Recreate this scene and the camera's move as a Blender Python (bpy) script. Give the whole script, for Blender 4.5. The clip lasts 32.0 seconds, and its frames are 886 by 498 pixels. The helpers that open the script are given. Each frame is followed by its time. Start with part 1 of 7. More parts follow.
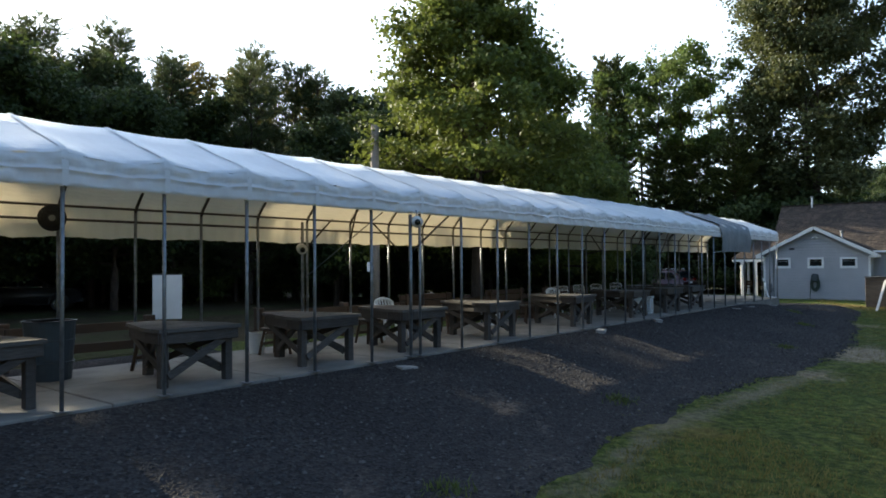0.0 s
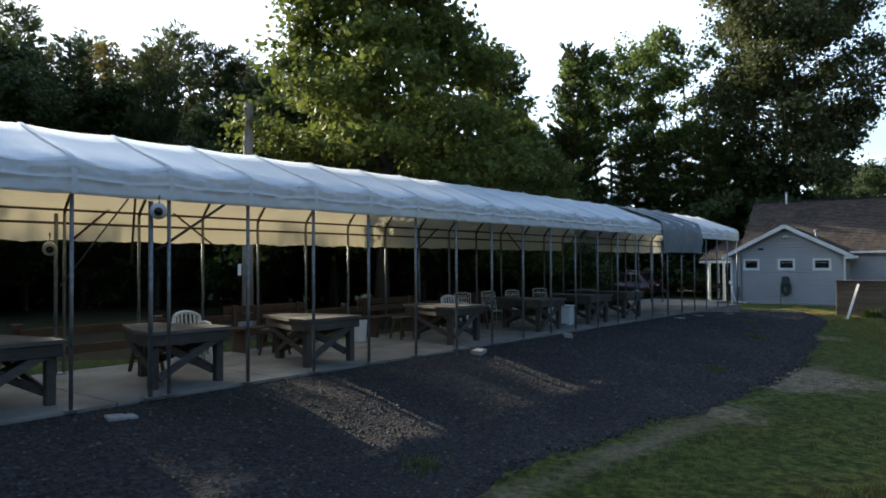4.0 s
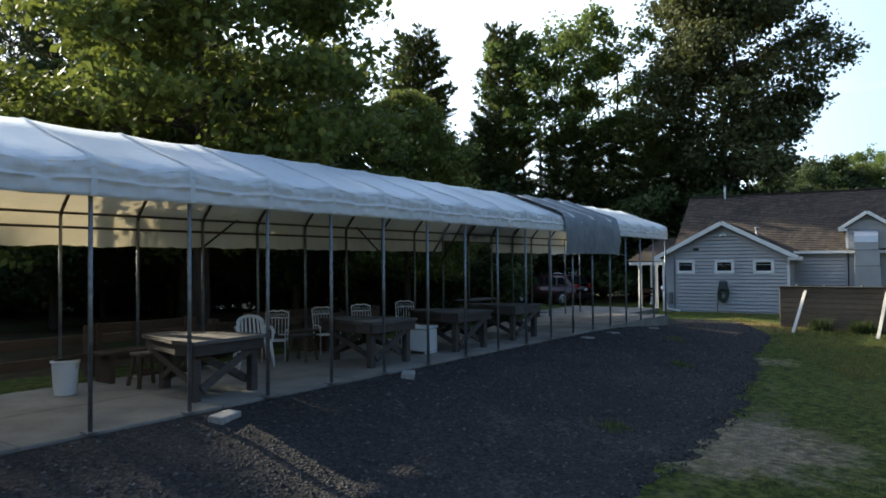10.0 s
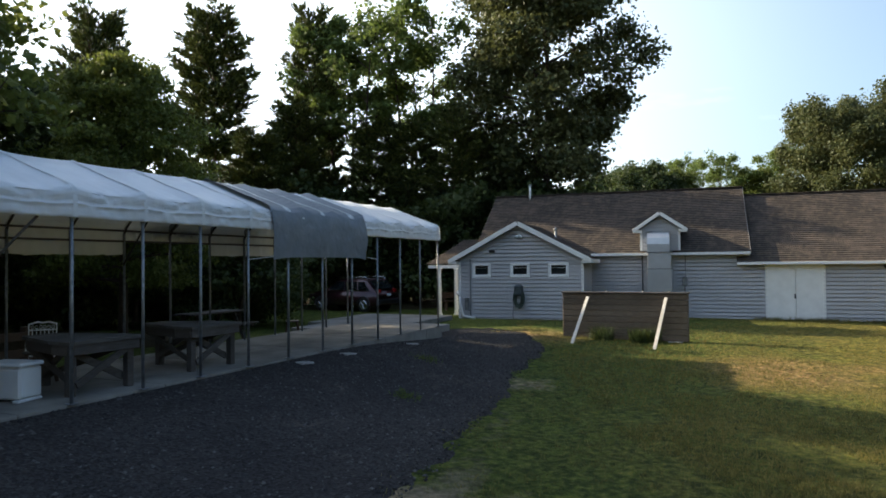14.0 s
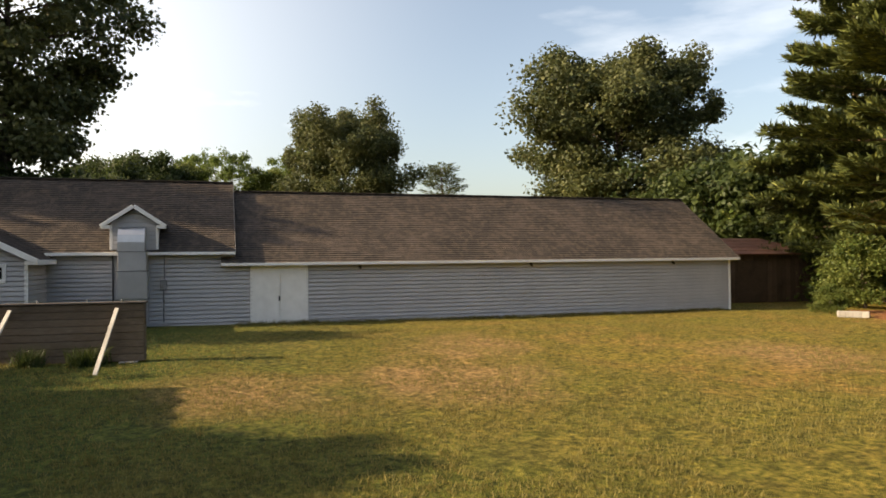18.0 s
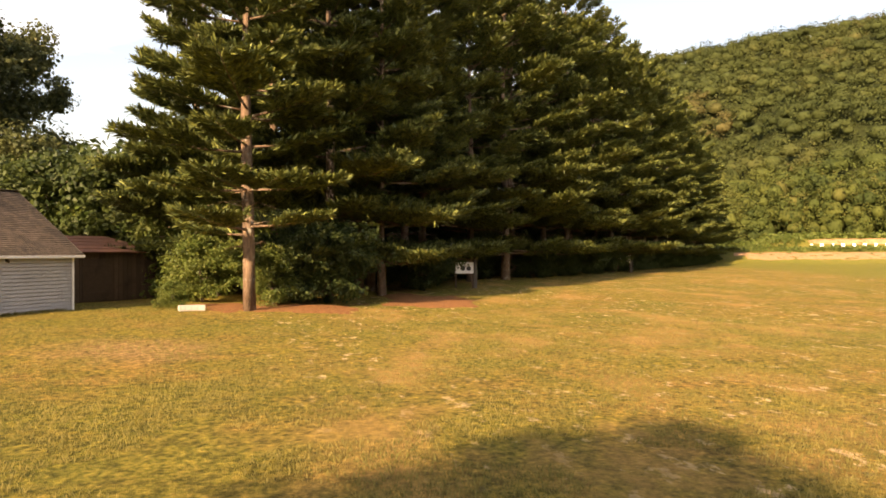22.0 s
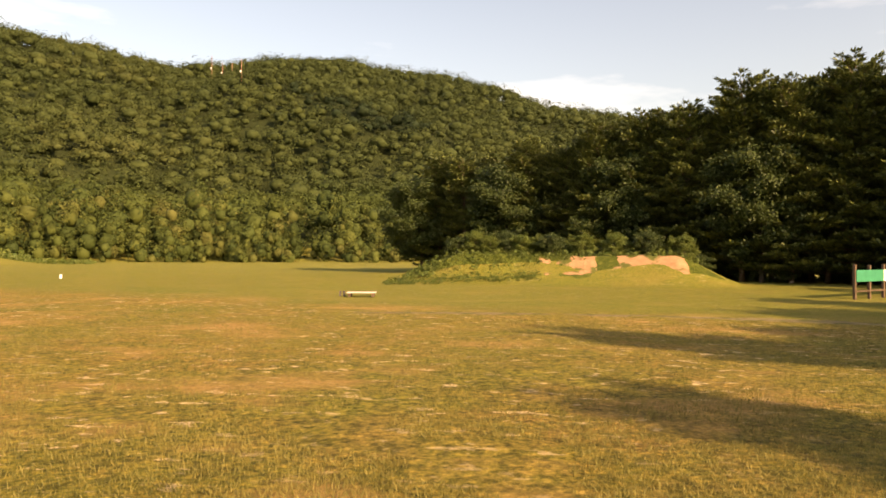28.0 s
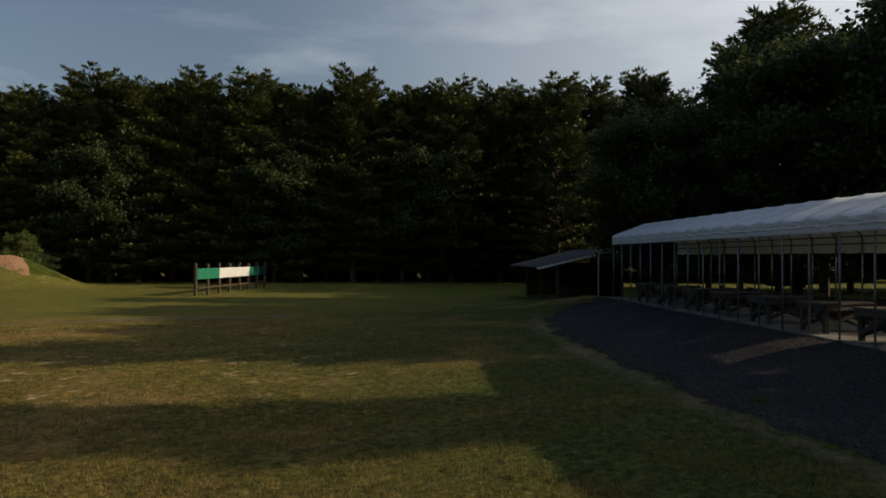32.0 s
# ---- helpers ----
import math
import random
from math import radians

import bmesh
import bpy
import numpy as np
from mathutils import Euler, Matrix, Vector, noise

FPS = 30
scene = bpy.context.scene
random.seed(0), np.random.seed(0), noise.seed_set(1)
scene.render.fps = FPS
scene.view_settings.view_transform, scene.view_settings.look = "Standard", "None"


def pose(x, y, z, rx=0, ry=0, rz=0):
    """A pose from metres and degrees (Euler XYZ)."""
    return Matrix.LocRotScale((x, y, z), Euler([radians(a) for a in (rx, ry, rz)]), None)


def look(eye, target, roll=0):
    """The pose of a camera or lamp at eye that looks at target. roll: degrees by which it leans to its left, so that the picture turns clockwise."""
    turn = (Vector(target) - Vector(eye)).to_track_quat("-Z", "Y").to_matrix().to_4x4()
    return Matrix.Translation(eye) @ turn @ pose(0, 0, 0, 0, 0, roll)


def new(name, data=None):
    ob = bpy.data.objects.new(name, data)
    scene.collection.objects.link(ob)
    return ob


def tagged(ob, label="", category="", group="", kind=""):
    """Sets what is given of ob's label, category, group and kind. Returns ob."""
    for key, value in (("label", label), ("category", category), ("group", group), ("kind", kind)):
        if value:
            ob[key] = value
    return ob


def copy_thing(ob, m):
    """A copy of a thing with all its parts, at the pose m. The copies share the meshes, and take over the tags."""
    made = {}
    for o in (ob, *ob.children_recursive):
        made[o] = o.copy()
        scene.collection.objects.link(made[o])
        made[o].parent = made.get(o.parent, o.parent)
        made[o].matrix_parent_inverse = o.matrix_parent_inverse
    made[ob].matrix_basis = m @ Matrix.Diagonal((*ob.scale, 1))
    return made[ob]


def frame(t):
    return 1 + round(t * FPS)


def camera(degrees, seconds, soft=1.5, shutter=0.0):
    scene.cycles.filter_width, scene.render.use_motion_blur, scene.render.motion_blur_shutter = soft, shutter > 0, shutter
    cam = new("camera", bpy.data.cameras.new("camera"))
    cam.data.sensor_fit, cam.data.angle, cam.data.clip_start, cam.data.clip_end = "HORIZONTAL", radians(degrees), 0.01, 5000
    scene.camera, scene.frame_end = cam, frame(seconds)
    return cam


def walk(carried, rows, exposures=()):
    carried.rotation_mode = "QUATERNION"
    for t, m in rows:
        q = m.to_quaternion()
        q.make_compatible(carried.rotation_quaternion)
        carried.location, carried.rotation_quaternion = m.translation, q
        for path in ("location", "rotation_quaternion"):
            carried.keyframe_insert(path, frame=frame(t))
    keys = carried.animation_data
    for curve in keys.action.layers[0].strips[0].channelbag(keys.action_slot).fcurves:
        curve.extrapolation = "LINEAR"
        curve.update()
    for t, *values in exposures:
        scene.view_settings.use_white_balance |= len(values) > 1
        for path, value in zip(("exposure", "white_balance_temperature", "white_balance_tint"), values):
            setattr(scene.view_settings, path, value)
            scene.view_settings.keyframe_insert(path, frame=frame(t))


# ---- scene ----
cam = camera(64.2, 32.0, soft=1.7)
METRES, EYE, TILT, LEAN, TURN = 19.5, 1.65, 0.0, 0.0, 0.0
ROWS = [
    (0.0, 0.0, 0.0, 0.0, 0.01, 1.25, 0.45),
    (0.5, 0.0218, 0.0195, 0.0008, -0.02, 1.24, 0.44),
    (1.0, 0.0434, 0.0408, 0.0011, -0.05, 1.23, 0.43),
    (1.5, 0.065, 0.0614, 0.0015, -0.07, 1.22, 0.43),
    (2.0, 0.0866, 0.0831, 0.0017, -0.09, 1.22, 0.41),
    (2.5, 0.1073, 0.1051, 0.0018, -0.11, 1.22, 0.4),
    (3.0, 0.1252, 0.1272, 0.0022, -0.15, 1.21, 0.38),
    (3.5, 0.1403, 0.1486, 0.0028, -0.17, 1.19, 0.34),
    (5.5, 0.1835, 0.2342, 0.0036, -0.25, 1.25, 0.39),
    (6.0, 0.1901, 0.2547, 0.004, -0.28, 1.24, 0.36),
    (6.5, 0.1954, 0.2759, 0.0044, -0.3, 1.24, 0.36),
    (7.0, 0.201, 0.2975, 0.0045, -0.31, 1.25, 0.37),
    (7.5, 0.2093, 0.3194, 0.0052, -0.33, 1.25, 0.4),
    (8.0, 0.2213, 0.3412, 0.0058, -0.35, 1.25, 0.42),
    (8.5, 0.2358, 0.3632, 0.0063, -0.39, 1.26, 0.42),
    (9.0, 0.2523, 0.3844, 0.007, -0.93, 1.23, 0.39),
    (9.5, 0.2707, 0.4048, 0.0068, -1.81, 1.25, 0.44),
    (10.0, 0.29, 0.4258, 0.0076, -4.06, 1.2, 0.46),
    (10.5, 0.3106, 0.4463, 0.0077, -5.65, 1.21, 0.54),
    (11.0, 0.3317, 0.4663, 0.0082, -6.41, 1.21, 0.52),
    (11.5, 0.3528, 0.4856, 0.0093, -7.77, 1.19, 0.52),
    (12.0, 0.3751, 0.5045, 0.0097, -9.42, 1.18, 0.55),
    (12.5, 0.3982, 0.5222, 0.0107, -11.21, 1.15, 0.53),
    (13.0, 0.4219, 0.5394, 0.0104, -12.72, 1.18, 0.58),
    (13.5, 0.4463, 0.5549, 0.011, -13.71, 1.18, 0.59),
    (15.5, 0.5467, 0.6192, 0.0124, -22.87, 1.12, 0.63),
    (16.0, 0.5737, 0.6307, 0.0132, -25.27, 1.1, 0.64),
    (16.5, 0.5964, 0.643, 0.0136, -31.44, 1.02, 0.61),
    (17.0, 0.6134, 0.6544, 0.0146, -37.82, 0.92, 0.61),
    (17.5, 0.627, 0.6609, 0.0149, -45.36, 0.82, 0.59),
    (18.0, 0.6289, 0.6611, 0.0154, -52.59, 0.65, 0.53),
    (18.5, 0.6291, 0.66, 0.0149, -59.75, 0.56, 0.52),
    (19.0, 0.6288, 0.6591, 0.0144, -66.84, 0.49, 0.48),
    (19.5, 0.6289, 0.658, 0.0141, -73.94, 0.41, 0.45),
    (20.0, 0.6293, 0.6576, 0.0138, -80.54, 0.35, 0.42),
    (20.5, 0.6305, 0.658, 0.0132, -86.33, 0.29, 0.38),
    (21.0, 0.6316, 0.6593, 0.0131, -89.93, 0.31, 0.36),
    (21.5, 0.6343, 0.6576, 0.0122, -95.05, 0.32, 0.23),
    (22.0, 0.6358, 0.6585, 0.0123, -102.14, 0.27, 0.18),
    (22.5, 0.6376, 0.658, 0.0126, -108.55, 0.26, 0.09),
    (23.0, 0.6401, 0.6574, 0.0125, -114.87, 0.27, 0.03),
    (23.5, 0.6423, 0.6574, 0.0125, -120.7, 0.27, -0.02),
    (24.0, 0.644, 0.657, 0.0124, -126.74, 0.27, -0.05),
    (24.5, 0.6446, 0.6559, 0.0122, -132.57, 0.3, -0.1),
    (25.0, 0.6448, 0.6548, 0.0124, -138.66, 0.32, -0.14),
    (25.5, 0.645, 0.6533, 0.0127, -144.66, 0.33, -0.18),
    (27.5, 0.6477, 0.6467, 0.0135, -167.6, 0.42, -0.2),
    (28.0, 0.6468, 0.6452, 0.0137, -173.32, 0.44, -0.23),
    (28.5, 0.6462, 0.6429, 0.0135, -179.4, 0.47, -0.25),
    (29.0, 0.6468, 0.6398, 0.0135, -184.97, 0.5, -0.26),
    (29.5, 0.6468, 0.6376, 0.0131, -190.36, 0.55, -0.27),
    (30.0, 0.6458, 0.637, 0.0126, -196.2, 0.59, -0.28),
    (30.5, 0.6432, 0.6354, 0.0116, -202.66, 0.62, -0.3),
    (31.0, 0.6421, 0.6329, 0.012, -209.85, 0.63, -0.27),
    (31.5, 0.6401, 0.6306, 0.0124, -215.88, 0.67, -0.3),
    (32.0, 0.6379, 0.6281, 0.0136, -222.82, 0.66, -0.33),
]
EXPOSURES = [(0.0, 1.24, 5650, 3), (3.0, 1.04, 5600, 3), (8.0, 0.95, 5500, 3), (10.0, 1.1, 5600, 3), (13.0, 1.10, 5800, 4), (16.0, 1.1, 6700, 7), (18.0, 1.0, 7300, 11), (19.0, 1.22, 7500, 13), (20.0, 1.38, 7800, 15), (21.0, 1.5, 8500, 19), (22.0, 1.55, 8800, 20), (26.0, 1.55, 9000, 20), (29.0, 1.12, 9500, 20), (30.0, 0.92, 8600, 18), (30.5, 0.65, 7700, 15), (31.0, 0.36, 6500, 8), (32.0, -0.58, 6400, 8)]
walk(cam, [(t, pose(0, 0, EYE, TILT, LEAN, TURN) @ pose(METRES * x, METRES * y, METRES * z, 90 + pitch, roll, yaw)) for t, x, y, z, yaw, pitch, roll in ROWS],
     exposures=EXPOSURES)

# ---- world and sun ----
SUN_TO = Vector((0.766, -0.643, 0.0)).normalized()
SUN_ELEV = radians(24.5)
world = bpy.data.worlds.new("sky")
scene.world = world
world.use_nodes = True
wn, wl = world.node_tree.nodes, world.node_tree.links
sky = wn.new("ShaderNodeTexSky")
sky.sky_type = "NISHITA"
sky.sun_disc = False
sky.sun_elevation = SUN_ELEV
sky.sun_rotation = math.atan2(-SUN_TO.x, -SUN_TO.y)
sky.altitude = 100.0
sky.air_density = 1.0
sky.dust_density = 3.0
sky.ozone_density = 1.2
wn["Background"].inputs[1].default_value = 0.115
# thin cloud veils over the sky
w_co = wn.new("ShaderNodeTexCoord")
w_map = wn.new("ShaderNodeMapping")
w_map.inputs["Scale"].default_value = (1.2, 1.2, 5.0)
w_no = wn.new("ShaderNodeTexNoise")
w_no.inputs["Scale"].default_value = 1.6
w_no.inputs["Detail"].default_value = 7.0
w_no.inputs["Roughness"].default_value = 0.55
w_ra = wn.new("ShaderNodeMapRange")
w_ra.inputs[1].default_value, w_ra.inputs[2].default_value = 0.50, 0.80
w_ra.inputs[3].default_value, w_ra.inputs[4].default_value = 0.0, 0.45
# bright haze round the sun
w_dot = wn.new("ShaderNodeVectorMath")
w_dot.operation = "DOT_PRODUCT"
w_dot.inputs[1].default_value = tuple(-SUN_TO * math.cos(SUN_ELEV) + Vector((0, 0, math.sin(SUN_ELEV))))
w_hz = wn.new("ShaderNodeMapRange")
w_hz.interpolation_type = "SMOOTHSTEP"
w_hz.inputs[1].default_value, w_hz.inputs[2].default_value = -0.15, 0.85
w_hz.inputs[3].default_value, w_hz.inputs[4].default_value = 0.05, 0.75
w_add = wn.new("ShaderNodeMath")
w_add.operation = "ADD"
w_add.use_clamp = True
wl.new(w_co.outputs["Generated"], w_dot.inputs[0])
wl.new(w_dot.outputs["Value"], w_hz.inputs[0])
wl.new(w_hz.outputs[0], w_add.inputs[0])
w_sep = wn.new("ShaderNodeSeparateXYZ")
w_up = wn.new("ShaderNodeMapRange")
w_up.interpolation_type = "SMOOTHSTEP"
w_up.inputs[1].default_value, w_up.inputs[2].default_value = 0.22, 0.70
w_up.inputs[3].default_value, w_up.inputs[4].default_value = 1.0, 0.10
w_thin = wn.new("ShaderNodeMath")
w_thin.operation = "MULTIPLY"
wl.new(w_co.outputs["Generated"], w_sep.inputs[0])
wl.new(w_sep.outputs["Z"], w_up.inputs[0])
w_mx = wn.new("ShaderNodeMix")
w_mx.data_type = "RGBA"
w_mx.inputs["B"].default_value = (10.4, 10.6, 10.9, 1.0)
wl.new(w_co.outputs["Generated"], w_map.inputs["Vector"])
wl.new(w_map.outputs[0], w_no.inputs["Vector"])
wl.new(w_no.outputs["Fac"], w_ra.inputs[0])
wl.new(w_ra.outputs[0], w_add.inputs[1])
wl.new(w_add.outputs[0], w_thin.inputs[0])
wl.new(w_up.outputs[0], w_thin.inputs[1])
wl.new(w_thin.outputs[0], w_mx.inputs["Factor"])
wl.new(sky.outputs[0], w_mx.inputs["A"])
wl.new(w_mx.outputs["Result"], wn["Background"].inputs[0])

sun = new("sun", bpy.data.lights.new("sun", "SUN"))
sun.data.energy = 5.0
sun.data.angle = radians(0.6)
sun.data.color = (1.0, 0.80, 0.55)
sun.matrix_world = look(Vector((0, 0, 60)), Vector((0, 0, 60)) + SUN_TO * math.cos(SUN_ELEV) - Vector((0, 0, math.sin(SUN_ELEV))))


# ---- materials ----
class Mat:
    """A node material with a principled surface and a few short-hands."""

    def __init__(self, name, rough=0.6, metal=0.0, spec=0.5):
        self.m = bpy.data.materials.new(name)
        self.m.use_nodes = True
        self.n, self.l = self.m.node_tree.nodes, self.m.node_tree.links
        self.b = self.n["Principled BSDF"]
        self.b.inputs["Roughness"].default_value = rough
        self.b.inputs["Metallic"].default_value = metal
        self.b.inputs["Specular IOR Level"].default_value = spec
        self.co = self.n.new("ShaderNodeTexCoord").outputs["Object"]

    def world_co(self):
        self.co = self.n.new("ShaderNodeNewGeometry").outputs["Position"]
        return self

    def stretched(self, sx, sy, sz):
        mp = self.n.new("ShaderNodeMapping")
        mp.inputs["Scale"].default_value = (sx, sy, sz)
        self.l.new(self.co, mp.inputs["Vector"])
        return mp.outputs[0]

    def noise(self, scale, detail=4.0, rough=0.55, co=None):
        t = self.n.new("ShaderNodeTexNoise")
        t.inputs["Scale"].default_value = scale
        t.inputs["Detail"].default_value = detail
        t.inputs["Roughness"].default_value = rough
        self.l.new(co or self.co, t.inputs["Vector"])
        return t.outputs["Fac"]

    def voronoi(self, scale, out="Distance", co=None):
        t = self.n.new("ShaderNodeTexVoronoi")
        t.inputs["Scale"].default_value = scale
        self.l.new(co or self.co, t.inputs["Vector"])
        return t.outputs[out]

    def ramp(self, fac, *stops):
        r = self.n.new("ShaderNodeValToRGB")
        e = r.color_ramp.elements
        while len(e) < len(stops):
            e.new(0.5)
        for k, (p, c) in enumerate(stops):
            e[k].position = p
            e[k].color = (*c, 1.0) if len(c) == 3 else c
        self.l.new(fac, r.inputs[0])
        return r.outputs[0]

    def step(self, fac, lo, hi, a=0.0, b=1.0):
        r = self.n.new("ShaderNodeMapRange")
        for k, v in zip((1, 2, 3, 4), (lo, hi, a, b)):
            r.inputs[k].default_value = v
        self.l.new(fac, r.inputs[0])
        return r.outputs[0]

    def mix(self, fac, a, b, mode="MIX"):
        x = self.n.new("ShaderNodeMix")
        x.data_type, x.blend_type = "RGBA", mode
        for key, v in (("Factor", fac), ("A", a), ("B", b)):
            s = x.inputs[key] if key != "Factor" else x.inputs[0]
            if isinstance(v, (int, float)):
                s.default_value = v
            elif isinstance(v, tuple):
                s.default_value = (*v, 1.0)
            else:
                self.l.new(v, s)
        return x.outputs["Result"]

    def mult(self, a, b):
        x = self.n.new("ShaderNodeMath")
        x.operation = "MULTIPLY"
        for k, v in enumerate((a, b)):
            if isinstance(v, (int, float)):
                x.inputs[k].default_value = v
            else:
                self.l.new(v, x.inputs[k])
        return x.outputs[0]

    def rand(self):
        return self.n.new("ShaderNodeObjectInfo").outputs["Random"]

    def island(self):
        return self.n.new("ShaderNodeNewGeometry").outputs["Random Per Island"]

    def color(self, c):
        if isinstance(c, tuple):
            self.b.inputs["Base Color"].default_value = (*c, 1.0)
        else:
            self.l.new(c, self.b.inputs["Base Color"])
        return self

    def roughness(self, s):
        self.l.new(s, self.b.inputs["Roughness"])
        return self

    def bump(self, h, dist=0.01, strength=0.6):
        x = self.n.new("ShaderNodeBump")
        x.inputs["Strength"].default_value = strength
        x.inputs["Distance"].default_value = dist
        self.l.new(h, x.inputs["Height"])
        self.l.new(x.outputs[0], self.b.inputs["Normal"])
        return self

    def see_through(self, share, tint):
        """Adds light that passes through thin stuff."""
        tr = self.n.new("ShaderNodeBsdfTranslucent")
        mx = self.n.new("ShaderNodeMixShader")
        if isinstance(tint, tuple):
            tr.inputs[0].default_value = (*tint, 1.0)
        else:
            self.l.new(tint, tr.inputs[0])
        mx.inputs[0].default_value = share
        self.l.new(self.b.outputs[0], mx.inputs[1])
        self.l.new(tr.outputs[0], mx.inputs[2])
        self.l.new(mx.outputs[0], self.n["Material Output"].inputs[0])
        return self


def plain(name, c, rough=0.6, metal=0.0, vary=0.12, scale=8.0):
    k = Mat(name, rough, metal)
    nz = k.noise(scale, 5.0)
    dark = tuple(v * (1 - vary) for v in c)
    light = tuple(min(1.0, v * (1 + vary)) for v in c)
    k.color(k.ramp(nz, (0.3, dark), (0.7, light)))
    k.bump(k.noise(scale * 6, 3.0), 0.003, 0.25)
    return k.m


def leaf_material(name, dark, mid, light, share=0.35, rough=0.55, patch=0.5):
    k = Mat(name, rough, spec=0.3)
    c = k.ramp(k.island(), (0.0, dark), (0.55, mid), (1.0, light))
    big = k.noise(0.35, 2.0)
    c = k.mix(k.step(big, 0.35, 0.7, 0.0, patch), c, light)
    k.color(c)
    k.see_through(share, k.mix(0.5, c, tuple(v * 1.7 for v in light)))
    return k.m


k = Mat("lawn", 0.9, spec=0.15).world_co()
g_fine = k.noise(9.0, 6.0, 0.7)
g_mid = k.noise(0.55, 5.0, 0.6)
g_big = k.noise(0.09, 4.0, 0.6)
c = k.ramp(g_fine, (0.33, (0.060, 0.058, 0.011)), (0.5, (0.195, 0.163, 0.030)), (0.70, (0.42, 0.29, 0.072)))
c = k.mix(k.step(k.noise(4.2, 5.0, 0.7), 0.52, 0.66, 0.0, 0.7), c, (0.085, 0.070, 0.016))
c = k.mix(k.step(g_mid, 0.45, 0.66, 0.0, 0.7), c, k.ramp(g_fine, (0.38, (0.15, 0.090, 0.030)), (0.62, (0.42, 0.25, 0.080))))
c = k.mix(k.step(g_big, 0.45, 0.62, 0.0, 0.55), c, k.ramp(g_fine, (0.38, (0.055, 0.070, 0.012)), (0.62, (0.20, 0.20, 0.035))))
c = k.mix(k.step(k.noise(1.7, 6.0, 0.7), 0.48, 0.70, 0.0, 0.6), c, (0.075, 0.070, 0.018))
sand = k.mult(k.step(k.noise(1.15, 6.0, 0.7, k.stretched(1.0, 1.8, 1.0)), 0.582, 0.625), k.step(k.noise(0.07, 2.0), 0.36, 0.55, 0.1, 1.0))
side = k.n.new("ShaderNodeVectorMath")
side.operation = "DOT_PRODUCT"
side.inputs[1].default_value = (0.1, -1.0, 0.0)
k.l.new(k.co, side.inputs[0])
dry_side = k.step(side.outputs["Value"], -10.9, -8.8)
c = k.mix(k.mult(sand, dry_side), c, (0.54, 0.41, 0.25))
specks = k.mult(k.step(k.noise(3.1, 5.0, 0.65), 0.66, 0.70, 0.0, 0.6), k.step(k.noise(0.16, 3.0), 0.44, 0.60, 0.0, 1.0))
c = k.mix(k.mult(specks, dry_side), c, (0.50, 0.40, 0.27))
# greener, darker grass beside the gravel; shade there is partly put into the colour
lush_shade = k.n.new("ShaderNodeVectorMath")
lush_shade.operation = "DOT_PRODUCT"
lush_shade.inputs[1].default_value = (0.777, -0.629, 0.0)
k.l.new(k.co, lush_shade.inputs[0])
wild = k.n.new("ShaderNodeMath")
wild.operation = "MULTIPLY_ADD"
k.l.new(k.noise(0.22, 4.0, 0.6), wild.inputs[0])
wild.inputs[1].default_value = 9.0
k.l.new(lush_shade.outputs["Value"], wild.inputs[2])
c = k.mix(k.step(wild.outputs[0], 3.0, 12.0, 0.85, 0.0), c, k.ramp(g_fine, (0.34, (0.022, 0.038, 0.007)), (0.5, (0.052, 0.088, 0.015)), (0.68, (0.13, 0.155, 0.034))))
# worn bare spots along the gravel
for wx, wy, wr_ in ((10.2, 17.6, 1.7), (7.4, 14.4, 0.7), (14.6, 24.6, 0.6)):
    far = k.n.new("ShaderNodeVectorMath")
    far.operation = "DISTANCE"
    far.inputs[1].default_value = (wx, wy, -0.6)
    k.l.new(k.co, far.inputs[0])
    mess = k.n.new("ShaderNodeMath")
    mess.operation = "MULTIPLY_ADD"
    k.l.new(k.noise(1.5, 7.0, 0.75), mess.inputs[0])
    mess.inputs[1].default_value = 3.6
    k.l.new(far.outputs["Value"], mess.inputs[2])
    c = k.mix(k.step(mess.outputs[0], wr_ + 1.15, wr_ + 1.9, 0.85, 0.0), c, k.ramp(k.noise(9.0, 5.0), (0.3, (0.20, 0.155, 0.105)), (0.7, (0.40, 0.325, 0.23))))
# dry tan patches before the timber barrier and the long wall
for wx, wy, wr_ in ((24.6, 22.2, 2.6), (20.6, 24.2, 2.0), (17.4, 31.4, 1.8), (28.5, 24.5, 2.2), (33.0, 17.0, 2.4)):
    far = k.n.new("ShaderNodeVectorMath")
    far.operation = "DISTANCE"
    far.inputs[1].default_value = (wx, wy, -0.6)
    k.l.new(k.co, far.inputs[0])
    mess = k.n.new("ShaderNodeMath")
    mess.operation = "MULTIPLY_ADD"
    k.l.new(k.noise(0.8, 6.0, 0.7), mess.inputs[0])
    mess.inputs[1].default_value = 4.0
    k.l.new(far.outputs["Value"], mess.inputs[2])
    c = k.mix(k.step(mess.outputs[0], wr_ + 0.6, wr_ + 2.4, 0.75, 0.0), c, k.ramp(g_fine, (0.36, (0.17, 0.105, 0.045)), (0.64, (0.42, 0.27, 0.125))))
clump = k.ramp(k.noise(5.5, 3.0, 0.6), (0.36, (0.48, 0.52, 0.42)), (0.5, (1.1, 1.08, 1.06)), (0.66, (1.62, 1.5, 1.4)))
c = k.mix(0.8, c, clump, "MULTIPLY")
tanned = k.mult(k.step(k.noise(0.16, 4.0, 0.65, k.stretched(1.0, 1.7, 1.0)), 0.52, 0.66), k.step(g_fine, 0.3, 0.6, 0.35, 0.85))
c = k.mix(k.mult(tanned, dry_side), c, (0.40, 0.24, 0.085))
away = k.n.new("ShaderNodeVectorMath")
away.operation = "DOT_PRODUCT"
away.inputs[1].default_value = (-0.34, -0.94, 0.0)
k.l.new(k.co, away.inputs[0])
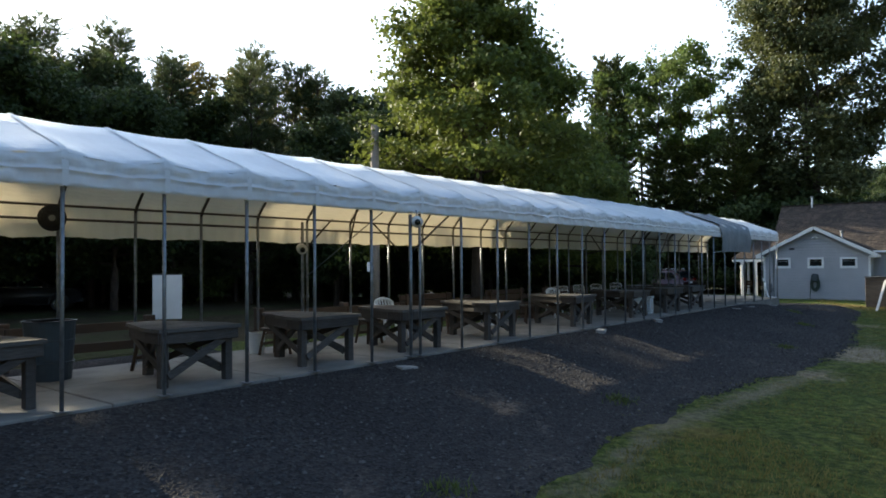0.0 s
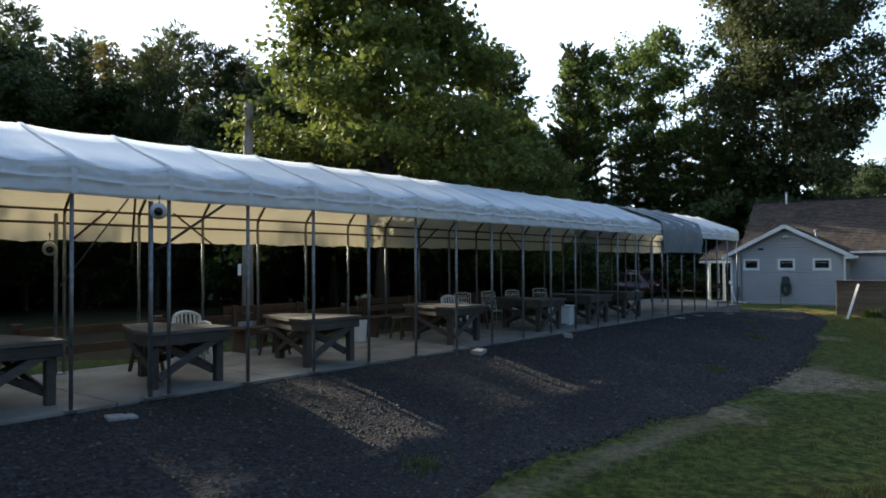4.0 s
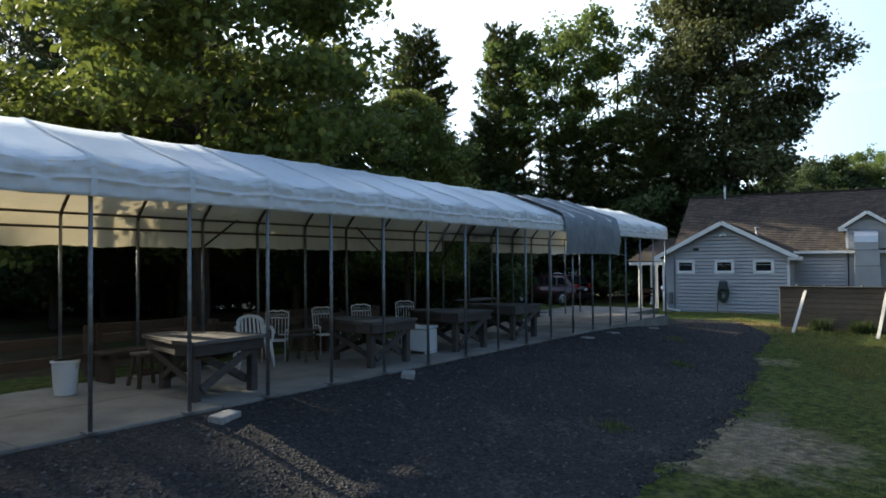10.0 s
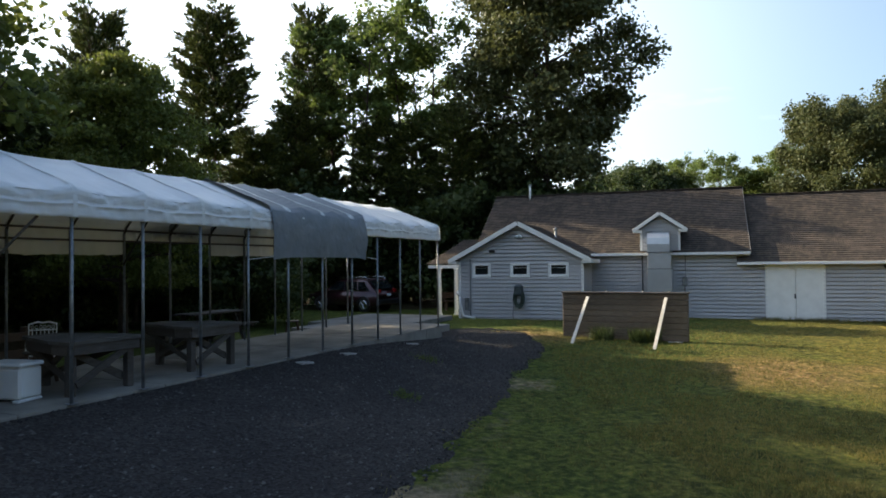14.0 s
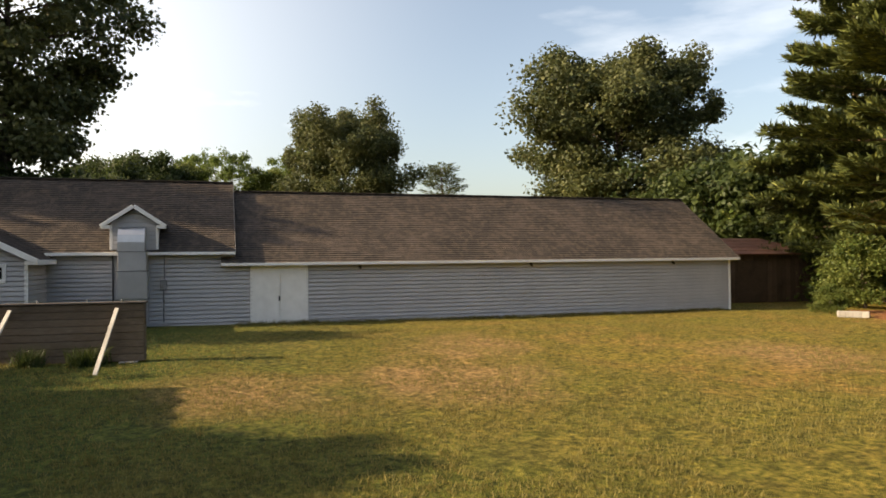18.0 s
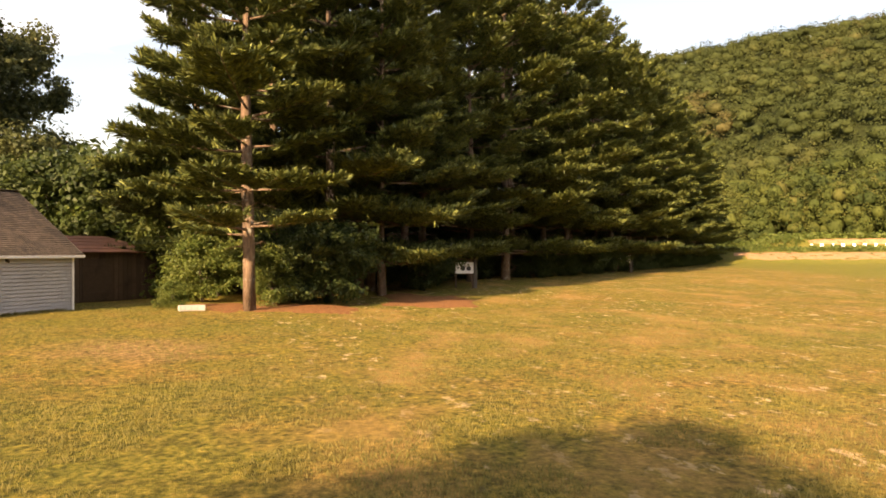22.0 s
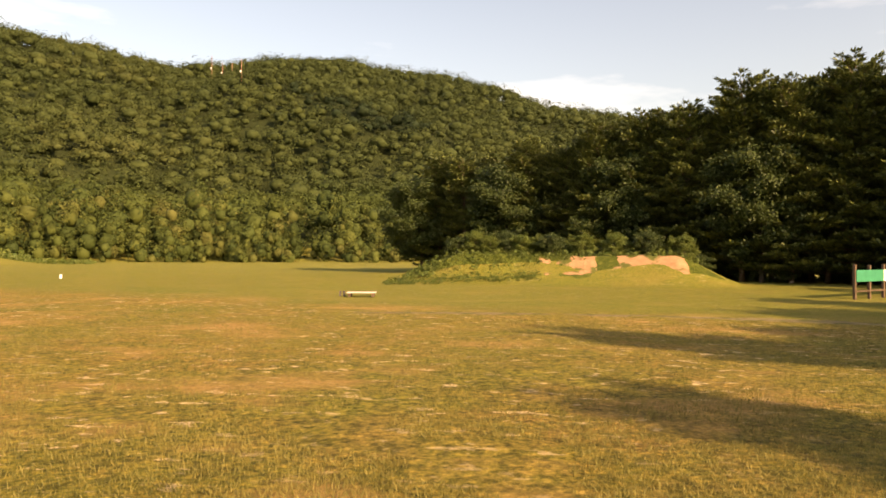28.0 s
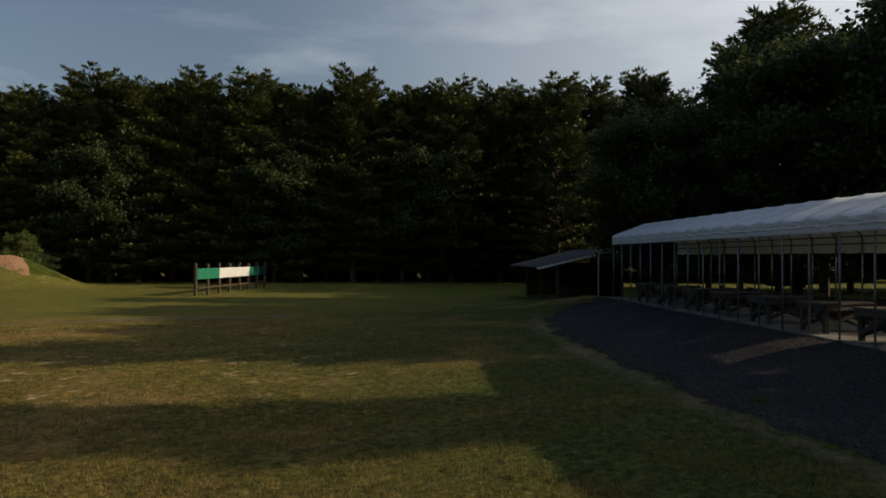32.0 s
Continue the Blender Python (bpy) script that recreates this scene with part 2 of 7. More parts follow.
c = k.mix(k.step(away.outputs["Value"], 15.0, 21.0, 0.0, 0.7), c, k.ramp(g_fine, (0.35, (0.085, 0.10, 0.016)), (0.65, (0.22, 0.22, 0.040))))
# trodden soil along the gravel
rim = k.n.new("ShaderNodeAttribute")
rim.attribute_name = "worn"
broken = k.n.new("ShaderNodeMath")
broken.operation = "MULTIPLY_ADD"
k.l.new(k.noise(2.2, 7.0, 0.75), broken.inputs[0])
broken.inputs[1].default_value = 1.3
k.l.new(rim.outputs["Fac"], broken.inputs[2])
c = k.mix(k.step(broken.outputs[0], 1.10, 1.45, 0.0, 0.6), c, k.ramp(k.noise(11.0, 5.0), (0.3, (0.18, 0.145, 0.10)), (0.7, (0.38, 0.31, 0.225))))
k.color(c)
k.bump(k.mix(0.4, g_fine, k.noise(38.0, 4.0, 0.7)), 0.12, 1.0)
LAWN = k.m

k = Mat("gravel", 0.95, spec=0.12).world_co()
v1 = k.voronoi(26.0, "Color")
vd = k.voronoi(26.0)
c = k.ramp(k.noise(40.0, 3.0), (0.2, (0.024, 0.0225, 0.0225)), (0.6, (0.053, 0.049, 0.048)), (0.85, (0.110, 0.104, 0.100)))
c = k.mix(k.step(k.noise(0.35, 5.0, 0.6), 0.42, 0.75, 0.0, 0.45), c, (0.10, 0.09, 0.082))
c = k.mix(k.mult(k.step(k.noise(0.9, 5.0, 0.7, k.stretched(1.0, 0.6, 1.0)), 0.58, 0.72), 0.6), c, (0.15, 0.125, 0.105))
c = k.mix(0.6, c, k.step(v1, 0.2, 0.8, 0.35, 1.3), "MULTIPLY")
k.color(c)
k.bump(k.mix(0.5, vd, k.noise(22.0, 4.0)), 0.05, 1.0)
GRAVEL = k.m

k = Mat("bare_soil", 0.95, spec=0.1).world_co()
c = k.ramp(k.noise(3.0, 7.0, 0.7), (0.3, (0.13, 0.10, 0.045)), (0.7, (0.26, 0.20, 0.11)))
k.color(k.mix(k.step(k.noise(1.3, 5.0), 0.5, 0.62), c, (0.10, 0.10, 0.03)))
k.bump(k.noise(25.0, 6.0), 0.04, 0.8)
SOIL = k.m

k = Mat("sand_bank", 0.95, spec=0.1).world_co()
c = k.ramp(k.noise(1.2, 7.0, 0.7), (0.25, (0.28, 0.150, 0.080)), (0.75, (0.46, 0.275, 0.155)))
k.color(k.mix(k.step(k.noise(0.5, 5.0), 0.55, 0.62), c, (0.10, 0.11, 0.03)))
k.bump(k.noise(6.0, 6.0), 0.2, 0.8)
SANDBANK = k.m

k = Mat("needle_litter", 0.95, spec=0.1).world_co()
k.color(k.ramp(k.noise(7.0, 6.0, 0.7), (0.3, (0.13, 0.062, 0.028)), (0.7, (0.34, 0.16, 0.072))))
k.bump(k.noise(40.0, 5.0), 0.04, 0.8)
LITTER = k.m

k = Mat("leaf_litter", 0.95, spec=0.1).world_co()
c = k.ramp(k.noise(5.0, 6.0, 0.7), (0.3, (0.022, 0.018, 0.010)), (0.7, (0.085, 0.065, 0.035)))
k.color(k.mix(k.step(k.noise(0.25, 4.0), 0.48, 0.6, 0.0, 0.8), c, (0.05, 0.06, 0.018)))
k.bump(k.noise(30.0, 5.0), 0.05, 0.8)
FLOORLITTER = k.m

k = Mat("concrete", 0.85, spec=0.3).world_co()
c = k.ramp(k.noise(1.1, 7.0, 0.65), (0.3, (0.15, 0.138, 0.122)), (0.7, (0.30, 0.28, 0.25)))
c = k.mix(k.step(k.noise(5.0, 6.0, 0.7), 0.58, 0.72, 0.0, 0.4), c, (0.17, 0.16, 0.145))
k.color(c)
k.bump(k.noise(60.0, 4.0), 0.006, 0.5)
CONCRETE = k.m

k = Mat("canopy_cover", 0.45, spec=0.4)
c = k.ramp(k.noise(1.4, 6.0, 0.6), (0.25, (0.70, 0.74, 0.79)), (0.6, (0.80, 0.84, 0.89)), (0.85, (0.87, 0.90, 0.94)))
c = k.mix(k.step(k.noise(6.0, 6.0, 0.7), 0.60, 0.78, 0.0, 0.35), c, (0.50, 0.51, 0.50))
k.color(c)
wv = k.n.new("ShaderNodeTexWave")
wv.inputs["Scale"].default_value = 5.0
wv.inputs["Distortion"].default_value = 5.0
wv.inputs["Detail"].default_value = 3.0
k.l.new(k.co, wv.inputs["Vector"])
k.bump(k.mix(0.45, k.noise(5.0, 5.0, 0.6), wv.outputs["Fac"]), 0.012, 0.4)
k.see_through(0.125, (0.95, 0.82, 0.54))
COVER = k.m

k = Mat("grey_tarp", 0.5, spec=0.4)
c = k.ramp(k.noise(2.5, 6.0, 0.6), (0.3, (0.14, 0.16, 0.185)), (0.7, (0.21, 0.235, 0.265)))
k.color(c)
wv = k.n.new("ShaderNodeTexWave")
wv.inputs["Scale"].default_value = 2.2
wv.inputs["Distortion"].default_value = 9.0
wv.inputs["Detail"].default_value = 4.0
k.l.new(k.co, wv.inputs["Vector"])
k.bump(wv.outputs["Fac"], 0.016, 0.6)
k.see_through(0.05, (0.3, 0.3, 0.3))
TARP = k.m

k = Mat("galvanised_steel", 0.45, 0.75)
k.color(k.ramp(k.noise(9.0, 6.0), (0.3, (0.17, 0.18, 0.19)), (0.7, (0.32, 0.33, 0.34))))
k.roughness(k.step(k.noise(20.0, 3.0), 0.3, 0.7, 0.35, 0.6))
STEEL = k.m

k = Mat("dull_dark_steel", 0.65, 0.5)
k.color(k.ramp(k.noise(7.0, 6.0), (0.3, (0.045, 0.038, 0.032)), (0.7, (0.10, 0.085, 0.072))))
RIBSTEEL = k.m


def wood(name, dark, light, rough=0.8):
    k = Mat(name, rough, spec=0.25)
    gr = k.noise(6.0, 6.0, 0.7, k.stretched(1.0, 12.0, 12.0))
    c = k.ramp(gr, (0.25, dark), (0.75, light))
    c = k.mix(k.step(k.noise(1.3, 5.0), 0.5, 0.75, 0.0, 0.5), c, tuple(v * 0.55 for v in dark))
    lift = k.step(k.rand(), 0.0, 1.0, 0.78, 1.2)
    c = k.mix(1.0, c, k.mix(1.0, (0.0, 0.0, 0.0), (1.0, 1.0, 1.0)), "MULTIPLY")
    hs = k.n.new("ShaderNodeHueSaturation")
    k.l.new(lift, hs.inputs["Value"])
    k.l.new(c, hs.inputs["Color"])
    k.color(hs.outputs[0])
    k.bump(gr, 0.006, 0.6)
    return k.m


GREYWOOD = wood("weathered_wood", (0.045, 0.038, 0.033), (0.14, 0.125, 0.112))
BROWNWOOD = wood("brown_wood", (0.055, 0.036, 0.024), (0.15, 0.10, 0.066))
SLEEPER = wood("timber_wall_wood", (0.085, 0.062, 0.043), (0.23, 0.175, 0.125))
TABLETOP = wood("worn_tabletop", (0.07, 0.064, 0.058), (0.20, 0.185, 0.17))
PALEWOOD = wood("pale_board", (0.42, 0.39, 0.34), (0.66, 0.63, 0.57))
PINKPOLE = wood("utility_pole_wood", (0.16, 0.13, 0.105), (0.34, 0.30, 0.26))

k = Mat("vinyl_siding", 0.5, spec=0.35)
c = k.ramp(k.noise(0.9, 5.0, 0.6), (0.3, (0.37, 0.37, 0.385)), (0.7, (0.44, 0.44, 0.455)))
c = k.mix(k.step(k.noise(3.5, 6.0, 0.7, k.stretched(1.0, 1.0, 0.25)), 0.56, 0.8, 0.0, 0.35), c, (0.29, 0.29, 0.28))
k.color(c)
k.bump(k.noise(2.0, 3.0), 0.01, 0.2)
SIDING = k.m

k = Mat("asphalt_shingles", 0.92, spec=0.15)
br = k.n.new("ShaderNodeTexBrick")
br.inputs["Scale"].default_value = 1.0
br.inputs["Brick Width"].default_value = 0.33
br.inputs["Row Height"].default_value = 0.14
br.inputs["Mortar Size"].default_value = 0.006
br.inputs["Color1"].default_value = (0.060, 0.049, 0.043, 1)
br.inputs["Color2"].default_value = (0.112, 0.091, 0.079, 1)
br.inputs["Mortar"].default_value = (0.046, 0.038, 0.033, 1)
uvn = k.n.new("ShaderNodeUVMap")
k.l.new(uvn.outputs[0], br.inputs["Vector"])
c = k.mix(k.step(k.noise(0.42, 6.0, 0.65, k.stretched(1.6, 1.6, 0.5)), 0.42, 0.58, 0.0, 0.85), br.outputs["Color"], (0.042, 0.037, 0.035))
c = k.mix(k.step(k.noise(1.6, 6.0, 0.7, k.stretched(2.4, 2.4, 0.35)), 0.48, 0.66, 0.0, 0.65), c, (0.155, 0.122, 0.092))
c = k.mix(k.step(k.noise(30.0, 3.0), 0.35, 0.65, 0.0, 0.3), c, (0.13, 0.11, 0.095))
k.color(c)
k.bump(br.outputs["Fac"], 0.01, -0.6)
SHINGLE = k.m

WHITE = plain("white_paint", (0.78, 0.78, 0.77), 0.45, vary=0.06, scale=3.0)
WHITEMETAL = plain("white_chair_paint", (0.70, 0.68, 0.62), 0.4, vary=0.15, scale=12.0)
WHITEPLASTIC = plain("white_plastic", (0.74, 0.75, 0.75), 0.35, vary=0.05, scale=3.0)
BLACK = plain("black_plastic", (0.018, 0.018, 0.02), 0.4)
RUBBER = plain("rubber", (0.02, 0.02, 0.02), 0.8)
DUCT = plain("sheet_metal_duct", (0.50, 0.51, 0.53), 0.35, 0.65, vary=0.08, scale=2.0)
BARREL = plain("blue_grey_plastic", (0.045, 0.06, 0.07), 0.5)
GREENPAINT = plain("green_board_paint", (0.02, 0.20, 0.115), 0.5, vary=0.12, scale=3.0)
NAVY = plain("navy_board_paint", (0.012, 0.03, 0.05), 0.5)
HOSE = plain("green_hose", (0.035, 0.055, 0.045), 0.45)
REDPAINT = Mat("maroon_car_paint", 0.28, 0.35)
REDPAINT.color((0.055, 0.018, 0.024))
REDPAINT.b.inputs["Coat Weight"].default_value = 0.7
REDPAINT = REDPAINT.m
CHROME = plain("bright_metal", (0.6, 0.6, 0.62), 0.2, 0.9, vary=0.04)
GLASS = Mat("dark_glass", 0.06, 0.0, 0.6)
GLASS.color(GLASS.ramp(GLASS.noise(0.8, 3.0), (0.3, (0.008, 0.010, 0.012)), (0.7, (0.02, 0.024, 0.026))))
GLASS = GLASS.m
DARKROOM = plain("dark_opening", (0.012, 0.012, 0.012), 0.9)
CINDER = plain("concrete_block", (0.33, 0.32, 0.30), 0.9, vary=0.2, scale=14.0)
RUSTROOF = plain("rusty_sheet_roof", (0.17, 0.075, 0.045), 0.7, 0.2, vary=0.3, scale=3.0)
DARKROOF = plain("dark_roofing", (0.06, 0.058, 0.06), 0.8, vary=0.2, scale=3.0)
TAILRED = plain("red_lamp_plastic", (0.25, 0.01, 0.01), 0.25)

k = Mat("bark", 0.92, spec=0.15)
bn = k.noise(5.0, 6.0, 0.7, k.stretched(3.0, 3.0, 0.5))
k.color(k.ramp(bn, (0.3, (0.035, 0.027, 0.022)), (0.7, (0.13, 0.10, 0.080))))
k.bump(bn, 0.05, 0.9)
BARK = k.m
k = Mat("pine_bark", 0.92, spec=0.15)
bn = k.noise(4.0, 6.0, 0.7, k.stretched(3.0, 3.0, 0.7))
c = k.ramp(bn, (0.3, (0.075, 0.050, 0.036)), (0.7, (0.27, 0.19, 0.135)))
c = k.mix(k.step(k.noise(2.5, 5.0), 0.58, 0.68, 0.0, 0.7), c, (0.36, 0.36, 0.32))
k.color(c)
k.bump(bn, 0.05, 0.9)
PINEBARK = k.m

LEAF_MAPLE = leaf_material("maple_leaves", (0.040, 0.062, 0.012), (0.092, 0.122, 0.022), (0.160, 0.185, 0.036), 0.34)
LEAF_DARK = leaf_material("dark_leaves", (0.014, 0.027, 0.009), (0.034, 0.056, 0.016), (0.075, 0.098, 0.026), 0.32)
LEAF_OAK = leaf_material("oak_leaves", (0.020, 0.034, 0.012), (0.050, 0.068, 0.022), (0.112, 0.118, 0.042), 0.30)
LEAF_AIRY = leaf_material("ash_leaves", (0.040, 0.068, 0.016), (0.082, 0.122, 0.030), (0.14, 0.18, 0.045), 0.45)
LEAF_BUSH = leaf_material("bush_leaves", (0.035, 0.062, 0.014), (0.075, 0.115, 0.024), (0.15, 0.17, 0.040), 0.35)
LEAF_AUTUMN = leaf_material("yellowing_leaves", (0.06, 0.058, 0.014), (0.12, 0.105, 0.028), (0.20, 0.165, 0.05), 0.45)
NEEDLE = leaf_material("pine_needles", (0.016, 0.027, 0.010), (0.066, 0.090, 0.026), (0.20, 0.22, 0.058), 0.05, patch=0.2)
NEEDLE_SPARSE = leaf_material("thin_pine_needles", (0.030, 0.045, 0.018), (0.060, 0.082, 0.030), (0.11, 0.125, 0.048), 0.35)
# blackish leaves: the shade inside the woods is put into their colour
SHADELEAF = leaf_material("deep_wood_leaves", (0.008, 0.014, 0.006), (0.018, 0.030, 0.011), (0.040, 0.056, 0.018), 0.05)
BLADE = leaf_material("grass_blades", (0.030, 0.036, 0.008), (0.105, 0.108, 0.024), (0.29, 0.235, 0.075), 0.30, 0.7)


# ---- mesh short-hands ----
def mesh_of(bm, name, mat, smooth=False):
    me = bpy.data.meshes.new(name)
    bm.to_mesh(me)
    bm.free()
    me.materials.append(mat)
    if smooth:
        me.shade_smooth()
    return me


def part(name, bm, mat, parent=None, label="", smooth=False):
    ob = new(name, mesh_of(bm, name, mat, smooth))
    ob.parent = parent
    return tagged(ob, label)


def thing(name, m, label, category, group="", kind=""):
    e = new(name)
    e.empty_display_size = 0.2
    e.matrix_world = m
    return tagged(e, label, category, group, kind)


def bm_box(bm, x0, x1, y0, y1, z0, z1, m=None, bevel=0.0):
    r = bmesh.ops.create_cube(bm, size=1.0)
    t = Matrix.Translation(((x0 + x1) / 2, (y0 + y1) / 2, (z0 + z1) / 2)) @ Matrix.Diagonal((x1 - x0, y1 - y0, z1 - z0, 1))
    bmesh.ops.transform(bm, matrix=(m @ t) if m else t, verts=r["verts"])
    if bevel:
        es = list({e for v in r["verts"] for e in v.link_edges})
        bmesh.ops.bevel(bm, geom=es, offset=bevel, segments=1, affect="EDGES")
    return bm


def box(x0, x1, y0, y1, z0, z1, bevel=0.0, m=None):
    return bm_box(bmesh.new(), x0, x1, y0, y1, z0, z1, m, bevel)


def bar(a, b, w, h, bevel=0.004, bm=None):
    """A plank or beam from a to b, w wide and h high."""
    a, b = Vector(a), Vector(b)
    bm = bm or bmesh.new()
    d = b - a
    q = d.to_track_quat("X", "Z").to_matrix().to_4x4()
    return bm_box(bm, 0, d.length, -w / 2, w / 2, -h / 2, h / 2, Matrix.Translation(a) @ q, bevel)


def tube(points, radii, sides=8, bm=None, cap=True):
    """A tube through the points."""
    bm = bm or bmesh.new()
    rings = []
    n = len(points)
    pts = [Vector(p) for p in points]
    for i, p in enumerate(pts):
        d = (pts[min(i + 1, n - 1)] - pts[max(i - 1, 0)]).normalized()
        q = d.to_track_quat("Z", "X").to_matrix()
        r = radii[i] if isinstance(radii, (list, tuple)) else radii
        rings.append([bm.verts.new(p + q @ Vector((math.cos(a) * r, math.sin(a) * r, 0))) for a in (2 * math.pi * k / sides for k in range(sides))])
    for a, b in zip(rings, rings[1:]):
        for k in range(sides):
            bm.faces.new((a[k], a[(k + 1) % sides], b[(k + 1) % sides], b[k]))
    if cap:
        bm.faces.new(rings[0][::-1])
        bm.faces.new(rings[-1])
    return bm


def grid_mesh(name, pts, mat, smooth=True, uv=None):
    """A sheet from an array of points, rows by columns."""
    r, c = pts.shape[:2]
    v = pts.reshape(-1, 3)
    i = np.arange(r * c).reshape(r, c)
    f = np.stack([i[:-1, :-1], i[:-1, 1:], i[1:, 1:], i[1:, :-1]], -1).reshape(-1, 4)
    me = quads_mesh(name, v, f, mat, smooth)
    if uv is not None:
        lay = me.uv_layers.new(name="UVMap")
        lay.data.foreach_set("uv", uv.reshape(-1, 2)[f.reshape(-1)].astype(np.float32).ravel())
    return me


def quads_mesh(name, v, f, mat, smooth=False):
    me = bpy.data.meshes.new(name)
    n = f.shape[1]
    me.vertices.add(len(v))
    me.vertices.foreach_set("co", v.astype(np.float32).ravel())
    me.loops.add(f.size)
    me.loops.foreach_set("vertex_index", f.astype(np.int32).ravel())
    me.polygons.add(len(f))
    me.polygons.foreach_set("loop_start", np.arange(0, f.size, n, dtype=np.int32))
    me.polygons.foreach_set("loop_total", np.full(len(f), n, dtype=np.int32))
    me.materials.append(mat)
    me.update(calc_edges=True)
    if smooth:
        me.shade_smooth()
    else:
        me.shade_flat()
    return me


# ---- the plan: two frames of axes, along the canopy and along the building ----
P0 = np.array([-3.397, 8.456])
DV = np.array([0.629, 0.777]) / math.hypot(0.629, 0.777)
DU = np.array([DV[1], -DV[0]])
CAN = Matrix(((DU[0], DV[0], 0, P0[0]), (DU[1], DV[1], 0, P0[1]), (0, 0, 1, 0), (0, 0, 0, 1)))
B0 = np.array([26.07, 32.39])
DS = np.array([math.cos(radians(-35)), math.sin(radians(-35))])
DW = np.array([-DS[1], DS[0]])
BLD = Matrix(((DS[0], DW[0], 0, B0[0]), (DS[1], DW[1], 0, B0[1]), (0, 0, 1, 0), (0, 0, 0, 1)))
C0 = np.array([12.5, 12.7])
SLAB = 0.10


def sst(x, a, b):
    t = np.clip((x - a) / (b - a), 0, 1)
    return t * t * (3 - 2 * t)


def lattice(x, y, s, seed=0):
    """Smooth value noise on arrays, 0 to 1."""
    x, y = np.asarray(x, float) / s + seed * 17.3, np.asarray(y, float) / s + seed * 9.1
    xi, yi = np.floor(x), np.floor(y)
    fx, fy = x - xi, y - yi
    fx, fy = fx * fx * (3 - 2 * fx), fy * fy * (3 - 2 * fy)

    def hsh(a, b):
        q = np.sin(a * 127.1 + b * 311.7 + seed * 74.7) * 43758.5453
        return q - np.floor(q)
    return (hsh(xi, yi) * (1 - fx) + hsh(xi + 1, yi) * fx) * (1 - fy) + (hsh(xi, yi + 1) * (1 - fx) + hsh(xi + 1, yi + 1) * fx) * fy


def heading(x, y):
    return np.degrees(np.arctan2(x - C0[0], y - C0[1])) % 360


RIDGE_H = (96, 104, 117, 126, 135, 141, 147, 152, 155, 160, 165, 169, 174, 178, 183, 188, 196, 206)
RIDGE_T = (0.10, 0.19, 0.236, 0.245, 0.253, 0.245, 0.241, 0.224, 0.231, 0.246, 0.251, 0.241, 0.231, 0.214, 0.182, 0.170, 0.11, 0.04)


def gz(x, y):
    """Height of the ground."""
    x, y = np.asarray(x, float), np.asarray(y, float)
    u = (x - P0[0]) * DU[0] + (y - P0[1]) * DU[1]
    v = (x - P0[0]) * DV[0] + (y - P0[1]) * DV[1]
    s = (x - B0[0]) * DS[0] + (y - B0[1]) * DS[1]
    w = (x - B0[0]) * DW[0] + (y - B0[1]) * DW[1]
    a = np.interp(u, (-30, -6, -3.4, 0.1, 1.2, 2.2, 3.3, 5, 8, 12, 40), (-0.25, -0.05, 0.02, 0.04, -0.13, -0.38, -0.58, -0.66, -0.73, -0.85, -0.9))
    b = np.interp(u, (-30, -3, 2, 3.6, 6, 9, 14, 40), (-0.5, -0.45, -0.32, -0.45, -0.57, -0.66, -0.8, -0.9))
    z = a + (b - a) * sst(v, 22, 33)
    z = z + (-0.75 - z) * sst(-v, 20, 34)
    zb = np.interp(s, (-12, -5, 3, 22, 30), (-0.31, -0.34, -0.37, -0.52, -0.62))
    z = z + (zb - z) * sst(w, -13, -1.5) * sst(s, -16, -9)
    r = np.hypot(x - C0[0], y - C0[1])
    h = heading(x, y)
    # the near bank of earth
    q = np.clip(((h - 172.5) / 21.0), 0, 1)
    rc = 70 - 3 * q
    prof = np.interp(r - rc, (-6.5, -3.0, -1.0, 2.5, 7.0), (0, 1.1, 2.55, 2.7, 0))
    z = z + prof * sst(h, 168.5, 175.5) * (1 - sst(h, 191, 197)) * (0.9 + 0.25 * lattice(x, y, 5, 3))
    # the far banks behind the range
    z = z + np.interp(r, (172, 182, 192, 206), (0, 2.6, 3.0, 2.6)) * sst(h, 117, 124) * (1 - sst(h, 139, 144))
    z = z + np.interp(r, (206, 214, 222, 240), (0, 3.2, 3.6, 3.4)) * sst(h, 124, 128) * (1 - sst(h, 135, 139))
    # the wooded hill
    t = np.interp(h, RIDGE_H, RIDGE_T, left=0, right=0)
    hill = t * 690 * sst(r, 215, 690) + (16 * (lattice(x, y, 75, 5) - 0.5) + 7 * (lattice(x, y, 31, 6) - 0.5)) * sst(r, 280, 380) * (1 - sst(r, 560, 660))
    z = z + hill
    z = z + 0.05 * (lattice(x, y, 2.5, 1) - 0.5) * sst(u, 2, 6) + 0.12 * (lattice(x, y, 14, 2) - 0.5) * sst(u, 6, 14)
    return z


def on(x, y, dz=0.0):
    return float(gz(x, y)) + dz


def cuv(u, v):
    return P0 + u * DU + v * DV


def polar(h, r):
    return C0[0] + r * math.sin(radians(h)), C0[1] + r * math.cos(radians(h))


# ---- ground ----
def axis(lo, hi, step, far):
    c = list(np.arange(lo, hi, step))
    g = step
    while c[-1] < far:
        g *= 1.09
        c.append(c[-1] + g)
    g = step
    while c[0] > -far:
        g *= 1.09
        c.insert(0, c[0] - g)
    return np.array(c)


gx, gy = axis(-24, 62, 0.45, 1500), axis(-32, 48, 0.45, 1500)
GX, GY = np.meshgrid(gx, gy)
ground = new("ground", grid_mesh("ground", np.dstack([GX, GY, gz(GX, GY)]), LAWN))
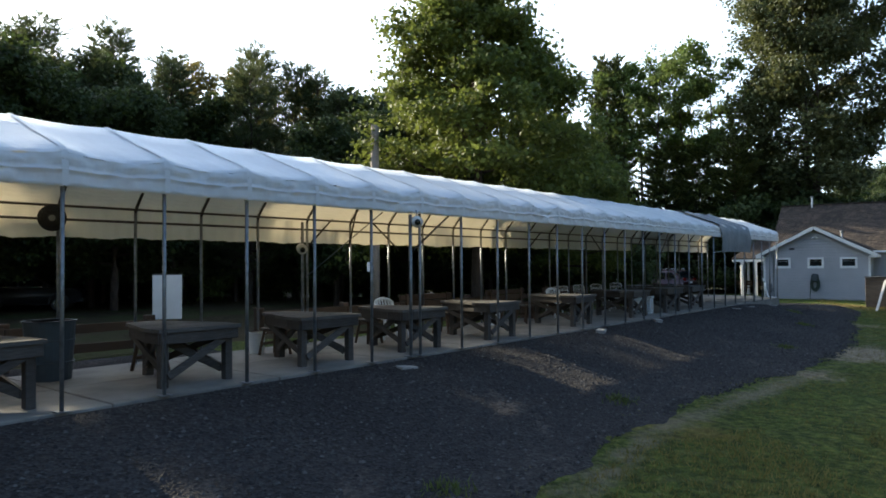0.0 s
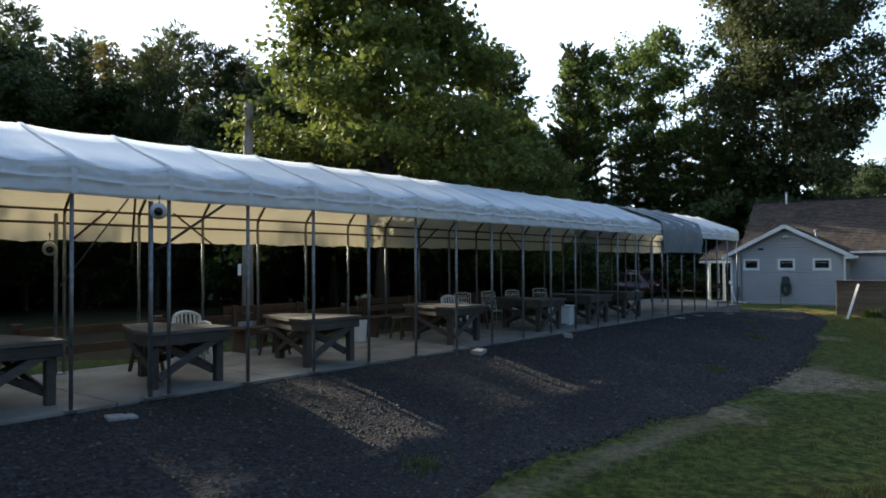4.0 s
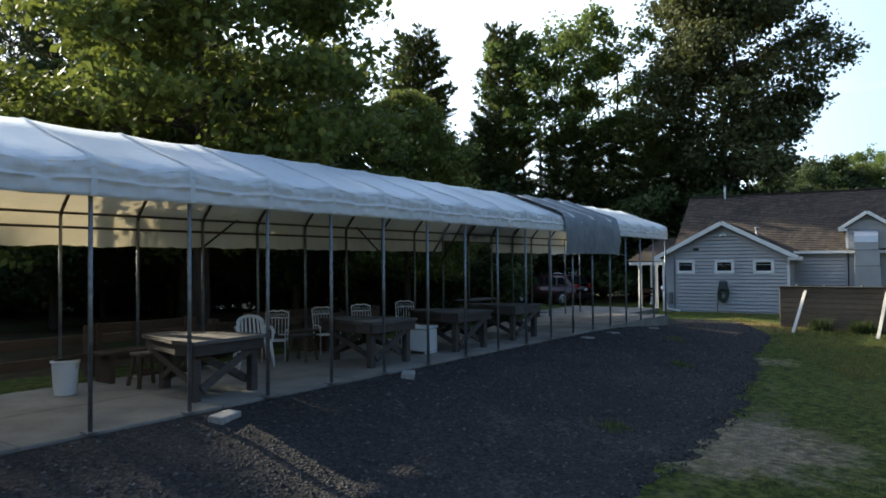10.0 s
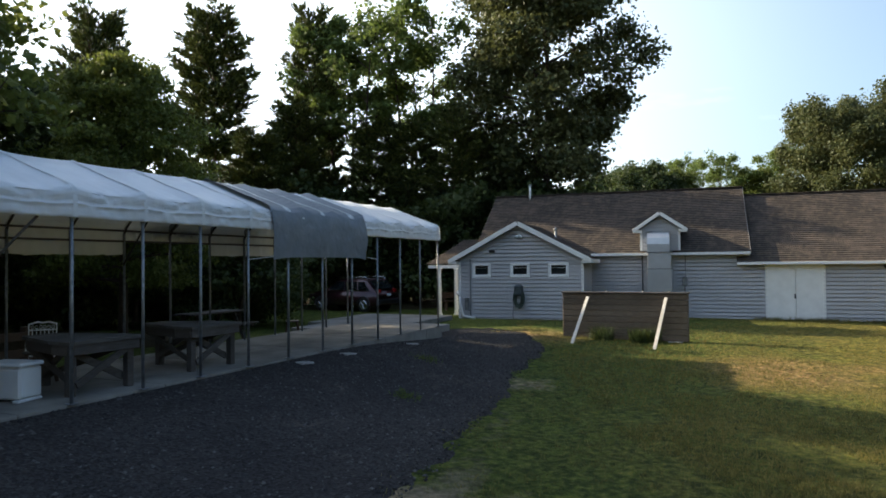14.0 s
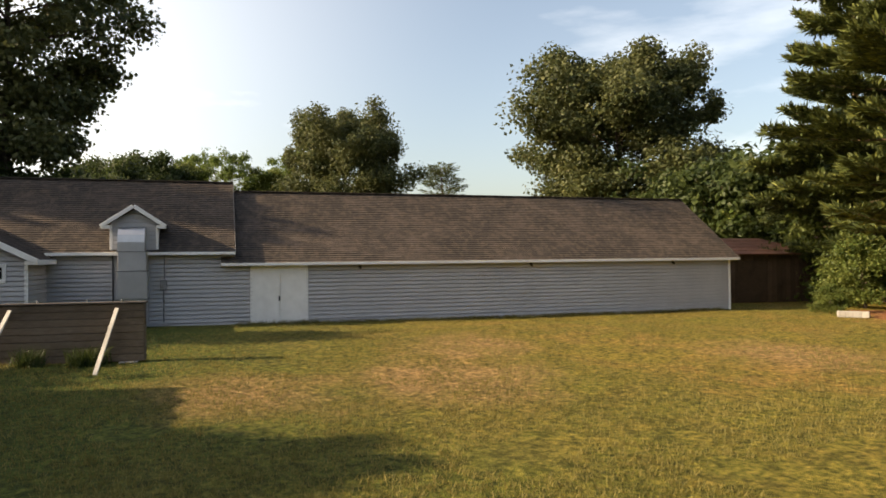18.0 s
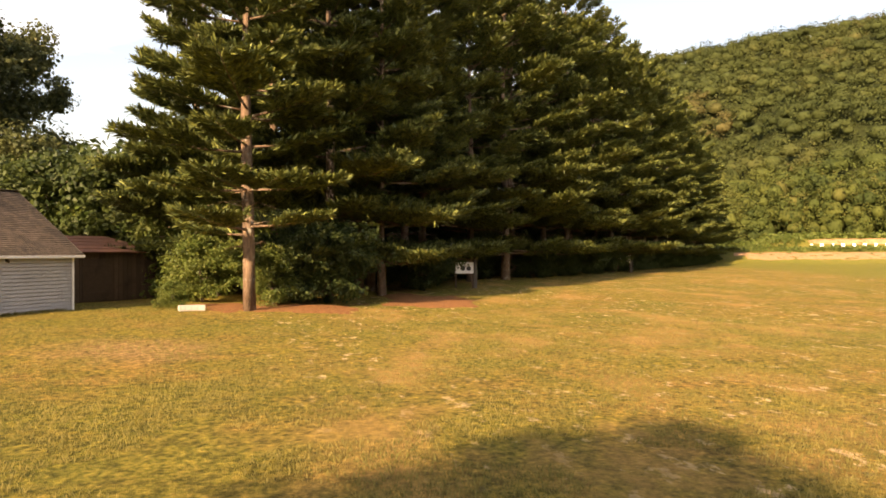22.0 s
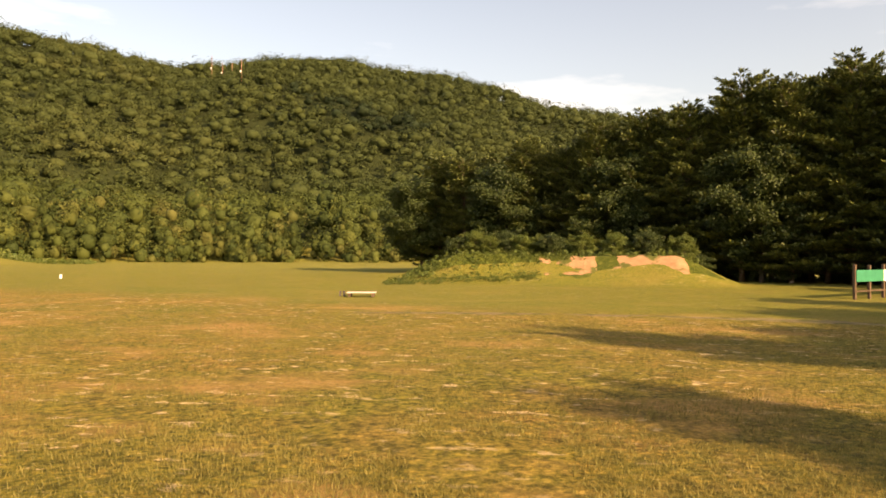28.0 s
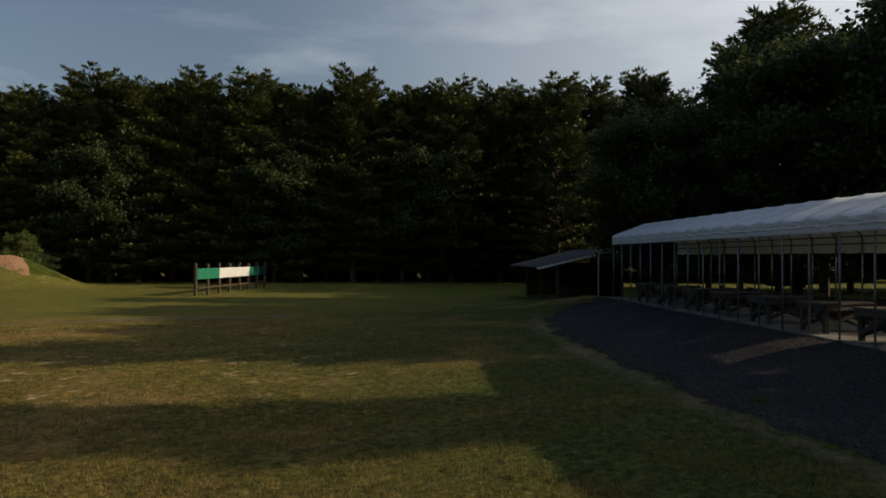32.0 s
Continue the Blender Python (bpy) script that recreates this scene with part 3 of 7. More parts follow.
# the hill is wooded, with leaf litter for a floor
k = Mat("hill_floor", 0.95, spec=0.1).world_co()
k.color(k.ramp(k.noise(0.4, 6.0, 0.7), (0.3, (0.012, 0.018, 0.007)), (0.7, (0.034, 0.042, 0.014))))
ground.data.materials.append(k.m)
mid_z = gz((GX[1:, 1:] + GX[:-1, :-1]) / 2, (GY[1:, 1:] + GY[:-1, :-1]) / 2)
mid_r = np.hypot((GX[1:, 1:] + GX[:-1, :-1]) / 2 - C0[0], (GY[1:, 1:] + GY[:-1, :-1]) / 2 - C0[1])
ground.data.polygons.foreach_set("material_index", ((mid_z > 4.5) & (mid_r > 226)).astype(np.int32).ravel())
tagged(ground, "dry olive lawn with worn sandy patches and rising hill", "ground", kind="structure")


def sheet(name, mat, u, v, lift, label, category, wob=0.25, seed=1):
    """A sheet on the ground over the rows u(v), its rims sunk below the soil; u: function of v giving inner and outer edge."""
    rows = []
    for vv in v:
        a, b = u(vv)
        ts = 1 - (1 - np.linspace(0, 1, 42)) ** 1.5
        uu = a + (b - a) * ts
        rows.append([(x, vv) for x in uu])
    uv = np.array(rows)
    X = P0[0] + uv[..., 0] * DU[0] + uv[..., 1] * DV[0]
    Y = P0[1] + uv[..., 0] * DU[1] + uv[..., 1] * DV[1]
    ts = 1 - (1 - np.linspace(0, 1, 42)[None, :]) ** 1.5
    tv = np.linspace(0, 1, len(v))[:, None]
    rim = np.minimum(np.minimum((1 - ts) * 7, tv * 14), (1 - tv) * 14)
    n = lattice(X, Y, 0.8, seed) * 0.6 + lattice(X, Y, 0.25, seed + 1) * 0.4
    z = gz(X, Y) + np.clip(lift * (rim + wob * (n - 0.5) * 4 - 0.35) * 3, -0.06, lift)
    ob = new(name, grid_mesh(name, np.dstack([X, Y, z]), mat))
    return tagged(ob, label, category, kind="structure")


GRAVEL_V = (-21, -19, -16, -10, 0, 5, 9, 16, 20, 24, 28, 31, 33.5)
GRAVEL_U = (0.7, 2.6, 4.0, 4.7, 4.6, 4.0, 4.3, 5.0, 4.4, 3.7, 3.3, 1.9, -0.6)


def gravel_edges(v):
    inner = 0.02 if v < 28.4 else np.interp(v, (28.4, 30.5, 33.5), (0.02, -1.6, -1.9))
    return inner, float(np.interp(v, GRAVEL_V, GRAVEL_U)) + 0.35 * (float(lattice(v, 3.0, 1.3, 7)) - 0.5)


# worn soil where grass meets gravel
wu = (GX - P0[0]) * DU[0] + (GY - P0[1]) * DU[1]
wv_ = (GX - P0[0]) * DV[0] + (GY - P0[1]) * DV[1]
rim_u = np.interp(wv_, GRAVEL_V, GRAVEL_U)
worn = np.exp(-((wu - rim_u - 0.15) / (0.28 + 0.4 * lattice(GX, GY, 3.0, 31))) ** 2) * sst(wv_, -20, -15) * (1 - sst(wv_, 29, 33)) * (0.05 + 0.45 * lattice(GX, GY, 4.5, 32) + 0.45 * (1 - sst(wv_, 9, 14)) + 0.5 * np.exp(-((GX - 10.6) ** 2 + (GY - 18.4) ** 2) / 4.0))
ground.data.attributes.new("worn", "FLOAT", "POINT").data.foreach_set("value", worn.astype(np.float32).ravel())

sheet("gravel_drive", GRAVEL, gravel_edges, np.arange(-21, 33.6, 0.12), 0.025, "dark grey crushed gravel strip beside the canopy", "gravel")


def wood_floor():
    """Dark leaf litter under the trees behind the slab."""
    V, T = np.meshgrid(np.arange(-34, 27, 0.8), np.linspace(0, 1, 40))
    U = -4.7 - 0.5 * np.sin(V * 0.7) - 42 * T ** 1.5
    X, Y = P0[0] + U * DU[0] + V * DV[0], P0[1] + U * DU[1] + V * DV[1]
    rim = np.minimum(np.minimum(T * 12, (1 - T) * 6), np.minimum((V + 34) * 0.5, (27 - V) * 0.5))
    z = gz(X, Y) + np.clip(0.02 * (rim + 2 * (lattice(X, Y, 1.1, 5) - 0.5) - 0.2) * 2, -0.06, 0.03)
    ob = new("woodland_floor", grid_mesh("woodland_floor", np.dstack([X, Y, z])[::-1], FLOORLITTER))
    tagged(ob, "dark leaf litter under the trees behind the slab", "woodland floor", kind="structure")
    X, Y = np.meshgrid(np.arange(-14, 50, 1.0), np.arange(46.0, 80, 1.0))
    rim = np.minimum(np.minimum(X + 14, 49 - X), np.minimum(Y - 46, 79 - Y)) * 0.5
    z = gz(X, Y) + np.clip(0.02 * (rim + 3 * (lattice(X, Y, 2.2, 9) - 0.5) - 0.4) * 2, -0.06, 0.03)
    ob = new("woodland_floor", grid_mesh("woodland_floor", np.dstack([X, Y, z]), FLOORLITTER))
    return tagged(ob, "dark leaf litter below the trees behind the building", "woodland floor", kind="structure")


wood_floor()

# ---- slab under the canopy ----
slab = thing("concrete_slab", CAN.copy(), "weathered grey concrete floor slab under the canopy", "slab", kind="structure")
PITCH, FIRST, LASTV, WIDE = 1.174, -18.72, 28.24, 2.95
vv = FIRST - 0.5
while vv < 28.3:
    v2 = min(vv + 2.333, 28.5)
    for ua, ub in ((-3.15, -1.56), (-1.545, 0.0)):
        part("slab_panel", box(ua, ub, vv + 0.008, v2 - 0.008, -0.3, SLAB + random.uniform(-0.006, 0.006), 0.012), CONCRETE, slab)
    vv = v2
pad = thing("porch_slab", CAN.copy(), "pale concrete pad between canopy and porch", "slab", kind="structure")
part("slab_panel", box(-5.2, -0.9, 28.52, 31.2, -0.6, -0.10, 0.015), CONCRETE, pad)
part("slab_panel", box(-6.4, -2.6, 31.22, 35.5, -0.6, -0.16, 0.015), CONCRETE, pad)


sheet("gravel_path", GRAVEL, lambda v: (-3.16, -4.9 - 0.25 * math.sin(v * 0.9)), np.arange(-20, 4.5, 0.3), 0.02, "narrow grey gravel path behind the slab", "path", seed=5)


# ---- canopy ----
def profile():
    """The bent rib from the front foot to the back foot, as u and z."""
    return [(0.0, SLAB), (0.0, 2.50), (-0.05, 2.60), (-0.36, 2.95), (-1.475, 3.48), (-2.59, 2.95), (-2.90, 2.60), (-2.95, 2.50), (-2.95, SLAB)]


canopy = thing("shelter_canopy", CAN.copy(), "long white fabric canopy on a galvanised tube frame", "canopy")
N_BAYS = round((LASTV - FIRST) / PITCH)
PITCH = (LASTV - FIRST) / N_BAYS
post_me = mesh_of(tube([(0, 0, 0), (0, 0, 2.42)], 0.024, 8), "post", STEEL, True)
foot_me = mesh_of(box(-0.07, 0.07, -0.07, 0.07, 0, 0.012), "foot_plate", STEEL)
rib_me = mesh_of(tube([(u, 0, z) for u, z in profile()[1:-1]], 0.021, 8), "rib", RIBSTEEL, True)


def cloth(name, rows, v0, v1, mat, seed, gap=0.004):
    """Cloth between two ribs. rows: u, z, sag and fold size for each line along the bay."""
    rnd = random.Random(seed)
    fold = [rnd.uniform(0, 6.28) for _ in range(4)]
    deep = rnd.uniform(0.8, 1.25)
    pts, n = [], 25
    for i, (u, z, sg, fd) in enumerate(rows):
        row = []
        for j in range(n):
            t = j / (n - 1)
            dip = (1 - abs(2 * t - 1) ** 2.0) * sg * deep
            env = math.sin(math.pi * t) ** 0.5
            wr = 1.5 * fd * env * (math.sin(9 * t + fold[0] + i * 0.9) + 0.7 * math.sin(21 * t + fold[1] - i * 1.4) + 0.5 * math.sin(37 * t + fold[2] + i * 0.8))
            row.append((u - dip * 0.35 + wr, v0 + gap + (v1 - v0 - 2 * gap) * t, z - dip + wr * 0.6))
        pts.append(row)
    return grid_mesh(name, np.array(pts), mat)


def cover_panel(v0, v1, mat, seed, drop_back):
    """The roof cloth of one bay, from the front crease over the ridge to the back hem."""
    rows = [(0.040, 2.900, 0.052, 0.003), (0.022, 2.935, 0.060, 0.004), (-0.04, 2.965, 0.062, 0.004), (-0.16, 3.015, 0.055, 0.003), (-0.36, 3.09, 0.048, 0.002), (-0.70, 3.21, 0.042, 0.0015), (-1.05, 3.35, 0.034, 0.001), (-1.475, 3.515, 0.02, 0.001),
            (-1.85, 3.335, 0.045, 0.003), (-2.2, 3.165, 0.07, 0.004), (-2.59, 2.985, 0.085, 0.005), (-2.85, 2.73, 0.06, 0.006), (-2.985, 2.56, 0.03, 0.006), (-2.99, drop_back + 0.2, 0.02, 0.008), (-2.985, drop_back, 0.02, 0.008)]
    return cloth("cover_panel", rows, v0, v1, mat, seed)


def valance(v0, v1, mat, seed, drop_front):
    """The hanging front flap below the crease."""
    rows = [(0.046, drop_front, 0.006, 0.003), (0.062, drop_front + 0.012, 0.006, 0.003), (0.064, drop_front + 0.05, 0.008, 0.005), (0.058, drop_front + 0.12, 0.012, 0.007), (0.062, drop_front + 0.165, 0.020, 0.007), (0.074, drop_front + 0.180, 0.024, 0.005), (0.074, drop_front + 0.196, 0.026, 0.004), (0.050, drop_front + 0.206, 0.028, 0.004),
            (0.044, drop_front + 0.25, 0.040, 0.012), (0.066, drop_front + 0.30, 0.050, 0.014), (0.050, drop_front + 0.345, 0.054, 0.009), (0.040, 2.900, 0.052, 0.003)]
    return cloth("valance", rows, v0, v1, mat, seed)


for i in range(N_BAYS + 1):
    v = FIRST + i * PITCH
    for u in (0.0, -WIDE):
        p = new("post", post_me)
        p.parent = canopy
        p.matrix_basis = pose(u, v, SLAB)
        f = new("foot_plate", foot_me)
        f.parent = p
        f.matrix_basis = pose(0, 0, 0)
    r = new("rib", rib_me)
    r.parent = canopy
    r.matrix_basis = pose(0, v, 0)
for i in range(N_BAYS):
    v = FIRST + i * PITCH
    back = 2.11 if i not in (33, 34) else 2.38
    for me in (cover_panel(v, v + PITCH, COVER, 100 + i, back), valance(v, v + PITCH, COVER, 100 + i, 2.52)):
        ob = new(me.name.split(".")[0], me)
        ob.parent = canopy
seam_rows = [(0.068, 2.525), (0.070, 2.70), (0.046, 2.905), (-0.04, 2.972), (-0.36, 3.097), (-0.70, 3.217), (-1.05, 3.357), (-1.475, 3.522)]
seam_me = grid_mesh("seam_strip", np.array([[(u + 0.004, dv, z + 0.003) for dv in (-0.035, 0.035)] for u, z in seam_rows]), COVER)
for i in range(N_BAYS + 1):
    ob = new("seam_strip", seam_me)
    ob.parent = canopy
    ob.matrix_basis = pose(0, FIRST + i * PITCH, 0)
for u, z in ((-0.03, 2.56), (-2.92, 2.56), (-2.95, 2.36), (-1.475, 3.46)):
    part("purlin", tube([(u, FIRST, z), (u, LASTV, z)], 0.019, 8), RIBSTEEL, canopy, smooth=True)
# knee braces
for v, u0, z0, u1, z1, dv in ((15.4, 0.0, 1.9, 0.0, 2.6, 0.7), (4.75, -2.95, 2.0, -2.95, 2.62, 0.7), (7.42, -2.95, 2.0, -2.95, 2.62, -0.9),
                              (4.6, 0.0, 1.9, 0.0, 2.58, 1.05), (5.8, -2.95, 1.75, -2.2, 3.1, -0.3), (12.9, -2.95, 2.05, -2.95, 2.6, 0.8), (17.6, -2.95, 2.05, -2.95, 2.6, -0.8), (20.0, -2.95, 1.9, -2.3, 3.05, 0.2)):
    part("brace", tube([(u0, v, z0), (u1, v + dv, z1)], 0.018, 8), RIBSTEEL, canopy, smooth=True)
part("brace", tube([(-2.93, 4.70, 1.42), (-0.75, 4.62, 2.58)], 0.012, 6), STEEL, canopy, smooth=True)

# doubled posts with a side lamp
for u, v in ((0.0, 4.52), (-2.95, 4.64)):
    e = thing("support_post", CAN @ pose(u, v, SLAB), "extra galvanised support post beside the canopy leg", "post", "extra posts")
    part("tube", tube([(0, 0, 0), (0, 0, 2.4)], 0.03, 8), STEEL, e, smooth=True)
    part("foot_plate", box(-0.09, 0.09, -0.09, 0.09, 0, 0.015), STEEL, e)


def round_lamp(m, label):
    e = thing("flood_lamp", m, label, "lamp", "flood lamps on the canopy")
    part("housing", tube([(0, 0, 0), (0.03, 0, 0), (0.12, 0, 0), (0.16, 0, 0)], [0.05, 0.085, 0.10, 0.10], 14), WHITEPLASTIC, e, smooth=True)
    part("lens", tube([(0.161, 0, 0), (0.185, 0, 0), (0.19, 0, 0)], [0.055, 0.045, 0.01], 14), GLASS, e, smooth=True)
    part("bracket", tube([(0.05, 0, 0.09), (0.05, 0, 0.16), (-0.03, 0, 0.18)], 0.012, 6), STEEL, e)
    return e


round_lamp(CAN @ pose(0.03, 4.62, 2.40, 0, 12, -35), "round grey flood lamp clamped under the canopy edge")
round_lamp(CAN @ pose(-2.88, 4.52, 2.02, 0, 25, -20), "round lamp hanging from a rear canopy post")
fan = thing("horn_speaker", CAN @ pose(-2.86, -0.05, 2.36, 0, 0, -25), "black round fan hung on a rear canopy leg", "fan")
part("housing", tube([(0, 0, 0), (0.10, 0, 0), (0.13, 0, 0)], [0.14, 0.19, 0.19], 18), BLACK, fan, smooth=True)
for rr in (0.06, 0.11, 0.155):
    part("guard_ring", tube([(0.14, rr * math.cos(a), rr * math.sin(a)) for a in np.linspace(0, 2 * math.pi, 19)], 0.005, 5, cap=False), BLACK, fan)
part("hub", tube([(0.125, 0, 0), (0.15, 0, 0)], 0.045, 12), STEEL, fan)
part("clamp", box(-0.1, 0.0, -0.03, 0.03, -0.04, 0.04), STEEL, fan)
fan.name = "wall_fan"

# ---- grey tarpaulin over the far bays ----
tv0, tv1 = 20.62, 24.05


def tarp_sheet():
    rnd = random.Random(5)
    us = [(0.10, 2.02), (0.115, 2.2), (0.12, 2.4), (0.11, 2.62), (0.08, 2.85), (0.0, 2.98), (-0.14, 3.05), (-0.60, 3.22), (-1.02, 3.39), (-1.475, 3.56), (-1.85, 3.39), (-2.3, 3.17), (-2.62, 3.02), (-2.95, 2.66), (-3.05, 2.52)]
    pts = []
    n = 41
    for i, (u, z) in enumerate(us):
        row = []
        for j in range(n):
            t = j / (n - 1)
            k = (t * 3) % 1.0
            dip = (1 - (2 * k - 1) ** 2) * 0.05
            wr = 0.022 * math.sin(14 * t + i * 0.7) * math.cos(3.1 * t - i) + 0.012 * math.sin(37 * t - i * 1.7)
            edge = 0.05 * (abs(2 * t - 1) ** 6)
            row.append((u + (wr if i < 5 else 0), tv0 + (tv1 - tv0) * t, z - (dip if i > 4 else 0) + (wr * 0.6 if i >= 4 else 0) - (edge if i == 0 else 0)))
        pts.append(row)
    return np.array(pts)


tarp = new("grey_tarpaulin", grid_mesh("grey_tarpaulin", tarp_sheet(), TARP))
tarp.matrix_world = CAN
tagged(tarp, "creased grey tarpaulin draped over the canopy roof", "tarpaulin")
for a, b in (((0.1, 20.62, 2.03), (0.0, 20.05, 1.98)), ((0.1, 24.05, 2.03), (0.0, 24.75, 1.98))):
    part("tie_cord", tube([a, b], 0.007, 5), WHITEPLASTIC, tarp)


# ---- shooting tables and stools ----
def prism(corners, z0, z1):
    """An upright prism over plan corners."""
    bm = bmesh.new()
    lo = [bm.verts.new((x, y, z0)) for x, y in corners]
    hi = [bm.verts.new((x, y, z1)) for x, y in corners]
    bm.faces.new(lo[::-1])
    bm.faces.new(hi)
    n = len(lo)
    for i in range(n):
        bm.faces.new((lo[i], lo[(i + 1) % n], hi[(i + 1) % n], hi[i]))
    return bm


def table(m, label, seed):
    """Heavy three-legged bench table, broad in front and narrow behind."""
    e = thing("bench_table", m, label, "table", "tables under the canopy")
    rnd = random.Random(seed)
    D = 1.56

    def half(y):
        return 0.60 - 0.36 * min(1.0, max(0.0, (y + D / 2 - 0.42) / (D - 0.42)))

    for q in range(7):
        a, b = -D / 2 + q * D / 7 + 0.004, -D / 2 + (q + 1) * D / 7 - 0.004
        dz = rnd.uniform(-.003, .003)
        part("top_board", prism([(-half(a), a), (half(a), a), (half(b), b), (-half(b), b)], 0.715 + dz, 0.762 + dz), TABLETOP, e)
    yf, yb = -D / 2 + 0.03, D / 2 - 0.03
    part("apron", box(-0.57, 0.57, yf, yf + 0.045, 0.57, 0.714, 0.005), GREYWOOD, e)
    part("apron", box(-0.21, 0.21, yb - 0.045, yb, 0.57, 0.714, 0.005), GREYWOOD, e)
    for sx in (-1, 1):
        part("apron", bar((sx * 0.555, yf + 0.05, 0.642), (sx * 0.535, -D / 2 + 0.42, 0.642), 0.045, 0.144), GREYWOOD, e)
        part("apron", bar((sx * 0.53, -D / 2 + 0.43, 0.642), (sx * 0.20, yb - 0.05, 0.642), 0.045, 0.144), GREYWOOD, e)
        part("leg", box(sx * 0.47 - 0.055, sx * 0.47 + 0.055, -D / 2 + 0.10, -D / 2 + 0.21, 0.0, 0.70, 0.008), GREYWOOD, e)
    part("leg", box(-0.06, 0.06, D / 2 - 0.24, D / 2 - 0.12, 0.0, 0.70, 0.008), GREYWOOD, e)
    y = -D / 2 + 0.075
    part("brace", bar((-0.44, y, 0.15), (0.40, y, 0.60), 0.04, 0.10), GREYWOOD, e)
    part("brace", bar((0.44, y + 0.16, 0.15), (-0.40, y + 0.16, 0.60), 0.04, 0.10), GREYWOOD, e)
    for sx in (-1, 1):
        part("brace", bar((sx * 0.42, -D / 2 + 0.2, 0.17), (sx * 0.22, D / 2 - 0.12, 0.60), 0.04, 0.09), GREYWOOD, e)
        part("brace", bar((sx * 0.05, D / 2 - 0.2, 0.16), (sx * 0.46, -D / 2 + 0.35, 0.58), 0.04, 0.09), GREYWOOD, e)
    return e


TABLES_V = (-16.2, -13.8, -11.4, -9.0, -6.5, -4.1, -1.75, 0.78, 3.12, 5.32, 7.8, 11.5, 14.85, 17.35, 19.7)
tab = table(CAN @ pose(-1.10, TABLES_V[7], SLAB, 0, 0, 90), "weathered grey timber bench table with crossed braces", 3)
for i, v in enumerate(TABLES_V):
    if i != 7:
        copy_thing(tab, CAN @ pose(-1.10 + 0.05 * math.sin(i * 2.1), v, SLAB, 0, 0, 90 + 3 * math.sin(i * 1.3)))


def stool(m):
    e = thing("wooden_stool", m, "small dark wooden stool behind a bench table", "stool", "stools")
    part("seat", box(-0.19, 0.19, -0.17, 0.17, 0.43, 0.475, 0.01), GREYWOOD, e)
    for sx in (-1, 1):
        for sy in (-1, 1):
            part("leg", bar((sx * 0.20, sy * 0.18, 0.0), (sx * 0.13, sy * 0.12, 0.43), 0.045, 0.045), BROWNWOOD, e)
        part("stretcher", bar((sx * 0.165, -0.16, 0.2), (sx * 0.165, 0.16, 0.2), 0.03, 0.05), BROWNWOOD, e)
    return e


st = stool(CAN @ pose(-2.05, 1.0, SLAB))
for i, v in enumerate((-9.1, -4.2, -1.5, 3.3, 5.6, 8.0, 11.4, 14.4, 17.6)):
    copy_thing(st, CAN @ pose(-2.08, v, SLAB, 0, 0, 15 * math.sin(i * 3)))


# ---- loose things under the canopy ----
def bucket(m, label, h=0.38, r=0.15):
    e = thing("plastic_bucket", m, label, "bucket", "buckets")
    bm = tube([(0, 0, 0.0), (0, 0, 0.01), (0, 0, h), (0, 0, h), (0, 0, 0.03)], [r * 0.8, r * 0.82, r, r * 0.95, r * 0.76], 20)
    part("body", bm, WHITEPLASTIC, e, smooth=False)
    part("rim", tube([(math.cos(a) * r * 1.03, math.sin(a) * r * 1.03, h - 0.02) for a in np.linspace(0, 2 * math.pi, 21)], 0.012, 6, cap=False), WHITEPLASTIC, e, smooth=True)
    part("handle", tube([(r * 1.05 * math.cos(a), r * 0.2 + 0.03, h - 0.03 - r * 0.9 * math.sin(a)) for a in np.linspace(0, math.pi, 11)], 0.004, 5), STEEL, e)
    return e


bucket(CAN @ pose(-2.56, 3.27, SLAB), "white plastic pail with a worn print on the slab").children
bucket(CAN @ pose(-2.41, 10.43, SLAB), "tall white plastic bucket on the slab by the railing", 0.46, 0.17)
bar_print = part("print", box(0.10, 0.126, -0.05, 0.05, 0.12, 0.26), plain("grey_green_print", (0.22, 0.30, 0.26), 0.5), None, "")
bar_print.parent = bpy.data.objects["plastic_bucket"]

barrel = thing("trash_barrel", CAN @ pose(-2.45, -0.25, SLAB), "large dark blue-grey plastic trash barrel on the slab", "barrel")
part("body", tube([(0, 0, 0), (0, 0, 0.02), (0, 0, 0.8), (0, 0, 0.82), (0, 0, 0.82), (0, 0, 0.1)], [0.27, 0.28, 0.33, 0.35, 0.31, 0.26], 24), BARREL, barrel)
for z in (0.25, 0.55):
    part("hoop", tube([(0.305 * math.cos(a) * (1 + z * 0.06), 0.305 * math.sin(a) * (1 + z * 0.06), z) for a in np.linspace(0, 2 * math.pi, 25)], 0.012, 6, cap=False), BARREL, barrel)

x, y = cuv(-6.4, 3.75)
board = thing("white_notice_board", Matrix.Translation((x, y, on(x, y))) @ pose(0, 0, 0, 0, 0, 22), "blank white notice board on two wooden posts", "notice board")
part("panel", box(-0.30, 0.30, -0.02, 0.02, 0.56, 1.52, 0.006), WHITE, board)
part("top_trim", box(-0.31, 0.31, -0.026, 0.026, 1.522, 1.545, 0.004), GREYWOOD, board)
for sx in (-0.26, 0.26):
    part("post", box(sx - 0.035, sx + 0.035, 0.022, 0.09, -0.05, 1.48, 0.006), GREYWOOD, board)


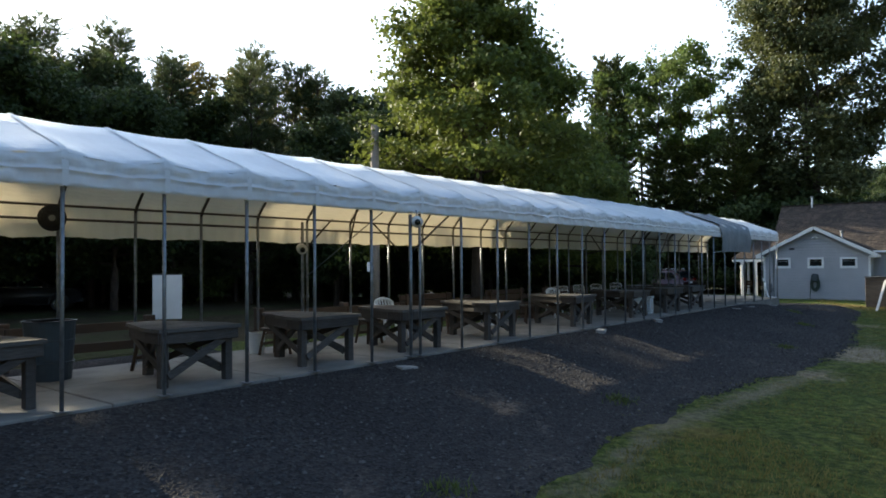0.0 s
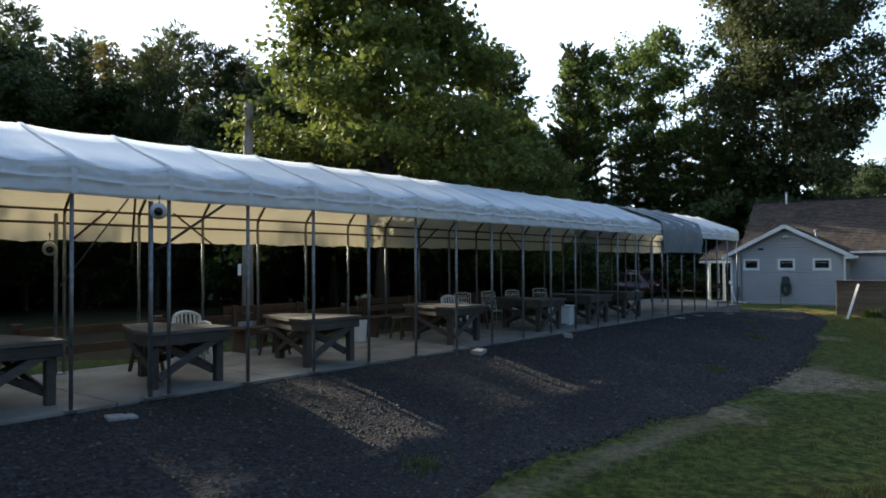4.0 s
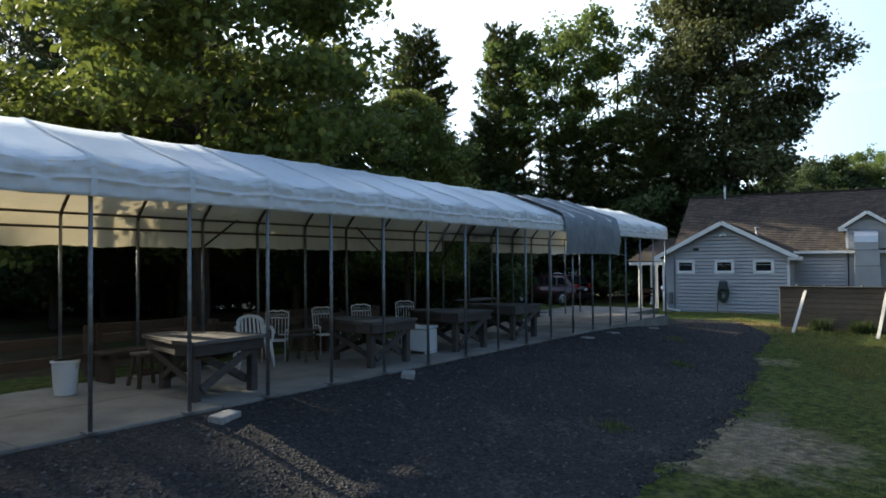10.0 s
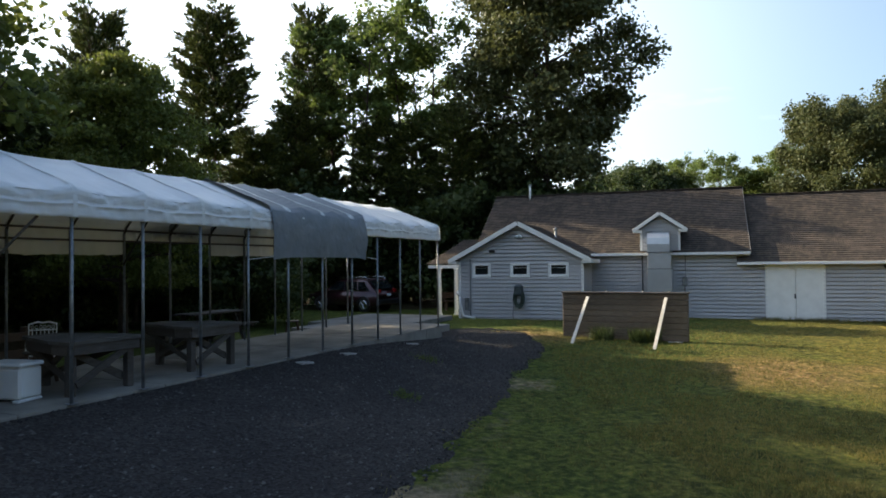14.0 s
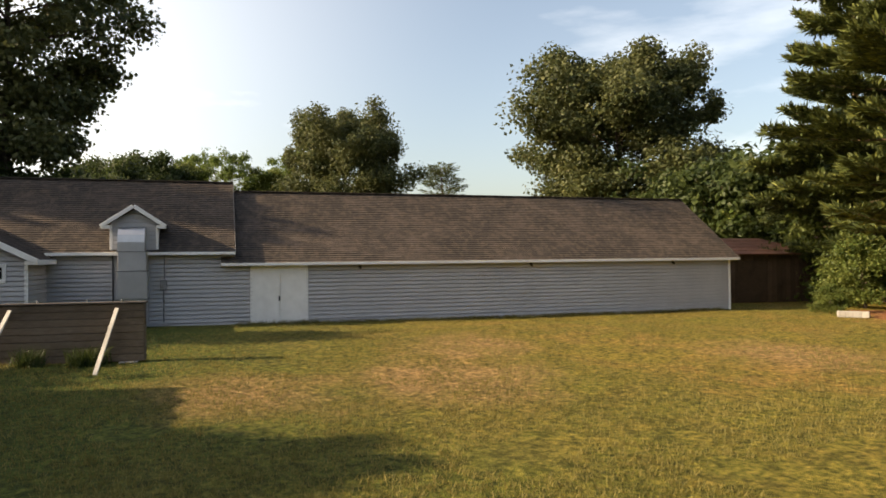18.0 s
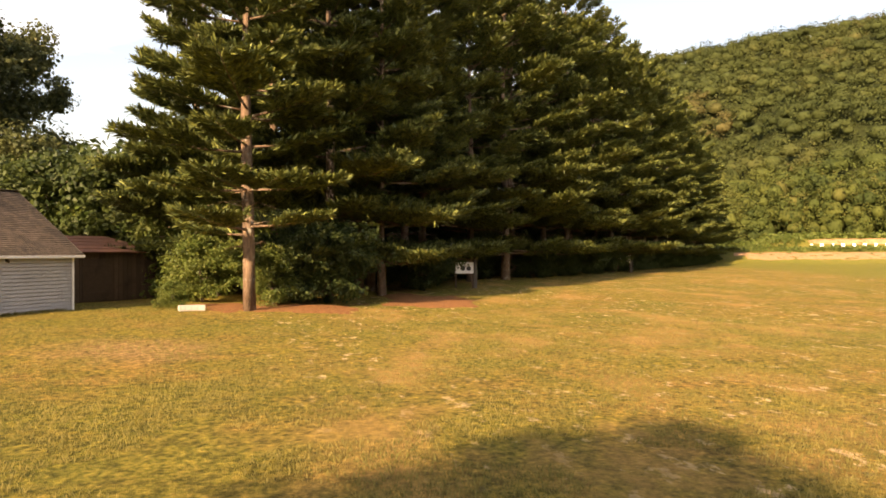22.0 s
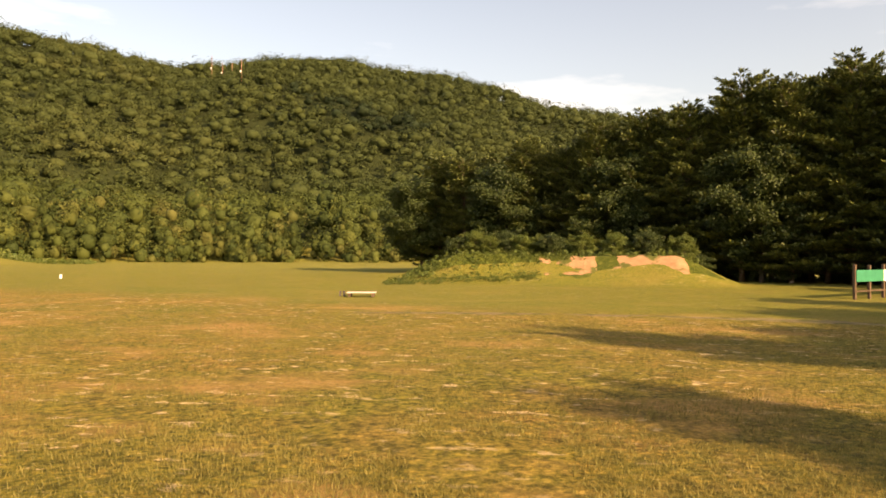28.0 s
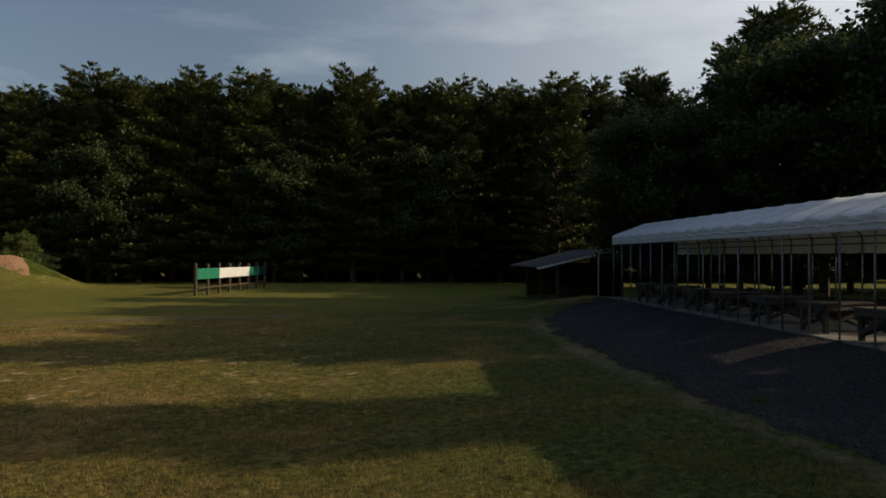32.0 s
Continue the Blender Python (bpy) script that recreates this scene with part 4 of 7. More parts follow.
def garden_chair(m, label):
    """White painted metal chair with a slatted scroll back."""
    e = thing("metal_garden_chair", m, label, "chair", "metal garden chairs")
    for sx in (-0.24, 0.24):
        part("back_post", tube([(sx, 0.22, 0.0), (sx, 0.20, 0.42), (sx * 1.02, 0.33, 1.02)], 0.013, 6), WHITEMETAL, e, smooth=True)
        part("front_leg", tube([(sx, -0.24, 0.0), (sx, -0.23, 0.43), (sx, -0.20, 0.64)], 0.013, 6), WHITEMETAL, e, smooth=True)
        part("armrest", tube([(sx, -0.25, 0.63), (sx * 1.08, -0.05, 0.66), (sx, 0.25, 0.64)], 0.014, 6), WHITEMETAL, e, smooth=True)
    part("top_rail", tube([(-0.25, 0.33, 1.0), (-0.1, 0.345, 1.05), (0, 0.345, 1.03), (0.1, 0.345, 1.05), (0.25, 0.33, 1.0)], 0.016, 6), WHITEMETAL, e, smooth=True)
    part("back_rail", tube([(-0.245, 0.30, 0.89), (0.245, 0.30, 0.89)], 0.011, 6), WHITEMETAL, e)
    part("back_rail", tube([(-0.24, 0.23, 0.53), (0.24, 0.23, 0.53)], 0.011, 6), WHITEMETAL, e)
    for q in range(6):
        x = -0.18 + 0.072 * q
        part("back_bar", tube([(x, 0.233, 0.53), (x, 0.30, 0.89)], 0.008, 5), WHITEMETAL, e)
        part("scroll", tube([(x + 0.025 * math.cos(a), 0.315, 0.945 + 0.04 * math.sin(a)) for a in np.linspace(0, 6.28, 9)], 0.006, 4, cap=False), WHITEMETAL, e)
    for q in range(7):
        y = -0.22 + 0.07 * q
        part("seat_slat", box(-0.235, 0.235, y - 0.026, y + 0.026, 0.425, 0.443), WHITEMETAL, e)
    return e


gc = garden_chair(CAN @ pose(-2.55, 14.2, SLAB, 0, 0, 40) @ Matrix.Scale(0.83, 4), "ornate white metal garden chair on the slab")
for u, v, a in ((-2.5, 15.45, 65), (-2.45, 16.5, 60), (-2.5, 17.95, 48)):
    copy_thing(gc, CAN @ pose(u, v, SLAB, 0, 0, a))


def plastic_chair(m):
    """One-piece lawn chair: slatted arched back, arms that run round into the front legs."""
    e = thing("plastic_chair", m, "white moulded plastic lawn chair with slatted back", "chair", "plastic chairs")

    def back(a, s):
        """Point on the back shell: a across, s up."""
        return Vector((0.25 * math.sin(a) * (1 - 0.10 * s), 0.12 + 0.13 * math.cos(a) + 0.13 * s, 0.42 + 0.40 * s - 0.06 * s * abs(a) ** 2))
    for q in range(7):
        a = -0.9 + 0.3 * q
        part("back_slat", tube([back(a, 0.02), back(a, 0.35), back(a, 0.7), back(a, 0.95)], 0.019, 6), WHITEPLASTIC, e, smooth=True)
    part("top_rail", tube([back(a, 1.0) for a in np.linspace(-1.2, 1.2, 11)], 0.030, 8), WHITEPLASTIC, e, smooth=True)
    part("lower_rail", tube([back(a, 0.0) for a in np.linspace(-1.2, 1.2, 9)], 0.022, 8), WHITEPLASTIC, e, smooth=True)
    bm = prism([(-0.24, -0.24), (0.24, -0.24), (0.22, 0.16), (0.12, 0.22), (-0.12, 0.22), (-0.22, 0.16)], 0.405, 0.43)
    part("seat", bm, WHITEPLASTIC, e)
    for sx in (-1, 1):
        part("side_post", tube([back(sx * 1.2, 0.0), back(sx * 1.2, 0.5), back(sx * 1.2, 1.0)], 0.024, 7), WHITEPLASTIC, e, smooth=True)
        part("armrest", tube([back(sx * 1.2, 0.72), (sx * 0.275, 0.12, 0.655), (sx * 0.285, -0.10, 0.645), (sx * 0.28, -0.24, 0.60), (sx * 0.27, -0.25, 0.42)], [0.022, 0.028, 0.030, 0.028, 0.024], 8), WHITEPLASTIC, e, smooth=True)
        for sy, y in ((-1, -0.23), (1, 0.18)):
            part("leg", tube([(sx * 0.235, y, 0.42), (sx * 0.265, y + sy * 0.035, 0.2), (sx * 0.285, y + sy * 0.06, 0.0)], [0.032, 0.028, 0.022], 7), WHITEPLASTIC, e, smooth=True)
    return e


pc = plastic_chair(CAN @ pose(-2.35, 6.5, SLAB, 0, 0, 70))
copy_thing(pc, CAN @ pose(-2.3, 13.5, SLAB, 0, 0, 60))

# white cabinet-like cooler near the far tables
cool = thing("white_bin", CAN @ pose(-1.0, 16.4, SLAB, 0, 0, 12), "scuffed white plastic storage bin on the slab", "bin")
part("body", box(-0.3, 0.3, -0.2, 0.2, 0.04, 0.46, 0.03), WHITEPLASTIC, cool)
part("lid", box(-0.32, 0.32, -0.22, 0.22, 0.462, 0.52, 0.02), WHITEPLASTIC, cool)
for sx in (-0.24, 0.24):
    part("foot", box(sx - 0.05, sx + 0.05, -0.21, 0.21, 0.0, 0.04, 0.01), WHITEPLASTIC, cool)


# ---- rail fence and plank benches behind the slab ----
fence = thing("rail_fence", CAN.copy(), "low dark timber rail fence behind the slab", "fence")
fv = list(np.arange(-17.0, 21.0, 2.4))
for v in fv:
    x, y = cuv(-4.3, v)
    part("post", box(-4.38, -4.22, v - 0.08, v + 0.08, on(x, y) - 0.1, on(x, y) + 0.78, 0.012), BROWNWOOD, fence)
for v, v2 in zip(fv, fv[1:]):
    if 0.5 < v < 3.0:
        continue
    for z in (0.30, 0.62):
        part("rail", bar((-4.20, v, z), (-4.20, v2 - 0.01, z + random.uniform(-.02, .02)), 0.045, 0.15), BROWNWOOD, fence)


def plank_bench(m, L=1.9):
    e = thing("plank_bench", m, "low dark plank bench with a board back", "bench", "plank benches")
    for q in range(3):
        part("seat_board", box(-L / 2, L / 2, -0.2 + q * 0.13, -0.08 + q * 0.13, 0.42, 0.46, 0.005), BROWNWOOD, e)
    for q in range(2):
        part("back_board", box(-L / 2, L / 2, 0.24, 0.28, 0.56 + q * 0.15, 0.69 + q * 0.15, 0.005), BROWNWOOD, e)
    for sx in (-1, 1):
        part("end_support", box(sx * (L / 2 - 0.2) - 0.04, sx * (L / 2 - 0.2) + 0.04, -0.17, 0.19, 0, 0.42, 0.006), BROWNWOOD, e)
        part("back_support", box(sx * (L / 2 - 0.2) - 0.04, sx * (L / 2 - 0.2) + 0.04, 0.19, 0.24, 0, 0.86, 0.006), BROWNWOOD, e)
    return e


pb = plank_bench(CAN @ pose(-2.85, 12.0, SLAB, 0, 0, 90))
copy_thing(pb, CAN @ pose(-2.85, 8.6, SLAB, 0, 0, 90))
copy_thing(pb, CAN @ pose(-2.85, 14.9, SLAB, 0, 0, 90))


# picnic table beyond the last bays
def picnic(m):
    e = thing("picnic_table", m, "grey timber picnic table on the grass", "picnic table")
    for q in range(5):
        part("top_board", box(-0.95, 0.95, -0.36 + q * 0.145, -0.225 + q * 0.145, 0.72, 0.757, 0.005), GREYWOOD, e)
    for sy in (-1, 1):
        for q in range(2):
            part("seat_board", box(-0.95, 0.95, sy * 0.70 - 0.13 + q * 0.135, sy * 0.70 + q * 0.135, 0.42, 0.455, 0.005), GREYWOOD, e)
    for sx in (-0.68, 0.68):
        for sy in (-1, 1):
            part("leg", bar((sx, sy * 0.55, 0), (sx, sy * 0.2, 0.70), 0.04, 0.10), GREYWOOD, e)
        part("cross_beam", box(sx + 0.03, sx + 0.07, -0.8, 0.8, 0.34, 0.42, 0.004), GREYWOOD, e)
    return e


x, y = cuv(-4.6, 24.2)
picnic(Matrix.Translation((x, y, on(x, y))) @ pose(0, 0, 0, 0, 0, 52))
x, y = cuv(-4.2, 27.2)
copy_thing(st, Matrix.Translation((x, y, on(x, y))))

# ---- small things on the gravel edge ----
def block(m, label, name="concrete_block"):
    e = new(name, mesh_of(box(-0.2, 0.2, -0.1, 0.1, 0, 0.11, 0.012), name, CINDER))
    e.matrix_world = m
    return tagged(e, label, "block", "concrete blocks")


for u, v, a in ((0.35, 10.85, 70), (0.28, 14.4, 85)):
    x, y = cuv(u, v)
    block(Matrix.Translation((x, y, on(x, y) - 0.02)) @ pose(0, 0, 0, 3, 0, a), "pale concrete block lying at the slab edge")
for u, v in ((0.75, 3.95), (0.7, 21.2), (0.75, 22.7), (0.8, 25.6)):
    x, y = cuv(u - 0.35, v)
    e = new("footing_pad", mesh_of(box(-0.16, 0.16, -0.11, 0.11, -0.08, 0.045, 0.01), "footing_pad", CINDER))
    e.matrix_world = Matrix.Translation((x, y, on(x, y))) @ pose(0, 0, 0, 0, 4, 40)
    tagged(e, "flat pale concrete footing pad sunk in gravel", "footing pad", "footing pads")

# utility pole behind the canopy
x, y = cuv(-7.6, 11.4)
pole = thing("utility_pole", Matrix.Translation((x, y, on(x, y))), "short grey wooden utility pole with a meter box", "utility pole")
part("shaft", tube([(0, 0, -0.1), (0, 0, 3), (0.02, 0, 6.1)], [0.16, 0.145, 0.125], 12), PINKPOLE, pole, smooth=True)
part("meter_box", box(-0.24, -0.15, -0.09, 0.09, 1.5, 1.8, 0.01), WHITEPLASTIC, pole)
part("collar", box(-0.2, 0.2, -0.2, 0.2, 0.0, 0.35, 0.02), CINDER, pole)

# ---- the long building ----
def welded(me):
    bm = bmesh.new()
    bm.from_mesh(me)
    bmesh.ops.remove_doubles(bm, verts=bm.verts, dist=0.0004)
    bm.to_mesh(me)
    bm.free()
    return me



house = thing("clubhouse", BLD.copy(), "long grey vinyl-sided building with brown shingle roofs", "building")
MAINW, WINGW = 2.3, -0.2
S_L, S_R, S_STEP, S_END = -10.3, 21.6, 0.42, 21.6
BASE = -0.75
COURSE = 0.148


def siding_wall(name, s0, s1, z0, tops, holes=(), parent=house, m=None):
    """A lapped wall in the plane y = 0 facing -y. tops: function of s giving the top; holes: (s0, s1, z0, z1)."""
    cuts = sorted({s0, s1, *[h[0] for h in holes], *[h[1] for h in holes]})
    V, F = [], []

    def strip(a, b, za, zb):
        ta, tb = tops(a), tops(b)
        top = min(zb, max(ta, tb))
        line = [(za, -0.020)]
        q = math.floor(za / COURSE) + 1
        while q * COURSE < top - 0.04:
            z = q * COURSE
            line += [(z, -0.004), (z + 0.001, 0.042), (z + 0.032, 0.042), (z + 0.033, -0.030)]
            q += 1
        line.append((top, -0.006))
        for (z0_, y0_), (z1_, y1_) in zip(line, line[1:]):
            i = len(V)
            V.extend([(a, y0_, min(z0_, ta)), (b, y0_, min(z0_, tb)), (b, y1_, min(z1_, tb)), (a, y1_, min(z1_, ta))])
            F.append((i, i + 1, i + 2, i + 3))

    for a, b in zip(cuts, cuts[1:]):
        n = max(1, int((b - a) / 0.25)) if tops(a) != tops(b) or tops((a + b) / 2) != tops(a) else 1
        for q in range(n):
            a2, b2 = a + (b - a) * q / n, a + (b - a) * (q + 1) / n
            hs = sorted([h for h in holes if h[0] <= a2 + 1e-6 and h[1] >= b2 - 1e-6], key=lambda h: h[2])
            z = z0
            for h in hs:
                if h[2] > z:
                    strip(a2, b2, z, h[2])
                z = h[3]
            strip(a2, b2, z, max(tops(a2), tops(b2)))
    me = welded(quads_mesh(name, np.array(V), np.array(F), SIDING))
    ob = new(name, me)
    ob.parent = parent
    if m is not None:
        ob.matrix_basis = m
    return ob


def roof_slope(name, a, b, c, d, parent=house, mat=SHINGLE, courses=0.14, thick=0.05):
    """Shingle courses between the eave a-b and the ridge d-c (a, b, c, d in order round)."""
    a, b, c, d = (Vector(q) for q in (a, b, c, d))
    n = max(2, int((d - a).length / courses))
    nor = (b - a).cross(d - a).normalized()
    U = []
    rows = []
    L = (b - a).length
    H = (d - a).length
    cols = max(1, int(L / 1.0))
    def line(t, lift):
        lo, hi = a.lerp(d, t), b.lerp(c, t)
        rows.append([tuple(lo.lerp(hi, x / cols) + nor * lift) for x in range(cols + 1)])
        U.append([(L * x / cols, t * H) for x in range(cols + 1)])

    line(0.0, -thick)
    for q in range(n):
        line(q / n, 0.022)
        line((q + 1) / n, 0.0)
    line(1.0, -thick)
    line(0.0, -thick)
    me = grid_mesh(name, np.array(rows), mat, False, np.array(U))
    ob = new(name, me)
    ob.parent = parent
    return ob


DARKTRIM = plain("dark_grey_trim", (0.16, 0.155, 0.15), 0.7)
# long hall
EAVE_L, EAVE_M, RIDGE_L, RIDGE_M = 1.79, 2.19, 4.70, 5.05
RW = MAINW + 3.85
DOOR = (0.99, 2.92, -0.40, 1.70)
siding_wall("long_wall", S_STEP, S_END, BASE, lambda s: EAVE_L + 0.02, [DOOR], m=pose(0, MAINW, 0))
siding_wall("main_wall", -5.6, S_STEP, BASE, lambda s: EAVE_M + 0.02, m=pose(0, MAINW - 0.004, 0))
part("wall_core", box(-10.3, S_END - 0.02, MAINW + 0.052, 2 * RW - MAINW, BASE, EAVE_L - 0.06), SIDING, house)
roof_slope("long_roof", (S_STEP, MAINW - 0.32, EAVE_L), (S_END + 0.28, MAINW - 0.32, EAVE_L), (S_END + 0.28, RW, RIDGE_L), (S_STEP, RW, RIDGE_L))
roof_slope("long_roof", (S_END + 0.28, 2 * RW - MAINW + 0.32, EAVE_L), (S_STEP, 2 * RW - MAINW + 0.32, EAVE_L), (S_STEP, RW, RIDGE_L), (S_END + 0.28, RW, RIDGE_L))
roof_slope("long_roof", (-0.06, MAINW - 0.32, EAVE_L), (S_STEP, MAINW - 0.32, EAVE_L), (S_STEP, MAINW + 0.2, EAVE_L + 0.38), (-0.06, MAINW + 0.2, EAVE_L + 0.38))
roof_slope("main_roof", (-10.6, MAINW - 0.30, EAVE_M), (S_STEP, MAINW - 0.30, EAVE_M), (S_STEP, RW, RIDGE_M), (-10.6, RW, RIDGE_M))
roof_slope("main_roof", (S_STEP, 2 * RW - MAINW + 0.3, EAVE_M), (-10.6, 2 * RW - MAINW + 0.3, EAVE_M), (-10.6, RW, RIDGE_M), (S_STEP, RW, RIDGE_M))


def gable(name, s, y0, yr, y1, z0, zr, out, mat=SIDING):
    bm = bmesh.new()
    vs = [bm.verts.new((s, y, z)) for y, z in ((y0, BASE), (y1, BASE), (y1, z0), (yr, zr), (y0, z0))]
    v2 = [bm.verts.new((s - out * 0.12, v.co.y, v.co.z)) for v in vs]
    bm.faces.new(vs)
    bm.faces.new(v2[::-1])
    for i in range(5):
        bm.faces.new((vs[i], v2[i], v2[(i + 1) % 5], vs[(i + 1) % 5]))
    return part(name, bm, mat, house)


gable("gable_wall", S_END, MAINW, RW, 2 * RW - MAINW, EAVE_L, RIDGE_L - 0.06, 1)
gable("gable_wall", S_STEP - 0.02, MAINW + 0.01, RW, 2 * RW - MAINW, EAVE_M - 0.02, RIDGE_M - 0.07, 1)
gable("gable_wall", -10.3, MAINW, RW, 2 * RW - MAINW, EAVE_M - 0.02, RIDGE_M - 0.06, -1)
for s0, s1, z in ((-0.06, S_END + 0.28, EAVE_L), (-5.55, S_STEP, EAVE_M)):
    part("fascia", box(s0, s1, MAINW - 0.36, MAINW - 0.325, z - 0.085, z + 0.015, 0.006), WHITE, house)
    part("soffit", box(s0, s1, MAINW - 0.325, MAINW - 0.016, z - 0.09, z - 0.07), WHITE, house)
for ya, yb, za, zb in ((MAINW - 0.34, RW, EAVE_L, RIDGE_L), (2 * RW - MAINW + 0.34, RW, EAVE_L, RIDGE_L)):
    part("rake_board", bar((S_END + 0.292, ya, za - 0.04), (S_END + 0.292, yb, zb - 0.04), 0.02, 0.06), DARKTRIM, house)
part("rake_board", bar((S_STEP + 0.012, MAINW - 0.32, EAVE_M - 0.02), (S_STEP + 0.012, RW, RIDGE_M - 0.02), 0.02, 0.055), DARKTRIM, house)
part("ridge_cap", box(S_STEP, S_END + 0.28, RW - 0.14, RW + 0.14, RIDGE_L + 0.0, RIDGE_L + 0.035, 0.01), SHINGLE, house)
part("ridge_cap", box(-10.6, S_STEP, RW - 0.14, RW + 0.14, RIDGE_M + 0.0, RIDGE_M + 0.035, 0.01), SHINGLE, house)
part("corner_trim", box(S_END - 0.09, S_END + 0.012, MAINW - 0.03, MAINW + 0.06, BASE, EAVE_L - 0.08), WHITE, house)

# double door
dd = part("double_door", box(DOOR[0], DOOR[1], MAINW + 0.03, MAINW + 0.048, DOOR[2], DOOR[3]), WHITE, house, "white painted double door, closed")
mid = (DOOR[0] + DOOR[1]) / 2 + 0.02
for a, b in ((DOOR[0] + 0.03, mid - 0.006), (mid + 0.006, DOOR[1] - 0.03)):
    part("door_leaf", box(a, b, MAINW - 0.012, MAINW + 0.028, DOOR[2] + 0.03, DOOR[3] - 0.03, 0.006), WHITE, dd)
part("door_pull", box(mid - 0.055, mid + 0.0, MAINW - 0.05, MAINW - 0.013, 0.42, 0.60, 0.008), BLACK, dd)
for a, b, z0, z1 in ((DOOR[0] - 0.06, DOOR[0] + 0.03, DOOR[2], DOOR[3]), (DOOR[1] - 0.03, DOOR[1] + 0.06, DOOR[2], DOOR[3]), (DOOR[0] - 0.06, DOOR[1] + 0.06, DOOR[3] - 0.03, DOOR[3] + 0.05)):
    part("door_frame", box(a, b, MAINW - 0.025, MAINW + 0.03, z0, z1, 0.004), WHITE, dd)
part("door_sill", box(DOOR[0] - 0.05, DOOR[1] + 0.08, MAINW - 0.2, MAINW + 0.02, DOOR[2] - 0.16, DOOR[2] + 0.01, 0.01), CONCRETE, dd)

# wing with three windows
WS0, WS1, WPK, WEZ, WPZ = -10.46, -5.58, -8.02, 2.02, 3.32
WH = [(-9.92, -9.17, 1.29, 1.86), (-8.37, -7.61, 1.29, 1.86), (-6.88, -6.10, 1.29, 1.86)]


def wing_top(s):
    return WEZ + (WPZ - WEZ) * (1 - abs(s - WPK) / ((WS1 - WS0) / 2))


siding_wall("wing_wall", WS0, WS1, BASE, wing_top, WH, m=pose(0, WINGW, 0))
siding_wall("wing_side_wall", 0.0, MAINW - WINGW, BASE, lambda s: WEZ, m=Matrix.Translation((WS1, WINGW, 0)) @ pose(0, 0, 0, 0, 0, 90))
part("wing_core", box(WS0 + 0.03, WS1 - 0.03, WINGW + 0.30, MAINW, BASE, WEZ - 0.05), SIDING, house)
part("wing_lower_core", box(WS0 + 0.02, WS1 - 0.02, WINGW + 0.03, WINGW + 0.3, BASE, 1.2), SIDING, house)
roof_slope("wing_roof", (WS1 + 0.33, WINGW - 0.30, WEZ - 0.06), (WS1 + 0.33, MAINW + 1.3, WEZ - 0.06), (WPK, MAINW + 1.3, WPZ + 0.13), (WPK, WINGW - 0.30, WPZ + 0.13))
roof_slope("wing_roof", (WS0 - 0.33, MAINW + 1.3, WEZ - 0.06), (WS0 - 0.33, WINGW - 0.30, WEZ - 0.06), (WPK, WINGW - 0.30, WPZ + 0.13), (WPK, MAINW + 1.3, WPZ + 0.13))
for sg, s0 in ((1, WS1 + 0.36), (-1, WS0 - 0.36)):
    part("rake_board", bar((s0, WINGW - 0.315, WEZ - 0.10), (WPK + sg * 0.01, WINGW - 0.315, WPZ + 0.07), 0.03, 0.17), WHITE, house)
    part("eave_return", box(min(s0, s0 - sg * 0.34), max(s0, s0 - sg * 0.34), WINGW - 0.30, WINGW - 0.02, WEZ - 0.19, WEZ - 0.07, 0.008), WHITE, house)
    part("fascia", box(s0 - 0.02, s0 + 0.02, WINGW - 0.29, MAINW - 0.3, WEZ - 0.19, WEZ - 0.04, 0.005), WHITE, house)
    part("corner_trim", box(s0 - sg * 0.36 - 0.05, s0 - sg * 0.36 + 0.05, WINGW - 0.024, WINGW + 0.04, BASE, WEZ - 0.1, 0.004), WHITE, house)
for a, b, z0, z1 in WH:
    wn_ = part("window", box(a + 0.04, b - 0.04, WINGW + 0.07, WINGW + 0.09, z0 + 0.03, z1 - 0.03), GLASS, house, "small dark awning window in a white frame")
    for p, q, r, t in ((a, b, z0, z0 + 0.10), (a, b, z1 - 0.10, z1), (a, a + 0.10, z0 + 0.10, z1 - 0.10), (b - 0.10, b, z0 + 0.10, z1 - 0.10)):
        part("frame", box(p, q, WINGW - 0.04, WINGW + 0.08, r, t, 0.006), WHITE, wn_)
    part("sash", box(a + 0.10, b - 0.10, WINGW + 0.02, WINGW + 0.07, z0 + 0.10, z0 + 0.125), WHITE, wn_)
    part("sash", box(a + 0.10, b - 0.10, WINGW + 0.02, WINGW + 0.07, z1 - 0.2, z1 - 0.19), WHITE, wn_)
part("vent", box(-9.22, -8.98, WINGW - 0.05, WINGW + 0.0, 2.27, 2.37, 0.01), BLACK, house)
# lamp pair under the peak
lampw = thing("security_lamp", BLD @ pose(-8.0, WINGW - 0.02, 2.92), "small white twin security lamp under the gable", "lamp")
part("plate", box(-0.06, 0.06, -0.03, 0.0, -0.06, 0.06, 0.01), WHITE, lampw)
for sx in (-0.09, 0.09):
    part("head", tube([(sx * 0.5, -0.03, -0.01), (sx, -0.10, -0.04), (sx * 1.2, -0.16, -0.07)], [0.03, 0.05, 0.055], 10), WHITE, lampw, smooth=True)

